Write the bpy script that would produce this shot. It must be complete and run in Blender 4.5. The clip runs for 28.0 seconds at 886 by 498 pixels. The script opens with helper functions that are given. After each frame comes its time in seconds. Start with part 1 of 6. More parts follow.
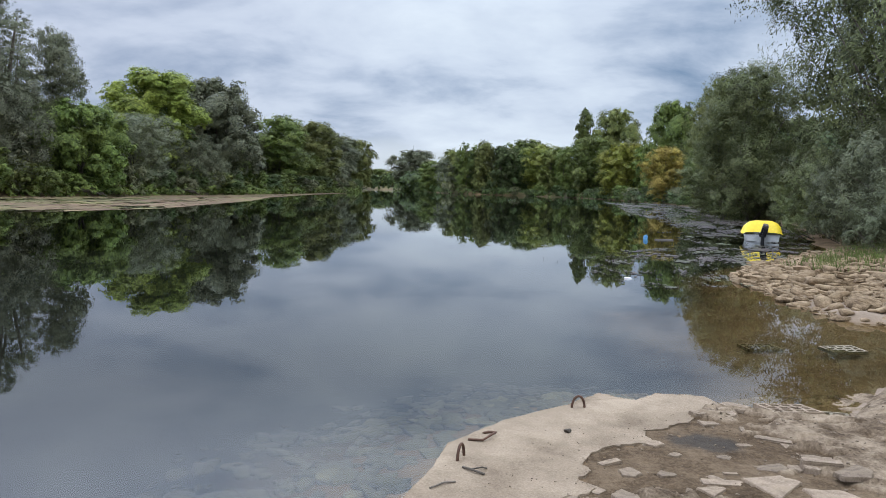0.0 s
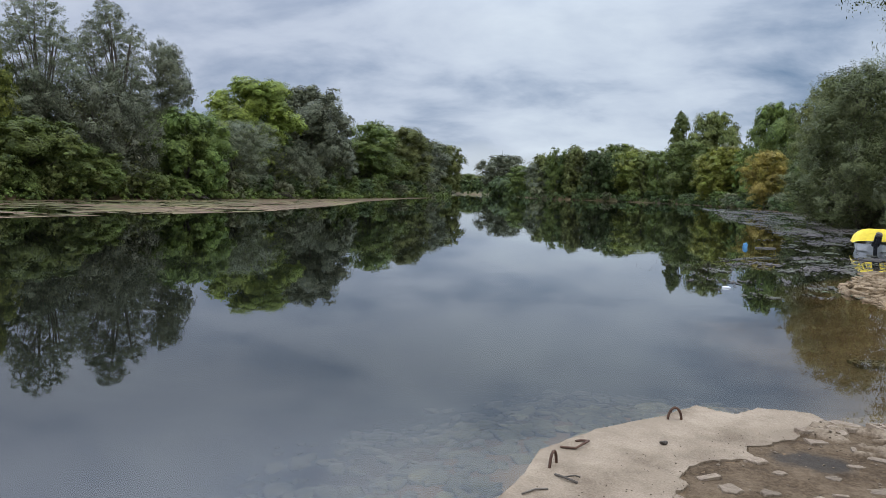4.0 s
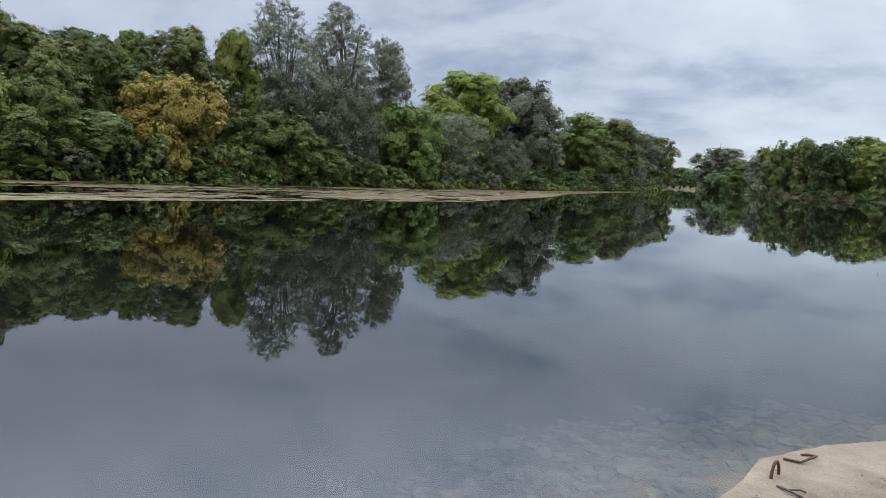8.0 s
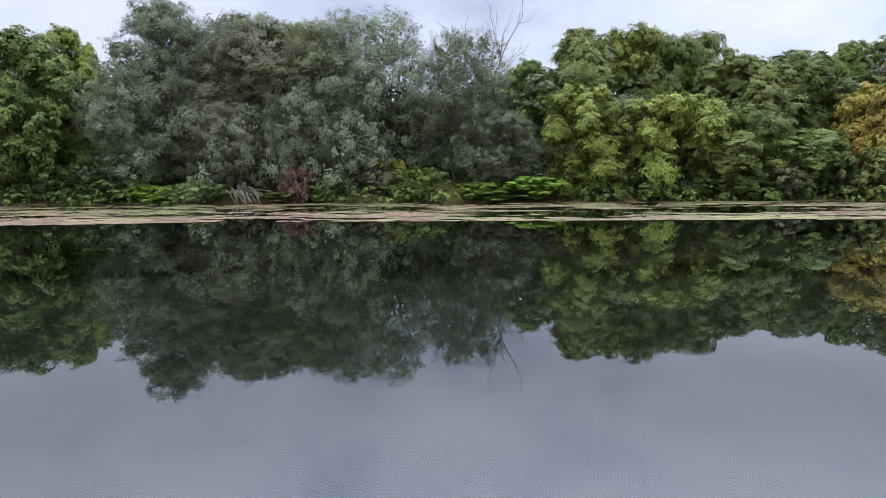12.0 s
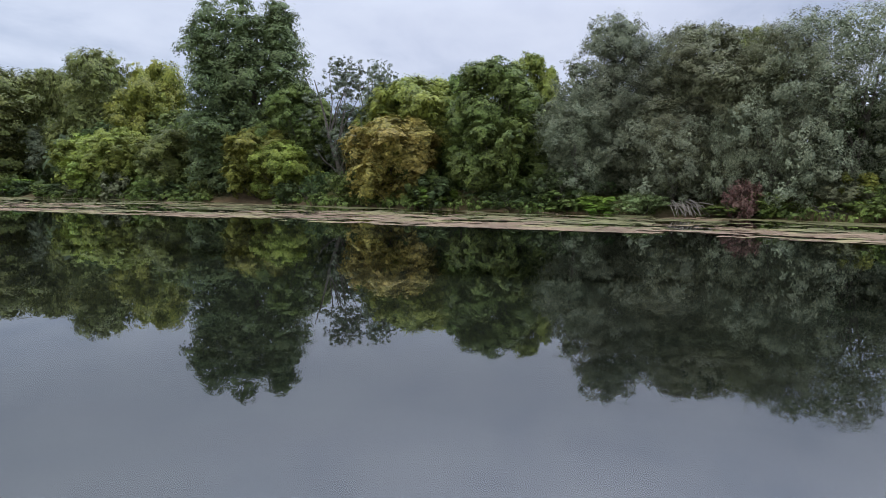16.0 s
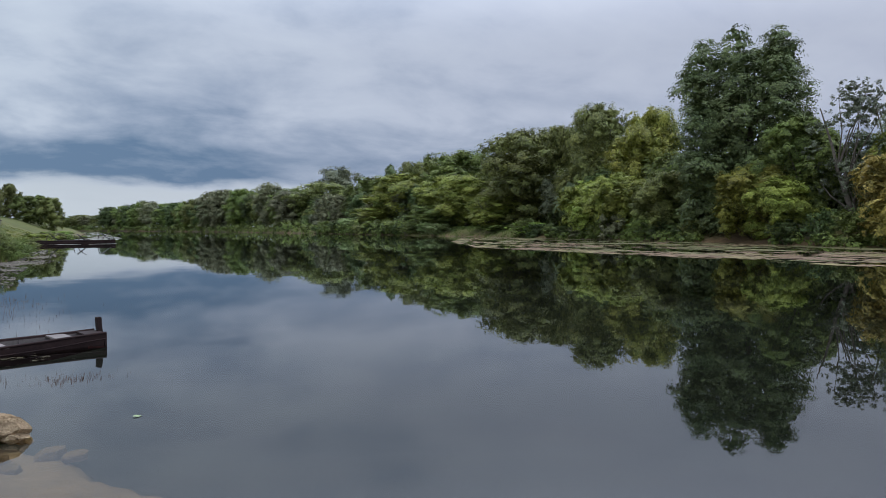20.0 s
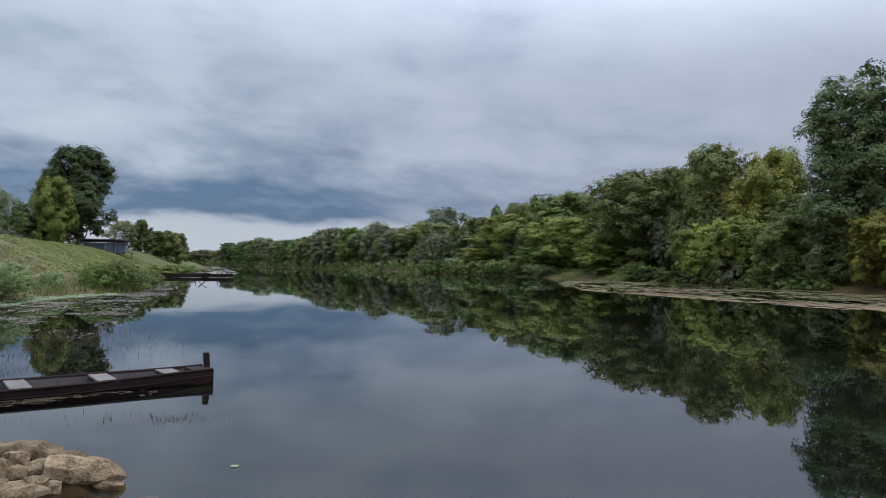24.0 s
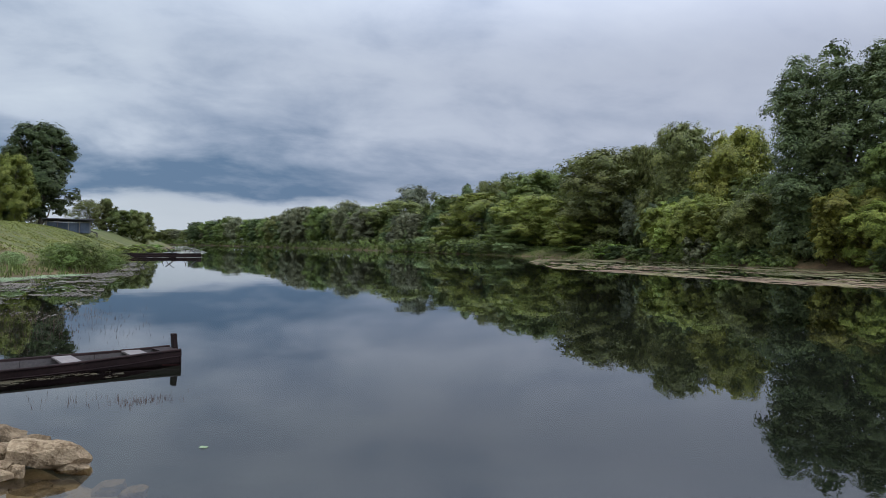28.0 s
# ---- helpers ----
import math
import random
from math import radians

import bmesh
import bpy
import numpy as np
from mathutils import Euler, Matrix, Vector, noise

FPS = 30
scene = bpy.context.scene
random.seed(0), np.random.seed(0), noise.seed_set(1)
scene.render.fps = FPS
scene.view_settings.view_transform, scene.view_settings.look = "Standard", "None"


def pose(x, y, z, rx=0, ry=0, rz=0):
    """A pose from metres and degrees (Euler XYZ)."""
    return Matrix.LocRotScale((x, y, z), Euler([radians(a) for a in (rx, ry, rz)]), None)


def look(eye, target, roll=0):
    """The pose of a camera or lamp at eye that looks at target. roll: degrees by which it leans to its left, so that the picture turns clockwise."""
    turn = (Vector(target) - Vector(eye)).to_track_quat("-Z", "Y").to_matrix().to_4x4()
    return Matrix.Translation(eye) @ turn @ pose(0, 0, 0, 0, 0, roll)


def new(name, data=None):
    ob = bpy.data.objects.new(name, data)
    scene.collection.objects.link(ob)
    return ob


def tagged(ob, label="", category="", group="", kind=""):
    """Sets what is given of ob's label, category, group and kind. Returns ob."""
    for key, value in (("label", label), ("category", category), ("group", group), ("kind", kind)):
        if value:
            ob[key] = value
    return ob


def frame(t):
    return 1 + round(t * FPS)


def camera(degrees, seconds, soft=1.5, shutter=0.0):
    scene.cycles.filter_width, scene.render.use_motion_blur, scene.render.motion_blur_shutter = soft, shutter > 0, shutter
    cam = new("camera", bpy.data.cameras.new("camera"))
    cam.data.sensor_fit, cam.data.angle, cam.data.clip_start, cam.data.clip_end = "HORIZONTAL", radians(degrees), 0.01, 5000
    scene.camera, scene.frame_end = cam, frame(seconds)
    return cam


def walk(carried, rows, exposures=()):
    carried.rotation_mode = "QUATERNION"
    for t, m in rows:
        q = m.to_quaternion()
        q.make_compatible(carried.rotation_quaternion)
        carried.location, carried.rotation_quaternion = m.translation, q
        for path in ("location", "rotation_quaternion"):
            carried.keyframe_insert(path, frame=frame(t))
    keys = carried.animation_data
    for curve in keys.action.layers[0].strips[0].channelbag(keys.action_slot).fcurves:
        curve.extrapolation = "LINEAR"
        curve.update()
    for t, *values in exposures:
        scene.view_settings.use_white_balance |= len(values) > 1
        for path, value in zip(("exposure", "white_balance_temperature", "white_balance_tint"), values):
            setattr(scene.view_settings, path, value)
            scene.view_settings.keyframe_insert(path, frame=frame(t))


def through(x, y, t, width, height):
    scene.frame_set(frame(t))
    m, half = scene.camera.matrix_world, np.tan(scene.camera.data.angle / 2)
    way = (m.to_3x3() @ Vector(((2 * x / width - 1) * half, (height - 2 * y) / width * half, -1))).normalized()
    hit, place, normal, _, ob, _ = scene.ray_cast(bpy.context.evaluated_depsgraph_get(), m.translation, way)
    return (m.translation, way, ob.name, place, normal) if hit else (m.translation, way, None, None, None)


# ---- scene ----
cam = camera(63.5, 28.0, 0.7)
PATH = [
    (0.0, pose(0.057, 0.003, 1.900, 85.12, -1.68, 0.16)),
    (0.5, pose(0.045, 0.001, 1.900, 84.54, -1.83, 0.83)),
    (1.0, pose(0.027, 0.001, 1.900, 84.49, -1.94, 1.59)),
    (1.5, pose(0.010, 0.000, 1.900, 84.43, -2.39, 3.84)),
    (2.0, pose(0.009, -0.002, 1.900, 84.47, -2.60, 6.32)),
    (2.5, pose(0.020, -0.004, 1.900, 84.69, -2.48, 7.08)),
    (4.5, pose(0.010, -0.031, 1.900, 85.38, -1.80, 7.21)),
    (5.0, pose(0.006, -0.035, 1.900, 85.37, -2.45, 7.73)),
    (5.5, pose(0.008, -0.038, 1.900, 85.09, -2.71, 8.50)),
    (6.0, pose(0.002, -0.055, 1.900, 85.02, -2.71, 8.65)),
    (6.5, pose(-0.018, -0.091, 1.900, 85.03, -2.73, 9.05)),
    (7.0, pose(-0.038, -0.141, 1.900, 84.97, -2.52, 13.74)),
    (7.5, pose(-0.053, -0.185, 1.900, 84.62, -2.53, 19.49)),
    (8.0, pose(-0.057, -0.202, 1.900, 83.98, -2.91, 23.50)),
    (8.5, pose(-0.055, -0.201, 1.900, 83.33, -3.37, 27.86)),
    (9.0, pose(-0.051, -0.200, 1.900, 82.60, -3.94, 33.97)),
    (9.5, pose(-0.048, -0.200, 1.900, 82.25, -3.73, 40.86)),
    (10.0, pose(-0.044, -0.199, 1.900, 83.89, -3.07, 47.71)),
    (10.5, pose(-0.038, -0.198, 1.900, 84.08, -1.65, 57.43)),
    (11.0, pose(-0.034, -0.197, 1.900, 84.11, -0.45, 65.18)),
    (11.5, pose(-0.031, -0.196, 1.900, 84.22, 0.47, 71.27)),
    (13.5, pose(-0.022, -0.194, 1.900, 83.70, -2.08, 88.06)),
    (14.0, pose(-0.019, -0.194, 1.900, 83.62, -1.94, 93.42)),
    (14.5, pose(-0.015, -0.193, 1.900, 83.56, -1.60, 101.19)),
    (15.0, pose(-0.012, -0.192, 1.900, 83.66, -0.98, 106.20)),
    (15.5, pose(-0.011, -0.192, 1.900, 84.22, -0.76, 109.06)),
    (16.0, pose(-0.010, -0.192, 1.900, 85.14, -0.62, 110.31)),
    (16.5, pose(-0.008, -0.191, 1.900, 85.29, -0.26, 113.20)),
    (17.0, pose(-0.007, -0.191, 1.900, 85.22, 0.17, 116.52)),
    (17.5, pose(-0.004, -0.190, 1.900, 85.05, 0.85, 120.26)),
    (18.0, pose(-0.003, -0.190, 1.900, 84.99, 1.28, 123.78)),
    (18.5, pose(0.000, -0.189, 1.900, 85.20, 1.42, 129.21)),
    (19.0, pose(0.002, -0.189, 1.900, 86.11, 1.01, 133.16)),
    (19.5, pose(0.006, -0.188, 1.900, 87.11, 0.53, 139.12)),
    (20.0, pose(0.011, -0.187, 1.900, 88.22, 0.20, 148.10)),
    (20.5, pose(-0.040, -0.207, 1.900, 88.18, -0.21, 149.60)),
    (21.0, pose(-0.103, -0.336, 1.900, 88.29, -0.49, 148.27)),
    (21.5, pose(-0.168, -0.495, 1.900, 88.82, -0.38, 150.75)),
    (22.0, pose(-0.225, -0.643, 1.900, 89.24, -0.60, 156.26)),
    (22.5, pose(-0.247, -0.751, 1.900, 90.47, -0.37, 154.90)),
    (24.5, pose(-0.203, -1.000, 1.900, 91.56, -1.51, 157.24)),
    (25.0, pose(-0.203, -1.010, 1.900, 91.62, -1.90, 157.92)),
    (25.5, pose(-0.205, -1.024, 1.900, 91.73, -2.01, 158.10)),
    (26.0, pose(-0.209, -1.020, 1.900, 91.65, -1.81, 158.18)),
    (26.5, pose(-0.218, -1.022, 1.900, 91.28, -1.50, 158.20)),
    (27.0, pose(-0.226, -1.029, 1.900, 90.83, -1.24, 158.02)),
    (27.5, pose(-0.229, -1.016, 1.900, 90.19, -0.92, 156.75)),
    (28.0, pose(-0.231, -0.995, 1.900, 89.73, -0.82, 154.11)),
]
EXPOSURES = [(0.0, 0.36), (1.5, 0.26), (2.5, 0.18), (5.0, 0.18), (6.0, 0.28), (7.0, 0.2), (8.0, 0.27), (9.0, 0.5), (10.0, 0.6), (11.0, 0.86), (14.0, 0.85), (15.0, 0.95), (16.0, 0.58), (17.0, 0.68), (18.0, 0.58), (19.0, 0.3), (20.0, 0.08), (21.0, 0.1), (22.0, 0.0), (25.0, -0.05), (26.0, -0.03), (27.0, 0.06), (28.0, 0.05)]
walk(cam, PATH, EXPOSURES)

# ---- world, sun ----
TAU = 2 * math.pi


def node(tree, kind, **inputs):
    n = tree.nodes.new(kind)
    for k, v in inputs.items():
        n.inputs[k.replace("_", " ")].default_value = v
    return n


def ramp(tree, fac, stops):
    r = tree.nodes.new("ShaderNodeValToRGB")
    e = r.color_ramp.elements
    while len(e) < len(stops):
        e.new(0.5)
    for el, (p, c) in zip(e, stops):
        el.position = p
        el.color = (*c, 1) if len(c) == 3 else c
    tree.links.new(fac, r.inputs["Fac"])
    return r.outputs["Color"]


def math_node(tree, op, a, b=None, c=None):
    n = tree.nodes.new("ShaderNodeMath")
    n.operation = op
    for i, v in enumerate((a, b, c)):
        if v is None:
            continue
        if isinstance(v, (int, float)):
            n.inputs[i].default_value = v
        else:
            tree.links.new(v, n.inputs[i])
    return n.outputs[0]


def mix_rgb(tree, fac, a, b, mode="MIX"):
    n = tree.nodes.new("ShaderNodeMix")
    n.data_type, n.blend_type = "RGBA", mode
    for s, v in ((0, fac), (6, a), (7, b)):
        if isinstance(v, (int, float)):
            n.inputs[s].default_value = v
        elif isinstance(v, tuple):
            n.inputs[s].default_value = (*v, 1)
        else:
            tree.links.new(v, n.inputs[s])
    return n.outputs[2]


SUN_AZ, SUN_EL = 120.0, 68.0
world = bpy.data.worlds.new("world")
scene.world = world
world.use_nodes = True
wt = world.node_tree
wt.nodes.clear()
sky = wt.nodes.new("ShaderNodeTexSky")
sky.sky_type, sky.sun_disc = "NISHITA", False
sky.sun_elevation, sky.sun_rotation = radians(SUN_EL), radians(SUN_AZ)
sky.air_density, sky.dust_density = 1.0, 2.0
geo = wt.nodes.new("ShaderNodeTexCoord")
sep = wt.nodes.new("ShaderNodeSeparateXYZ")
wt.links.new(geo.outputs["Generated"], sep.inputs[0])
zc = math_node(wt, "MAXIMUM", sep.outputs[2], 0.0)
den = math_node(wt, "ADD", zc, 0.30)
comb = wt.nodes.new("ShaderNodeCombineXYZ")
wt.links.new(math_node(wt, "DIVIDE", sep.outputs[0], den), comb.inputs[0])
wt.links.new(math_node(wt, "DIVIDE", sep.outputs[1], den), comb.inputs[1])
# broad cloud sheets and finer billows on a flat cloud deck
mapn = wt.nodes.new("ShaderNodeMapping")
mapn.inputs["Rotation"].default_value = (0, 0, radians(20))
mapn.inputs["Scale"].default_value = (0.9, 1.1, 1)
mapn.inputs["Location"].default_value = (5.3, 2.2, 0)
wt.links.new(comb.outputs[0], mapn.inputs[0])
big = node(wt, "ShaderNodeTexNoise", Scale=0.8, Detail=5.0, Roughness=0.5, Distortion=0.3)
wt.links.new(mapn.outputs[0], big.inputs["Vector"])
fine = node(wt, "ShaderNodeTexNoise", Scale=3.0, Detail=7.0, Roughness=0.55, Distortion=0.2)
wt.links.new(mapn.outputs[0], fine.inputs["Vector"])
dens = math_node(wt, "ADD", math_node(wt, "MULTIPLY", big.outputs[0], 0.54), math_node(wt, "MULTIPLY", fine.outputs[0], 0.46))
# less contrast in the thin western deck; a darker rain bank low in the south
west = math_node(wt, "MAXIMUM", math_node(wt, "MULTIPLY", sep.outputs[0], -0.5), 0.0)
north = math_node(wt, "MAXIMUM", math_node(wt, "MULTIPLY", sep.outputs[1], 0.1), 0.0)
south = math_node(wt, "MAXIMUM", math_node(wt, "MULTIPLY_ADD", sep.outputs[1], -1.0, -0.1), 0.0)
north = math_node(wt, "ADD", north, math_node(wt, "MULTIPLY", south, 0.35))
dens = math_node(wt, "ADD", math_node(wt, "MULTIPLY", math_node(wt, "SUBTRACT", dens, 0.53), math_node(wt, "MAXIMUM", math_node(wt, "SUBTRACT", math_node(wt, "SUBTRACT", 0.95, west), north), 0.25)), 0.53)
edge = math_node(wt, "ADD", zc, math_node(wt, "MULTIPLY_ADD", fine.outputs[0], 0.07, -0.035))
bank = ramp(wt, edge, [(0.052, (0, 0, 0)), (0.066, (1, 1, 1)), (0.10, (0.85, 0.85, 0.85)), (0.15, (0.35, 0.35, 0.35)), (0.24, (0.05, 0.05, 0.05))])
dens = math_node(wt, "SUBTRACT", dens, math_node(wt, "MULTIPLY", south, math_node(wt, "MULTIPLY_ADD", bank, 0.145, -0.012)))
cloud = ramp(wt, dens, [(0.36, (0.125, 0.20, 0.32)), (0.44, (0.33, 0.39, 0.51)), (0.51, (0.52, 0.57, 0.675)), (0.62, (0.66, 0.71, 0.79))])
# a pale clear strip along the horizon under the deck
strip = ramp(wt, edge, [(0.0, (1, 1, 1)), (0.045, (0.9, 0.9, 0.9)), (0.064, (0, 0, 0))])
cloud = mix_rgb(wt, math_node(wt, "MULTIPLY", strip, 0.9), cloud, (0.56, 0.60, 0.66))
# an overcast sky is brightest overhead, and thinner towards the west
lift = node(wt, "ShaderNodeMapRange", From_Min=0.22, From_Max=0.68, To_Min=0.0, To_Max=1.0)
lift.interpolation_type = "SMOOTHSTEP"
wt.links.new(zc, lift.inputs["Value"])
side = math_node(wt, "MULTIPLY_ADD", sep.outputs[0], -0.9, 1.2)
side = math_node(wt, "ADD", side, math_node(wt, "MULTIPLY", sep.outputs[1], 0.55))
gain = math_node(wt, "MULTIPLY_ADD", math_node(wt, "MULTIPLY", lift.outputs[0], math_node(wt, "MAXIMUM", side, 0.6)), 2.7, 1.0)
gain = math_node(wt, "MULTIPLY", gain, math_node(wt, "MULTIPLY_ADD", west, -0.36, 1.0))
cloud = mix_rgb(wt, 1.0, cloud, gain, "MULTIPLY")
skyc = mix_rgb(wt, 1.0, sky.outputs[0], (0.09, 0.09, 0.09), "MULTIPLY")
both = mix_rgb(wt, 0.94, skyc, cloud)
tint = mix_rgb(wt, math_node(wt, "MULTIPLY", west, 1.8), (0.955, 1.0, 1.015), (1.0, 0.99, 1.055))
both = mix_rgb(wt, 1.0, both, tint, "MULTIPLY")
bg = node(wt, "ShaderNodeBackground", Strength=1.0)
wt.links.new(both, bg.inputs["Color"])
wo = wt.nodes.new("ShaderNodeOutputWorld")
wt.links.new(bg.outputs[0], wo.inputs["Surface"])

sun = new("sun", bpy.data.lights.new("sun", "SUN"))
sun.data.energy, sun.data.angle, sun.data.color = 0.8, radians(25), (1.0, 0.96, 0.9)
sun.matrix_world = look((60 * math.sin(radians(SUN_AZ)), 60 * math.cos(radians(SUN_AZ)), 150), (0, 0, 0))

# ---- materials ----


def material(name):
    m = bpy.data.materials.new(name)
    m.use_nodes = True
    t = m.node_tree
    return m, t, t.nodes["Principled BSDF"]


def surface(name, low, high, scale=3.0, rough=0.85, bump=0.3, dist=0.02, fine=8.0, spec=0.3, metal=0.0, vary=0.25, stain=None, tight=0.17):
    """A solid surface with two scales of colour variation, bump, and a shift of tone from piece to piece."""
    m, t, b = material(name)
    tc = t.nodes.new("ShaderNodeTexCoord")
    n1 = node(t, "ShaderNodeTexNoise", Scale=scale, Detail=5.0, Roughness=0.6)
    n2 = node(t, "ShaderNodeTexNoise", Scale=scale * fine, Detail=6.0, Roughness=0.65)
    for n in (n1, n2):
        t.links.new(tc.outputs["Object"], n.inputs["Vector"])
    f = math_node(t, "ADD", math_node(t, "MULTIPLY", n1.outputs[0], 0.6), math_node(t, "MULTIPLY", n2.outputs[0], 0.4))
    c = ramp(t, f, [(0.5 - tight, low), (0.5 + tight, high)])
    if stain:
        n3 = node(t, "ShaderNodeTexNoise", Scale=scale * 0.45, Detail=7.0, Roughness=0.7)
        t.links.new(tc.outputs["Object"], n3.inputs["Vector"])
        c = mix_rgb(t, ramp(t, n3.outputs[0], [(0.5, (0, 0, 0)), (0.64, (0.8, 0.8, 0.8))]), c, stain)
    info = t.nodes.new("ShaderNodeObjectInfo")
    hv = t.nodes.new("ShaderNodeHueSaturation")
    t.links.new(math_node(t, "MULTIPLY_ADD", info.outputs["Random"], vary * 2, 1 - vary), hv.inputs["Value"])
    t.links.new(c, hv.inputs["Color"])
    t.links.new(hv.outputs[0], b.inputs["Base Color"])
    b.inputs["Roughness"].default_value = rough
    b.inputs["Metallic"].default_value = metal
    b.inputs["Specular IOR Level"].default_value = spec
    bp = node(t, "ShaderNodeBump", Strength=bump, Distance=dist)
    t.links.new(f, bp.inputs["Height"])
    t.links.new(bp.outputs[0], b.inputs["Normal"])
    return m


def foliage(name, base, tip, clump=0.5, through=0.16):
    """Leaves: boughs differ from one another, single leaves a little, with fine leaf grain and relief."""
    m, t, b = material(name)
    g = t.nodes.new("ShaderNodeNewGeometry")
    tc = t.nodes.new("ShaderNodeTexCoord")
    n = node(t, "ShaderNodeTexNoise", Scale=clump, Detail=3.0)
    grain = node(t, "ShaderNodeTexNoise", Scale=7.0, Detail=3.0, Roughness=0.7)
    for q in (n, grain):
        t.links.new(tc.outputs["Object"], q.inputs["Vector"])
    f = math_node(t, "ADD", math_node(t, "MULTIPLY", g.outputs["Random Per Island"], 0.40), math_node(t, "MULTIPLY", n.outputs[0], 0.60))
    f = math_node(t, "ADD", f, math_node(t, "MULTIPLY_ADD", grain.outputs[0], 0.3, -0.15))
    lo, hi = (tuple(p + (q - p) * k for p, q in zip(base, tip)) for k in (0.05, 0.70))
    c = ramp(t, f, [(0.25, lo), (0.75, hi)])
    info = t.nodes.new("ShaderNodeObjectInfo")
    hv = t.nodes.new("ShaderNodeHueSaturation")
    patch = node(t, "ShaderNodeTexNoise", Scale=0.3, Detail=2.0)
    t.links.new(tc.outputs["Object"], patch.inputs["Vector"])
    t.links.new(math_node(t, "ADD", math_node(t, "MULTIPLY_ADD", info.outputs["Random"], 0.02, 0.455), math_node(t, "MULTIPLY", patch.outputs[0], 0.07)), hv.inputs["Hue"])
    t.links.new(math_node(t, "MULTIPLY_ADD", info.outputs["Random"], 0.5, 0.75), hv.inputs["Value"])
    t.links.new(c, hv.inputs["Color"])
    t.links.new(hv.outputs[0], b.inputs["Base Color"])
    b.inputs["Roughness"].default_value = 0.6
    b.inputs["Specular IOR Level"].default_value = 0.2
    bp = node(t, "ShaderNodeBump", Strength=0.3, Distance=0.08)
    t.links.new(grain.outputs[0], bp.inputs["Height"])
    t.links.new(bp.outputs[0], b.inputs["Normal"])
    tr = t.nodes.new("ShaderNodeBsdfTranslucent")
    t.links.new(hv.outputs[0], tr.inputs["Color"])
    mx = node(t, "ShaderNodeMixShader")
    mx.inputs[0].default_value = through
    t.links.new(b.outputs[0], mx.inputs[1])
    t.links.new(tr.outputs[0], mx.inputs[2])
    t.links.new(mx.outputs[0], t.nodes["Material Output"].inputs["Surface"])
    return m


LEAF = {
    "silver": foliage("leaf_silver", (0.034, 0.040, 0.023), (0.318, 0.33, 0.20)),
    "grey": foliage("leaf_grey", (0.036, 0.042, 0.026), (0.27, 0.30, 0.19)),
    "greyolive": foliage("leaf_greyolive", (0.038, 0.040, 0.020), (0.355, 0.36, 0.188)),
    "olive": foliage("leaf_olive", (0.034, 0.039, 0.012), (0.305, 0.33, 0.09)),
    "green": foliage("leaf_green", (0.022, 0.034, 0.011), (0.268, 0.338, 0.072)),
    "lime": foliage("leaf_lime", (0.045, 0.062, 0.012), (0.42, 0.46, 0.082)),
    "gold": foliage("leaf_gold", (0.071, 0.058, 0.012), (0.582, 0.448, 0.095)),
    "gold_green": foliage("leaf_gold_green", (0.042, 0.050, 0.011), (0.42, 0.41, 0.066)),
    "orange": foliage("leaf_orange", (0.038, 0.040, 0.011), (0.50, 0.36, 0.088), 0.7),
    # dark green; second-row trees and undergrowth wear it with shade put into the colour
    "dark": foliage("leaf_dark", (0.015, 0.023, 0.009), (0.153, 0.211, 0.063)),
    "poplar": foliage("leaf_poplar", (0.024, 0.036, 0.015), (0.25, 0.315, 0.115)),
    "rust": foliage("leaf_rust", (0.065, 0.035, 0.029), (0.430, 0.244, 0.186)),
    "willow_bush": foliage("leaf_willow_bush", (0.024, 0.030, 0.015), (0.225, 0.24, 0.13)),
    # willow leaf seen from its shadow side, that shade put into the colour
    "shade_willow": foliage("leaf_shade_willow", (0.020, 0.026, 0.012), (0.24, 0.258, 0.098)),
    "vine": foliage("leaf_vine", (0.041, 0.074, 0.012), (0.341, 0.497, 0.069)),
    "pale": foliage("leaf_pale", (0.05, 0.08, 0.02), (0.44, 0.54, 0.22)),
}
BARK = surface("bark", (0.05, 0.04, 0.03), (0.16, 0.135, 0.11), 4, 0.95, 0.6, 0.05)
BARK_PALE = surface("bark_pale", (0.10, 0.082, 0.066), (0.25, 0.21, 0.17), 4, 0.95, 0.5, 0.04)
CONCRETE = surface("concrete", (0.155, 0.114, 0.076), (0.325, 0.252, 0.178), 2.2, 0.92, 1.0, 0.02, 36, 0.2, 0.0, 0.1, (0.215, 0.163, 0.112), 0.12)
FLAGSTONE = surface("flagstone", (0.13, 0.095, 0.066), (0.28, 0.215, 0.155), 4, 0.92, 0.9, 0.012, 9, 0.2, 0.0, 0.22, (0.19, 0.145, 0.097), 0.11)
LIMESTONE = surface("limestone", (0.085, 0.053, 0.027), (0.355, 0.258, 0.158), 5.0, 0.9, 1.0, 0.035, 9, 0.2, 0.0, 0.22, (0.20, 0.135, 0.075), 0.11)
WET_STONE = surface("wet_stone", (0.026, 0.03, 0.016), (0.15, 0.14, 0.085), 2.2, 0.6, 0.4, 0.02, 8, 0.4, 0.0, 0.55)


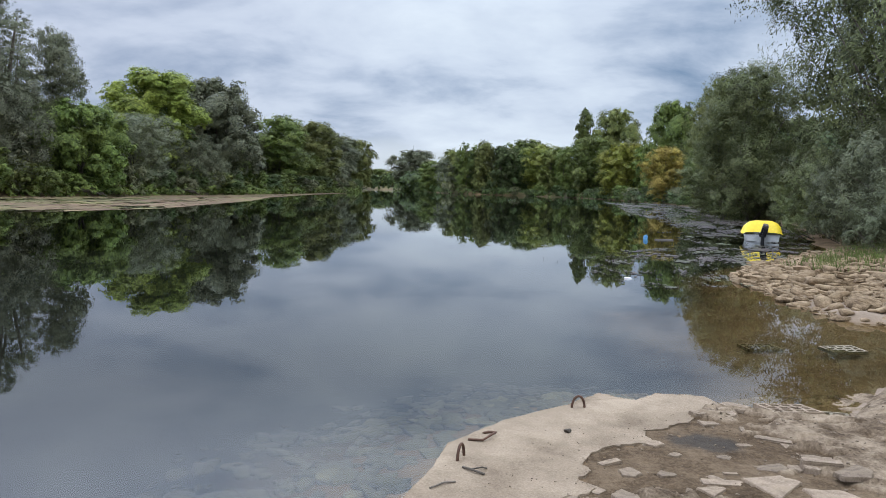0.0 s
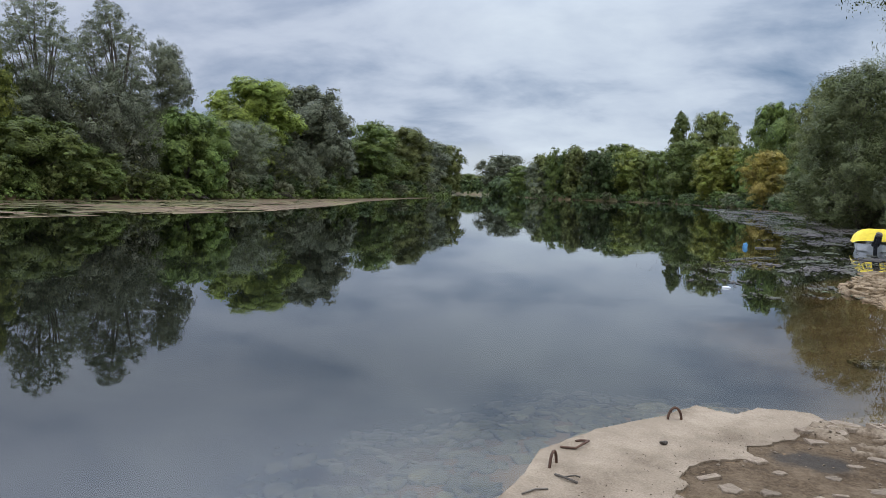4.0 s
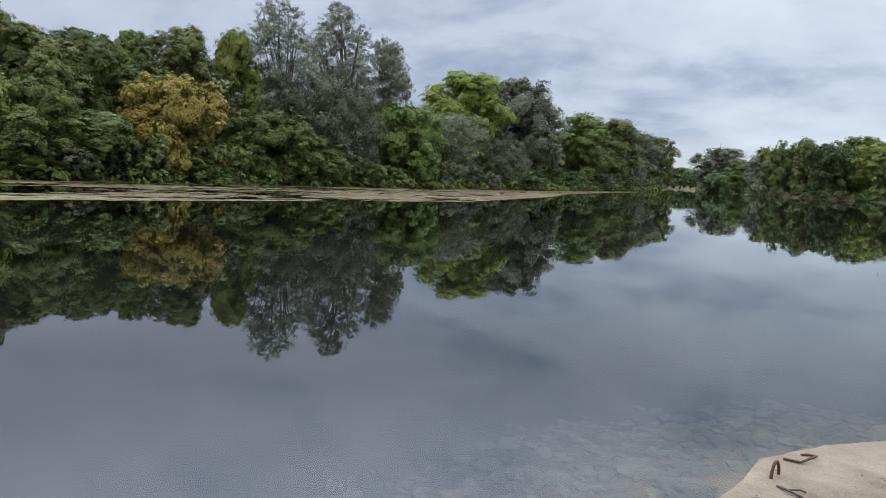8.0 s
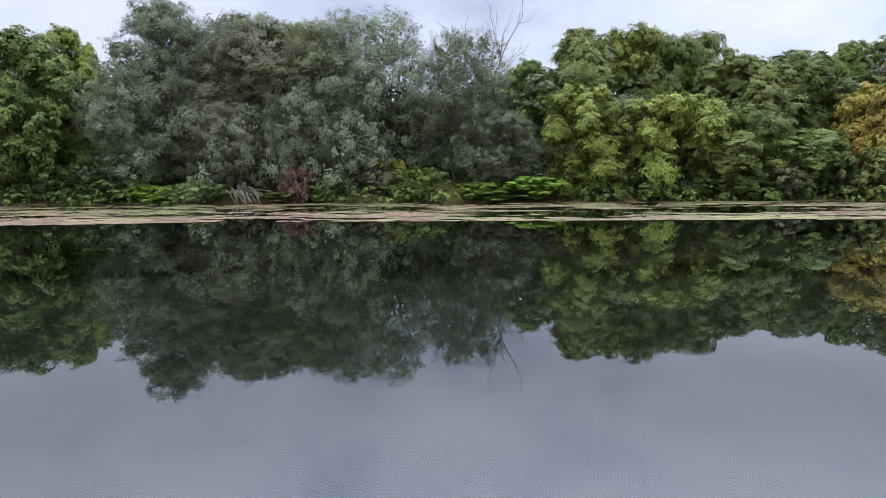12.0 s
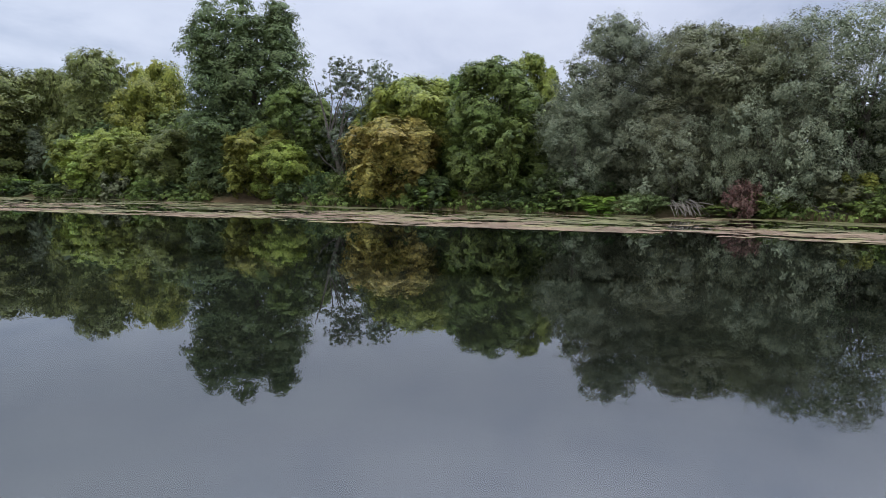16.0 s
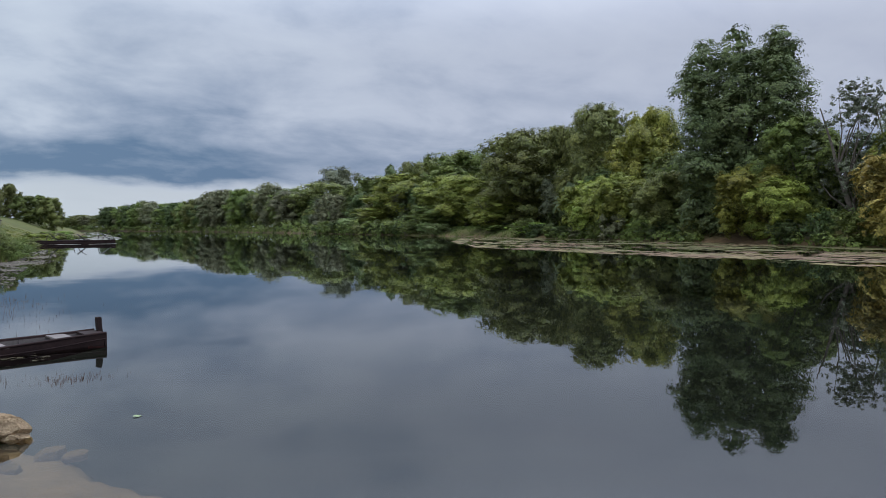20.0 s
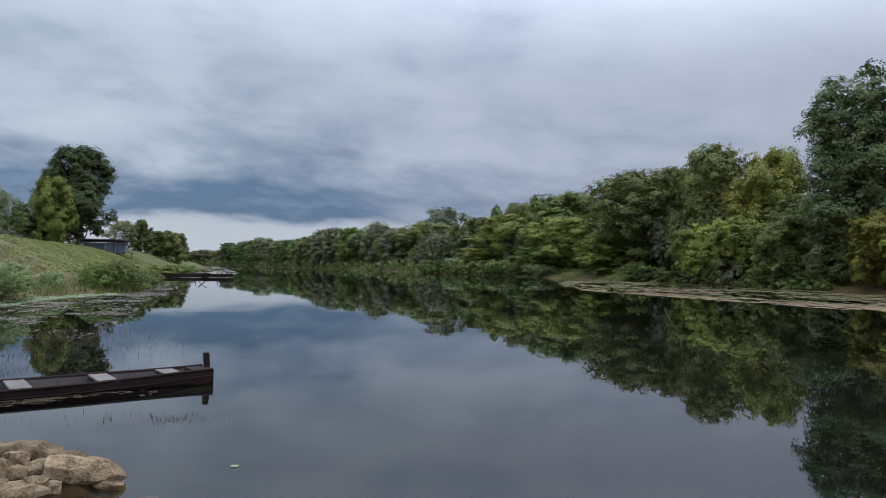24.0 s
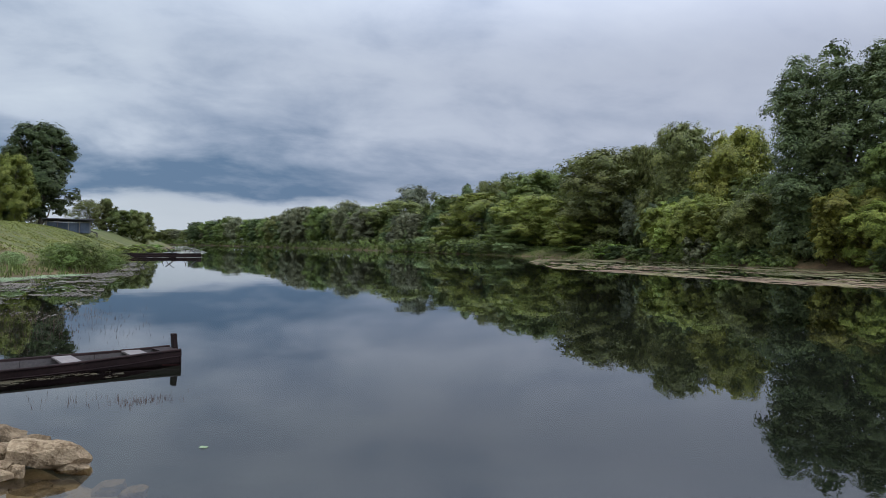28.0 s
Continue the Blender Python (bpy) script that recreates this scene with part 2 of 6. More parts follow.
def dimmed_by_depth(mat):
    """Stones darken to a silt tone with depth: the water's dimming put into colour."""
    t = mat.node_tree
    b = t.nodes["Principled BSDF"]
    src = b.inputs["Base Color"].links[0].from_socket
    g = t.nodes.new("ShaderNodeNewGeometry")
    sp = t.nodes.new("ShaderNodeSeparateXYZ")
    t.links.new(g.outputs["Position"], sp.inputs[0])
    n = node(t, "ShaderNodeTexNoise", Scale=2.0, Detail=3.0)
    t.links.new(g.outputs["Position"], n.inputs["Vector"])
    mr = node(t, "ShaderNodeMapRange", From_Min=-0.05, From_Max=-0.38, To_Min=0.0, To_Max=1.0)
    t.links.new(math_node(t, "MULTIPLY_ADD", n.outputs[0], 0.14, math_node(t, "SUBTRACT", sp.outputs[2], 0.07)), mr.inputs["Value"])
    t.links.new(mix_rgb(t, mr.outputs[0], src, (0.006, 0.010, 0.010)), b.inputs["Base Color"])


dimmed_by_depth(WET_STONE)
RUST = surface("rusted_iron", (0.05, 0.03, 0.022), (0.16, 0.085, 0.055), 30, 0.8, 0.6, 0.004, 5, 0.4, 0.4)
BOATWOOD = surface("tarred_wood", (0.010, 0.0055, 0.005), (0.032, 0.017, 0.015), 2.0, 0.7, 0.4, 0.01, 14, 0.15, 0.0, 0.1)
BOATINSIDE = surface("boat_inside", (0.035, 0.028, 0.026), (0.095, 0.078, 0.07), 2.0, 0.75, 0.4, 0.01, 14, 0.3)
SEATWOOD = surface("weathered_seat", (0.085, 0.07, 0.064), (0.19, 0.163, 0.15), 3, 0.75, 0.3, 0.008, 12, 0.3)
REDPAINT = surface("red_paint", (0.07, 0.012, 0.01), (0.17, 0.028, 0.022), 9, 0.7, 0.3, 0.004)
YELLOW = surface("yellow_tarpaulin", (0.62, 0.44, 0.015), (0.85, 0.64, 0.03), 1.5, 0.5, 0.5, 0.03, 6, 0.4)
HULLWHITE = surface("boat_hull_white", (0.42, 0.42, 0.41), (0.58, 0.58, 0.57), 2, 0.35, 0.1, 0.01)
BLACKPLASTIC = surface("black_plastic", (0.012, 0.012, 0.014), (0.03, 0.03, 0.034), 5, 0.35, 0.1, 0.003)
BLUEPLASTIC = surface("blue_plastic", (0.10, 0.30, 0.50), (0.20, 0.45, 0.68), 6, 0.4, 0.1, 0.003)
WHITEPLASTIC = surface("white_plastic", (0.70, 0.70, 0.70), (0.85, 0.85, 0.84), 6, 0.4, 0.1, 0.003)
ROOFING = surface("dark_roofing", (0.03, 0.03, 0.035), (0.08, 0.08, 0.085), 1.2, 0.6, 0.3, 0.02)
SHEDWALL = surface("blue_grey_boards", (0.045, 0.055, 0.075), (0.10, 0.12, 0.15), 1.0, 0.8, 0.3, 0.02)
TIMBER = surface("weathered_timber", (0.12, 0.10, 0.085), (0.28, 0.25, 0.22), 3, 0.85, 0.5, 0.02)
ALGAE_BROWN = surface("floating_weed_brown", (0.075, 0.045, 0.024), (0.21, 0.135, 0.078), 0.35, 0.9, 0.8, 0.03, 20, 0.3, 0.0, 0.1, (0.20, 0.19, 0.06))
ALGAE_GREY = surface("floating_weed_grey", (0.03, 0.022, 0.017), (0.115, 0.09, 0.078), 0.5, 0.7, 0.8, 0.03, 20, 0.5, 0.0, 0.1, (0.10, 0.12, 0.04))
LILY = surface("lily_pad", (0.12, 0.18, 0.06), (0.28, 0.36, 0.16), 6, 0.4, 0.2, 0.003, 5, 0.5)
REED = foliage("reddish_stalks", (0.06, 0.042, 0.032), (0.19, 0.12, 0.085))
MEADOW = foliage("meadow_blades", (0.15, 0.17, 0.042), (0.29, 0.30, 0.083))
GRASS = foliage("grass_blades", (0.05, 0.072, 0.017), (0.18, 0.215, 0.056))


def ground_material():
    m, t, b = material("bank_ground")
    g = t.nodes.new("ShaderNodeNewGeometry")
    at = t.nodes.new("ShaderNodeAttribute")
    at.attribute_name = "cover"
    sp = t.nodes.new("ShaderNodeSeparateColor")
    t.links.new(at.outputs["Color"], sp.inputs[0])
    n1 = node(t, "ShaderNodeTexNoise", Scale=0.22, Detail=6.0, Roughness=0.6)
    n2 = node(t, "ShaderNodeTexNoise", Scale=2.6, Detail=8.0, Roughness=0.7)
    n3 = node(t, "ShaderNodeTexNoise", Scale=26.0, Detail=4.0, Roughness=0.7)
    for n in (n1, n2, n3):
        t.links.new(g.outputs["Position"], n.inputs["Vector"])
    f = math_node(t, "ADD", math_node(t, "MULTIPLY", n1.outputs[0], 0.45), math_node(t, "ADD", math_node(t, "MULTIPLY", n2.outputs[0], 0.3), math_node(t, "MULTIPLY", n3.outputs[0], 0.25)))
    earth = ramp(t, f, [(0.38, (0.040, 0.024, 0.011)), (0.5, (0.105, 0.067, 0.034)), (0.62, (0.21, 0.14, 0.078))])
    grass = ramp(t, f, [(0.36, (0.040, 0.050, 0.013)), (0.50, (0.078, 0.086, 0.024)), (0.62, (0.125, 0.105, 0.040))])
    sand = ramp(t, f, [(0.36, (0.15, 0.11, 0.078)), (0.64, (0.31, 0.24, 0.18))])
    # near-black teal: silt with the dimming of deep water put into its colour
    dimmed_silt = ramp(t, f, [(0.38, (0.001, 0.003, 0.004)), (0.62, (0.004, 0.010, 0.012))])
    c = mix_rgb(t, sp.outputs[0], earth, grass)
    c = mix_rgb(t, sp.outputs[1], c, sand)
    c = mix_rgb(t, sp.outputs[2], c, dimmed_silt)
    t.links.new(c, b.inputs["Base Color"])
    b.inputs["Roughness"].default_value = 0.95
    b.inputs["Specular IOR Level"].default_value = 0.2
    bp = node(t, "ShaderNodeBump", Strength=0.6, Distance=0.05)
    t.links.new(f, bp.inputs["Height"])
    t.links.new(bp.outputs[0], b.inputs["Normal"])
    return m


def water_material():
    m, t, b = material("river_water")
    t.nodes.remove(b)
    g = t.nodes.new("ShaderNodeNewGeometry")
    w1 = node(t, "ShaderNodeTexNoise", Scale=0.55, Detail=2.0, Roughness=0.5)
    w2 = node(t, "ShaderNodeTexNoise", Scale=3.2, Detail=2.0, Roughness=0.5)
    for n in (w1, w2):
        t.links.new(g.outputs["Position"], n.inputs["Vector"])
    hgt = math_node(t, "ADD", math_node(t, "MULTIPLY", w1.outputs[0], 0.7), math_node(t, "MULTIPLY", w2.outputs[0], 0.06))
    bp = node(t, "ShaderNodeBump", Strength=1.0, Distance=0.003)
    t.links.new(hgt, bp.inputs["Height"])
    fr = node(t, "ShaderNodeFresnel", IOR=1.46)
    t.links.new(bp.outputs[0], fr.inputs["Normal"])
    gl = node(t, "ShaderNodeBsdfGlossy", Roughness=0.0)
    gl.inputs["Color"].default_value = (0.95, 0.972, 1.0, 1)
    t.links.new(bp.outputs[0], gl.inputs["Normal"])
    tp = node(t, "ShaderNodeBsdfTransparent")
    tp.inputs["Color"].default_value = (0.85, 0.80, 0.62, 1)
    mx = t.nodes.new("ShaderNodeMixShader")
    t.links.new(fr.outputs[0], mx.inputs[0])
    t.links.new(tp.outputs[0], mx.inputs[1])
    t.links.new(gl.outputs[0], mx.inputs[2])
    t.links.new(mx.outputs[0], t.nodes["Material Output"].inputs["Surface"])
    return m


# ---- mesh helpers ----


def thing(name, label, category, group="", kind="", at=(0, 0, 0), turn=0.0):
    ob = new(name)
    ob.matrix_world = pose(*at, 0, 0, turn)
    return tagged(ob, label, category, group, kind)


def part(name, data, mat, parent=None, label=""):
    """Links a bmesh or a mesh as one object under its thing."""
    if isinstance(data, bmesh.types.BMesh):
        me = bpy.data.meshes.new(name)
        data.to_mesh(me)
        data.free()
    else:
        me = data
    if mat and not me.materials:
        me.materials.append(mat)
    ob = new(name, me)
    ob.parent = parent
    if label:
        ob["label"] = label
    return ob


def solid(name, data, mat, label, category, group="", kind=""):
    return tagged(part(name, data, mat), label, category, group, kind)


def raw_mesh(name, verts, faces, smooth=False):
    me = bpy.data.meshes.new(name)
    v = np.asarray(verts, dtype=np.float32)
    f = np.asarray(faces, dtype=np.int32)
    k = f.shape[1]
    me.vertices.add(len(v))
    me.vertices.foreach_set("co", v.ravel())
    me.loops.add(f.size)
    me.loops.foreach_set("vertex_index", f.ravel())
    me.polygons.add(len(f))
    me.polygons.foreach_set("loop_start", np.arange(len(f), dtype=np.int32) * k)
    if smooth:
        me.polygons.foreach_set("use_smooth", np.ones(len(f), dtype=bool))
    me.update(calc_edges=True)
    return me


def tubes(name, runs, sides=6):
    """Tapered tubes; each run is a list of (point, radius)."""
    verts, faces = [], []
    for run in runs:
        base = len(verts)
        for i, (p, r) in enumerate(run):
            a = Vector(run[max(i - 1, 0)][0])
            b = Vector(run[min(i + 1, len(run) - 1)][0])
            q = (b - a).to_track_quat("Z", "X")
            for s in range(sides):
                w = TAU * s / sides
                verts.append(Vector(p) + q @ Vector((r * math.cos(w), r * math.sin(w), 0)))
        for i in range(len(run) - 1):
            for s in range(sides):
                s2 = (s + 1) % sides
                faces.append((base + i * sides + s, base + i * sides + s2, base + (i + 1) * sides + s2, base + (i + 1) * sides + s))
    return raw_mesh(name, verts, faces, True)


def box(bm, size, m=None, bevel=0.0):
    made = bmesh.ops.create_cube(bm, size=1.0, matrix=(m or Matrix()) @ Matrix.Diagonal((*size, 1)))
    if bevel:
        edges = list({e for v in made["verts"] for e in v.link_edges})
        bmesh.ops.bevel(bm, geom=edges, offset=bevel, segments=2, affect="EDGES")
    return bm


def stone_mesh(name, rng, rough=0.22, flat=0.6, sub=2):
    """A weathered block with broken faces, about one metre across."""
    bm = bmesh.new()
    bmesh.ops.create_cube(bm, size=1.0)
    bmesh.ops.subdivide_edges(bm, edges=bm.edges[:], cuts=sub + 1, use_grid_fill=True)
    off = Vector((rng.uniform(0, 99), rng.uniform(0, 99), rng.uniform(0, 99)))
    faces = [(Vector((rng.gauss(0, 1), rng.gauss(0, 1), rng.gauss(0, 0.5))).normalized(), rng.uniform(0.34, 0.52)) for _ in range(6)]
    for v in bm.verts:
        p = v.co.copy()
        p = p.lerp(p.normalized() * 0.6, 0.30)
        p *= 1 + rough * noise.noise(p * 1.7 + off) + rough * 0.4 * noise.noise(p * 4.0 + off)
        for n, d in faces:
            over = p.dot(n) - d
            if over > 0:
                p -= n * over
        p *= 1 + rough * 0.12 * noise.noise(p * 9.0 + off)
        v.co = Vector((p.x, p.y, p.z * flat))
    me = bpy.data.meshes.new(name)
    bm.to_mesh(me)
    bm.free()
    return me


def boulder_mesh(rng, size, name="boulder", cuts=14):
    """A broken boulder of the given size: a rounded block with a few cleft faces and a gritty skin."""
    bm = bmesh.new()
    bmesh.ops.create_cube(bm, size=2.0)
    bmesh.ops.subdivide_edges(bm, edges=bm.edges[:], cuts=cuts, use_grid_fill=True)
    off = Vector((rng.uniform(0, 99), rng.uniform(0, 99), rng.uniform(0, 99)))
    clefts = []
    for _ in range(18):
        n = Vector((rng.gauss(0, 1), rng.gauss(0, 1), rng.gauss(0, 1))).normalized()
        clefts.append((n, rng.uniform(0.80, 1.06)))
    for v in bm.verts:
        p = v.co
        k = (p.x ** 6 + p.y ** 6 + p.z ** 6) ** (1 / 6)
        p = p / k
        for n, d in clefts:
            over = p.dot(n) - d
            if over > 0:
                p = p - n * over
        q = Vector((p.x * size[0] / 2, p.y * size[1] / 2, p.z * size[2] / 2))
        q += p.normalized() * (0.017 * noise.noise(q / 0.11 + off) + 0.006 * noise.noise(q / 0.035 + off) + 0.003 * noise.noise(q / 0.014 + off)) * min(1, size[2] / 0.16)
        v.co = q
    me = bpy.data.meshes.new(name)
    bm.to_mesh(me)
    bm.free()
    return me


def flag_mesh(name, rng, sides=6, thick=0.06):
    """A flat broken paving stone of about one metre, with angular, chipped edges; its top at z = 0."""
    bm = bmesh.new()
    corners = []
    for i in range(sides):
        a = TAU * (i + rng.uniform(-0.38, 0.38)) / sides
        r = rng.uniform(0.36, 0.60)
        corners.append((r * math.cos(a), r * math.sin(a)))
    ring = []
    for (x0, y0), (x1, y1) in zip(corners, corners[1:] + corners[:1]):
        for k in range(4):
            f = k / 4
            chip = 0.0 if k == 0 else rng.uniform(-0.035, 0.02)
            px, py = x0 + (x1 - x0) * f, y0 + (y1 - y0) * f
            d = math.hypot(px, py)
            ring.append((px * (1 + chip / d), py * (1 + chip / d)))
    top = [bm.verts.new((x * 0.96, y * 0.96, rng.uniform(-0.010, 0.004))) for x, y in ring]
    mid = [bm.verts.new((x, y, -0.3 * thick)) for x, y in ring]
    low = [bm.verts.new((x * 1.02, y * 1.02, -thick)) for x, y in ring]
    bm.faces.new(top)
    n = len(ring)
    for a, b in ((top, mid), (mid, low)):
        for i in range(n):
            j = (i + 1) % n
            bm.faces.new((a[i], b[i], b[j], a[j]))
    me = bpy.data.meshes.new(name)
    bmesh.ops.recalc_face_normals(bm, faces=bm.faces[:])
    bm.to_mesh(me)
    bm.free()
    return me


# ---- the river's plan: water lies inside this outline ----
WEST = [(-100, 540), (-60, 420), (-36, 300), (-26, 240), (-25, 170), (-31, 103), (-35, 83), (-37.5, 68), (-42, 49), (-46.3, 32), (-51.5, 11),
        (-56.5, -3), (-59.5, -18), (-64, -34), (-68, -50), (-73, -78), (-76, -116), (-81, -199), (-81, -300), (-64, -440), (-30, -530), (60, -600)]
EAST_SOUTH = [(80, -530), (5, -460), (-24, -370), (-26, -270), (-17, -182), (-7, -125), (-3.5, -92), (-2.5, -73), (-0.6, -48), (4, -42.5), (6, -36),
              (9, -28), (9.5, -18), (8, -12), (5, -9.6), (2.5, -9.0), (1.2, -7), (0.3, -5), (-0.7, -3), (-1.1, -1.2), (-1.1, 0.6)]
EAST_NORTH = [(-0.8, 2.4), (-0.1, 3.9), (0.15, 4.8), (1.05, 5.7), (1.5, 6.1), (2.4, 6.1), (2.9, 5.95), (3.4, 5.85), (4.05, 6.6), (4.7, 7.3),
              (7.0, 8.6), (9.5, 9.6), (7.6, 11.0), (6.4, 11.2), (6.5, 12.4), (6.7, 14.9), (7.1, 17), (9, 20), (11.8, 23.3), (14.5, 27), (22, 45),
              (30, 75), (38, 104), (44, 142), (45, 184), (42, 222), (25, 245), (0, 250), (-12, 330), (-30, 400), (-70, 520)]
RIVER = np.array(WEST + EAST_SOUTH + EAST_NORTH, dtype=float)


def shore_distance(x, y):
    """Distance to the water's edge, positive on land."""
    x, y = np.asarray(x, float), np.asarray(y, float)
    best = np.full(x.shape, 1e9)
    inside = np.zeros(x.shape, bool)
    for (ax, ay), (bx, by) in zip(RIVER, np.roll(RIVER, -1, axis=0)):
        ex, ey = bx - ax, by - ay
        u = np.clip(((x - ax) * ex + (y - ay) * ey) / (ex * ex + ey * ey), 0, 1)
        best = np.minimum(best, np.hypot(x - ax - u * ex, y - ay - u * ey))
        if ey != 0:
            hits = ((ay > y) != (by > y)) & (x < ax + (y - ay) / ey * ex)
            inside ^= hits
    return np.where(inside, -best, best)


def ease(a, b, v):
    s = np.clip((v - a) / (b - a), 0, 1)
    return s * s * (3 - 2 * s)


def wobble(x, y, k, seed=0.0):
    return (np.sin(x * k + 1.3 * np.sin(y * k * 0.7 + seed)) * np.cos(y * k * 1.1 + 0.9 * np.sin(x * k * 0.6 + seed * 2)) + 0.5 * np.sin(x * k * 2.3 + seed) * np.cos(y * k * 2.7 - seed))


def shelf(x, y):
    """The pale sandy shelf under shallow water south of the landing."""
    line = np.interp(y, [-9.2, -8.3, -7.5, -6.8, -6.0, -5.26, -4.0], [1.2, 0.0, -0.45, -0.78, -1.05, -1.25, -1.4])
    return ease(-0.10, 0.16, x - line - 0.12 * wobble(x, y, 2.2, 0.7)) * ease(-9.0, -8.3, y) * ease(-3.4, -4.6, y)


def terrain(x, y):
    """Height of ground and river bed."""
    x, y = np.asarray(x, float), np.asarray(y, float)
    far = np.hypot(x, y)
    s = shore_distance(x, y) + np.clip(far - 8, 0, 25) * 0.012 * wobble(x, y, 0.55, 1.0)
    west = x < -20 - np.clip(y - 100, 0, 1e9) * 0.03
    z_west = 1.7 * ease(0.3, 5.5, s) + 0.5 * ease(5, 30, s)
    south = ease(-14, -40, y)
    z_meadow = 0.35 * ease(0, 1.5, s) + 3.8 * ease(0.4, 15, s) + 0.6 * ease(15, 80, s)
    z_near = 0.136 * ease(0.0, 0.38, s) + 0.05 * np.clip(s - 1.5, 0, 30)
    z_north = 0.12 * ease(0.0, 1.0, s) + 1.25 * ease(0.4, 9, s)
    north = ease(10, 16, y)
    z_east = z_near * (1 - north) + z_north * north
    z_east = z_east * (1 - south) + z_meadow * south
    land = np.where(west, z_west, z_east) + 0.05 * wobble(x, y, 0.9, 2.0) * ease(0.5, 4, s)
    depth = -s
    steep = np.where(west, 0.22, 0.19)
    cove = ease(2.2, 3.2, x) * ease(7.5, 3.0, np.abs(y - 9.0)) 
    steep = steep * (1 - 0.6 * cove)
    on = shelf(x, y)
    steep = steep * (1 - on) + 0.075 * on
    bed = -np.minimum(depth * steep, 2.4) + 0.03 * wobble(x, y, 1.7, 0.4) * ease(0.2, 1.5, depth)
    return np.where(s > 0, land, np.minimum(bed, 0.0))


def ground_sheet():
    rings, spokes = 210, 560
    r = 0.35 * (4200 / 0.35) ** (np.arange(rings) / (rings - 1))
    a = TAU * np.arange(spokes) / spokes
    X = (r[:, None] * np.cos(a)[None, :]).ravel()
    Y = (r[:, None] * np.sin(a)[None, :]).ravel()
    Z = terrain(X, Y)
    X, Y, Z = np.append(X, 0), np.append(Y, 0), np.append(Z, terrain(0.0, 0.0))
    i = np.arange(rings - 1)[:, None] * spokes
    j = np.arange(spokes)[None, :]
    k = (j + 1) % spokes
    quads = np.stack([i + j, i + spokes + j, i + spokes + k, i + k], -1).reshape(-1, 4)
    c = rings * spokes
    hub = [(c, q, (q + 1) % spokes, (q + 1) % spokes) for q in range(spokes)]
    me = bpy.data.meshes.new("ground")
    me.from_pydata(np.stack([X, Y, Z], 1).tolist(), [], quads.tolist() + [h[:3] for h in hub])
    s = shore_distance(X, Y)
    west = X < -20 - np.clip(Y - 100, 0, 1e9) * 0.03
    grass = np.where(west, 0.75 * ease(1.5, 7.0, np.abs(Y + 49.5)) + ease(-85, -110, Y) * 0.25, ease(-12, -20, Y) + ease(14, 20, Y) * 0.6) * ease(0.2, 2.0, s)
    grass = np.clip(grass + 0.2 * wobble(X, Y, 0.35, 3.0) * (grass > 0.05), 0, 1)
    beach = (1 - west) * ease(-16, -10, Y) * ease(16, 11, Y) * ease(-0.5, 0.1, s)
    beach = np.maximum(beach, 0.55 * ease(3.4, 1.6, np.hypot(X + 0.2, (Y + 6.4) * 0.7)) * ease(-2.6, -1.4, s))
    mud = ease(2.3, 1.2, np.hypot((X - 2.1) * 0.85, (Y - 4.4) * 1.2)) * ease(-0.1, 0.25, s)
    beach = beach * (1 - 0.92 * mud)
    # the bed's colour darkens away from shore in place of light lost with depth
    dimmed_silt = ease(-0.3, -2.0, s) * np.where(west, 1, 1)
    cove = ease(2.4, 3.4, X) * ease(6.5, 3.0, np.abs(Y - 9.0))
    dimmed_silt = dimmed_silt * (1 - 0.8 * cove) * (1 - 0.95 * shelf(X, Y))
    beach = np.maximum(beach, 0.5 * shelf(X, Y) * (s < 0.3))
    bare = 0.7 * ease(4.0, 1.5, np.hypot((X - 4.6) * 0.8, (Y + 48.5) * 0.6)) + ease(1.2, 0.5, np.abs(X - 4.5 - 0.42 * (-Y - 52) - 0.4 * np.sin(Y * 0.15))) * ease(-50, -56, Y) * ease(-100, -90, Y) * 0.55
    grass = grass * (1 - np.clip(bare, 0, 1) * 0.85 * (1 - west))
    beach = np.maximum(beach, 0.5 * np.clip(ease(0.5, 0.25, np.abs(X - 4.5 - 0.42 * (-Y - 52) - 0.4 * np.sin(Y * 0.15))), 0, 1) * ease(-50, -56, Y) * ease(-100, -90, Y))
    beach = np.maximum(beach, 0.30 * cove * ease(0.1, -0.3, s))
    col = np.stack([grass, beach, dimmed_silt, np.ones_like(s)], 1)
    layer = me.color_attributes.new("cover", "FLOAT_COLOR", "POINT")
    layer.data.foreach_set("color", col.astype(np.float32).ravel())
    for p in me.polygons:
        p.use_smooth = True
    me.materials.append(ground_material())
    return tagged(new("ground", me), "grassy and earthy river banks running down into a silty bed coloured darker with depth", "ground", kind="structure")


ground_sheet()


def water_sheet():
    bm = bmesh.new()
    bmesh.ops.create_grid(bm, x_segments=40, y_segments=60, size=1.0, matrix=Matrix.Translation((-40, -100, 0)) @ Matrix.Diagonal((260, 900, 1, 1)))
    return solid("water", bm, water_material(), "still dark river water mirroring trees and clouds", "river", kind="structure")


water_sheet()

# ---- trees ----


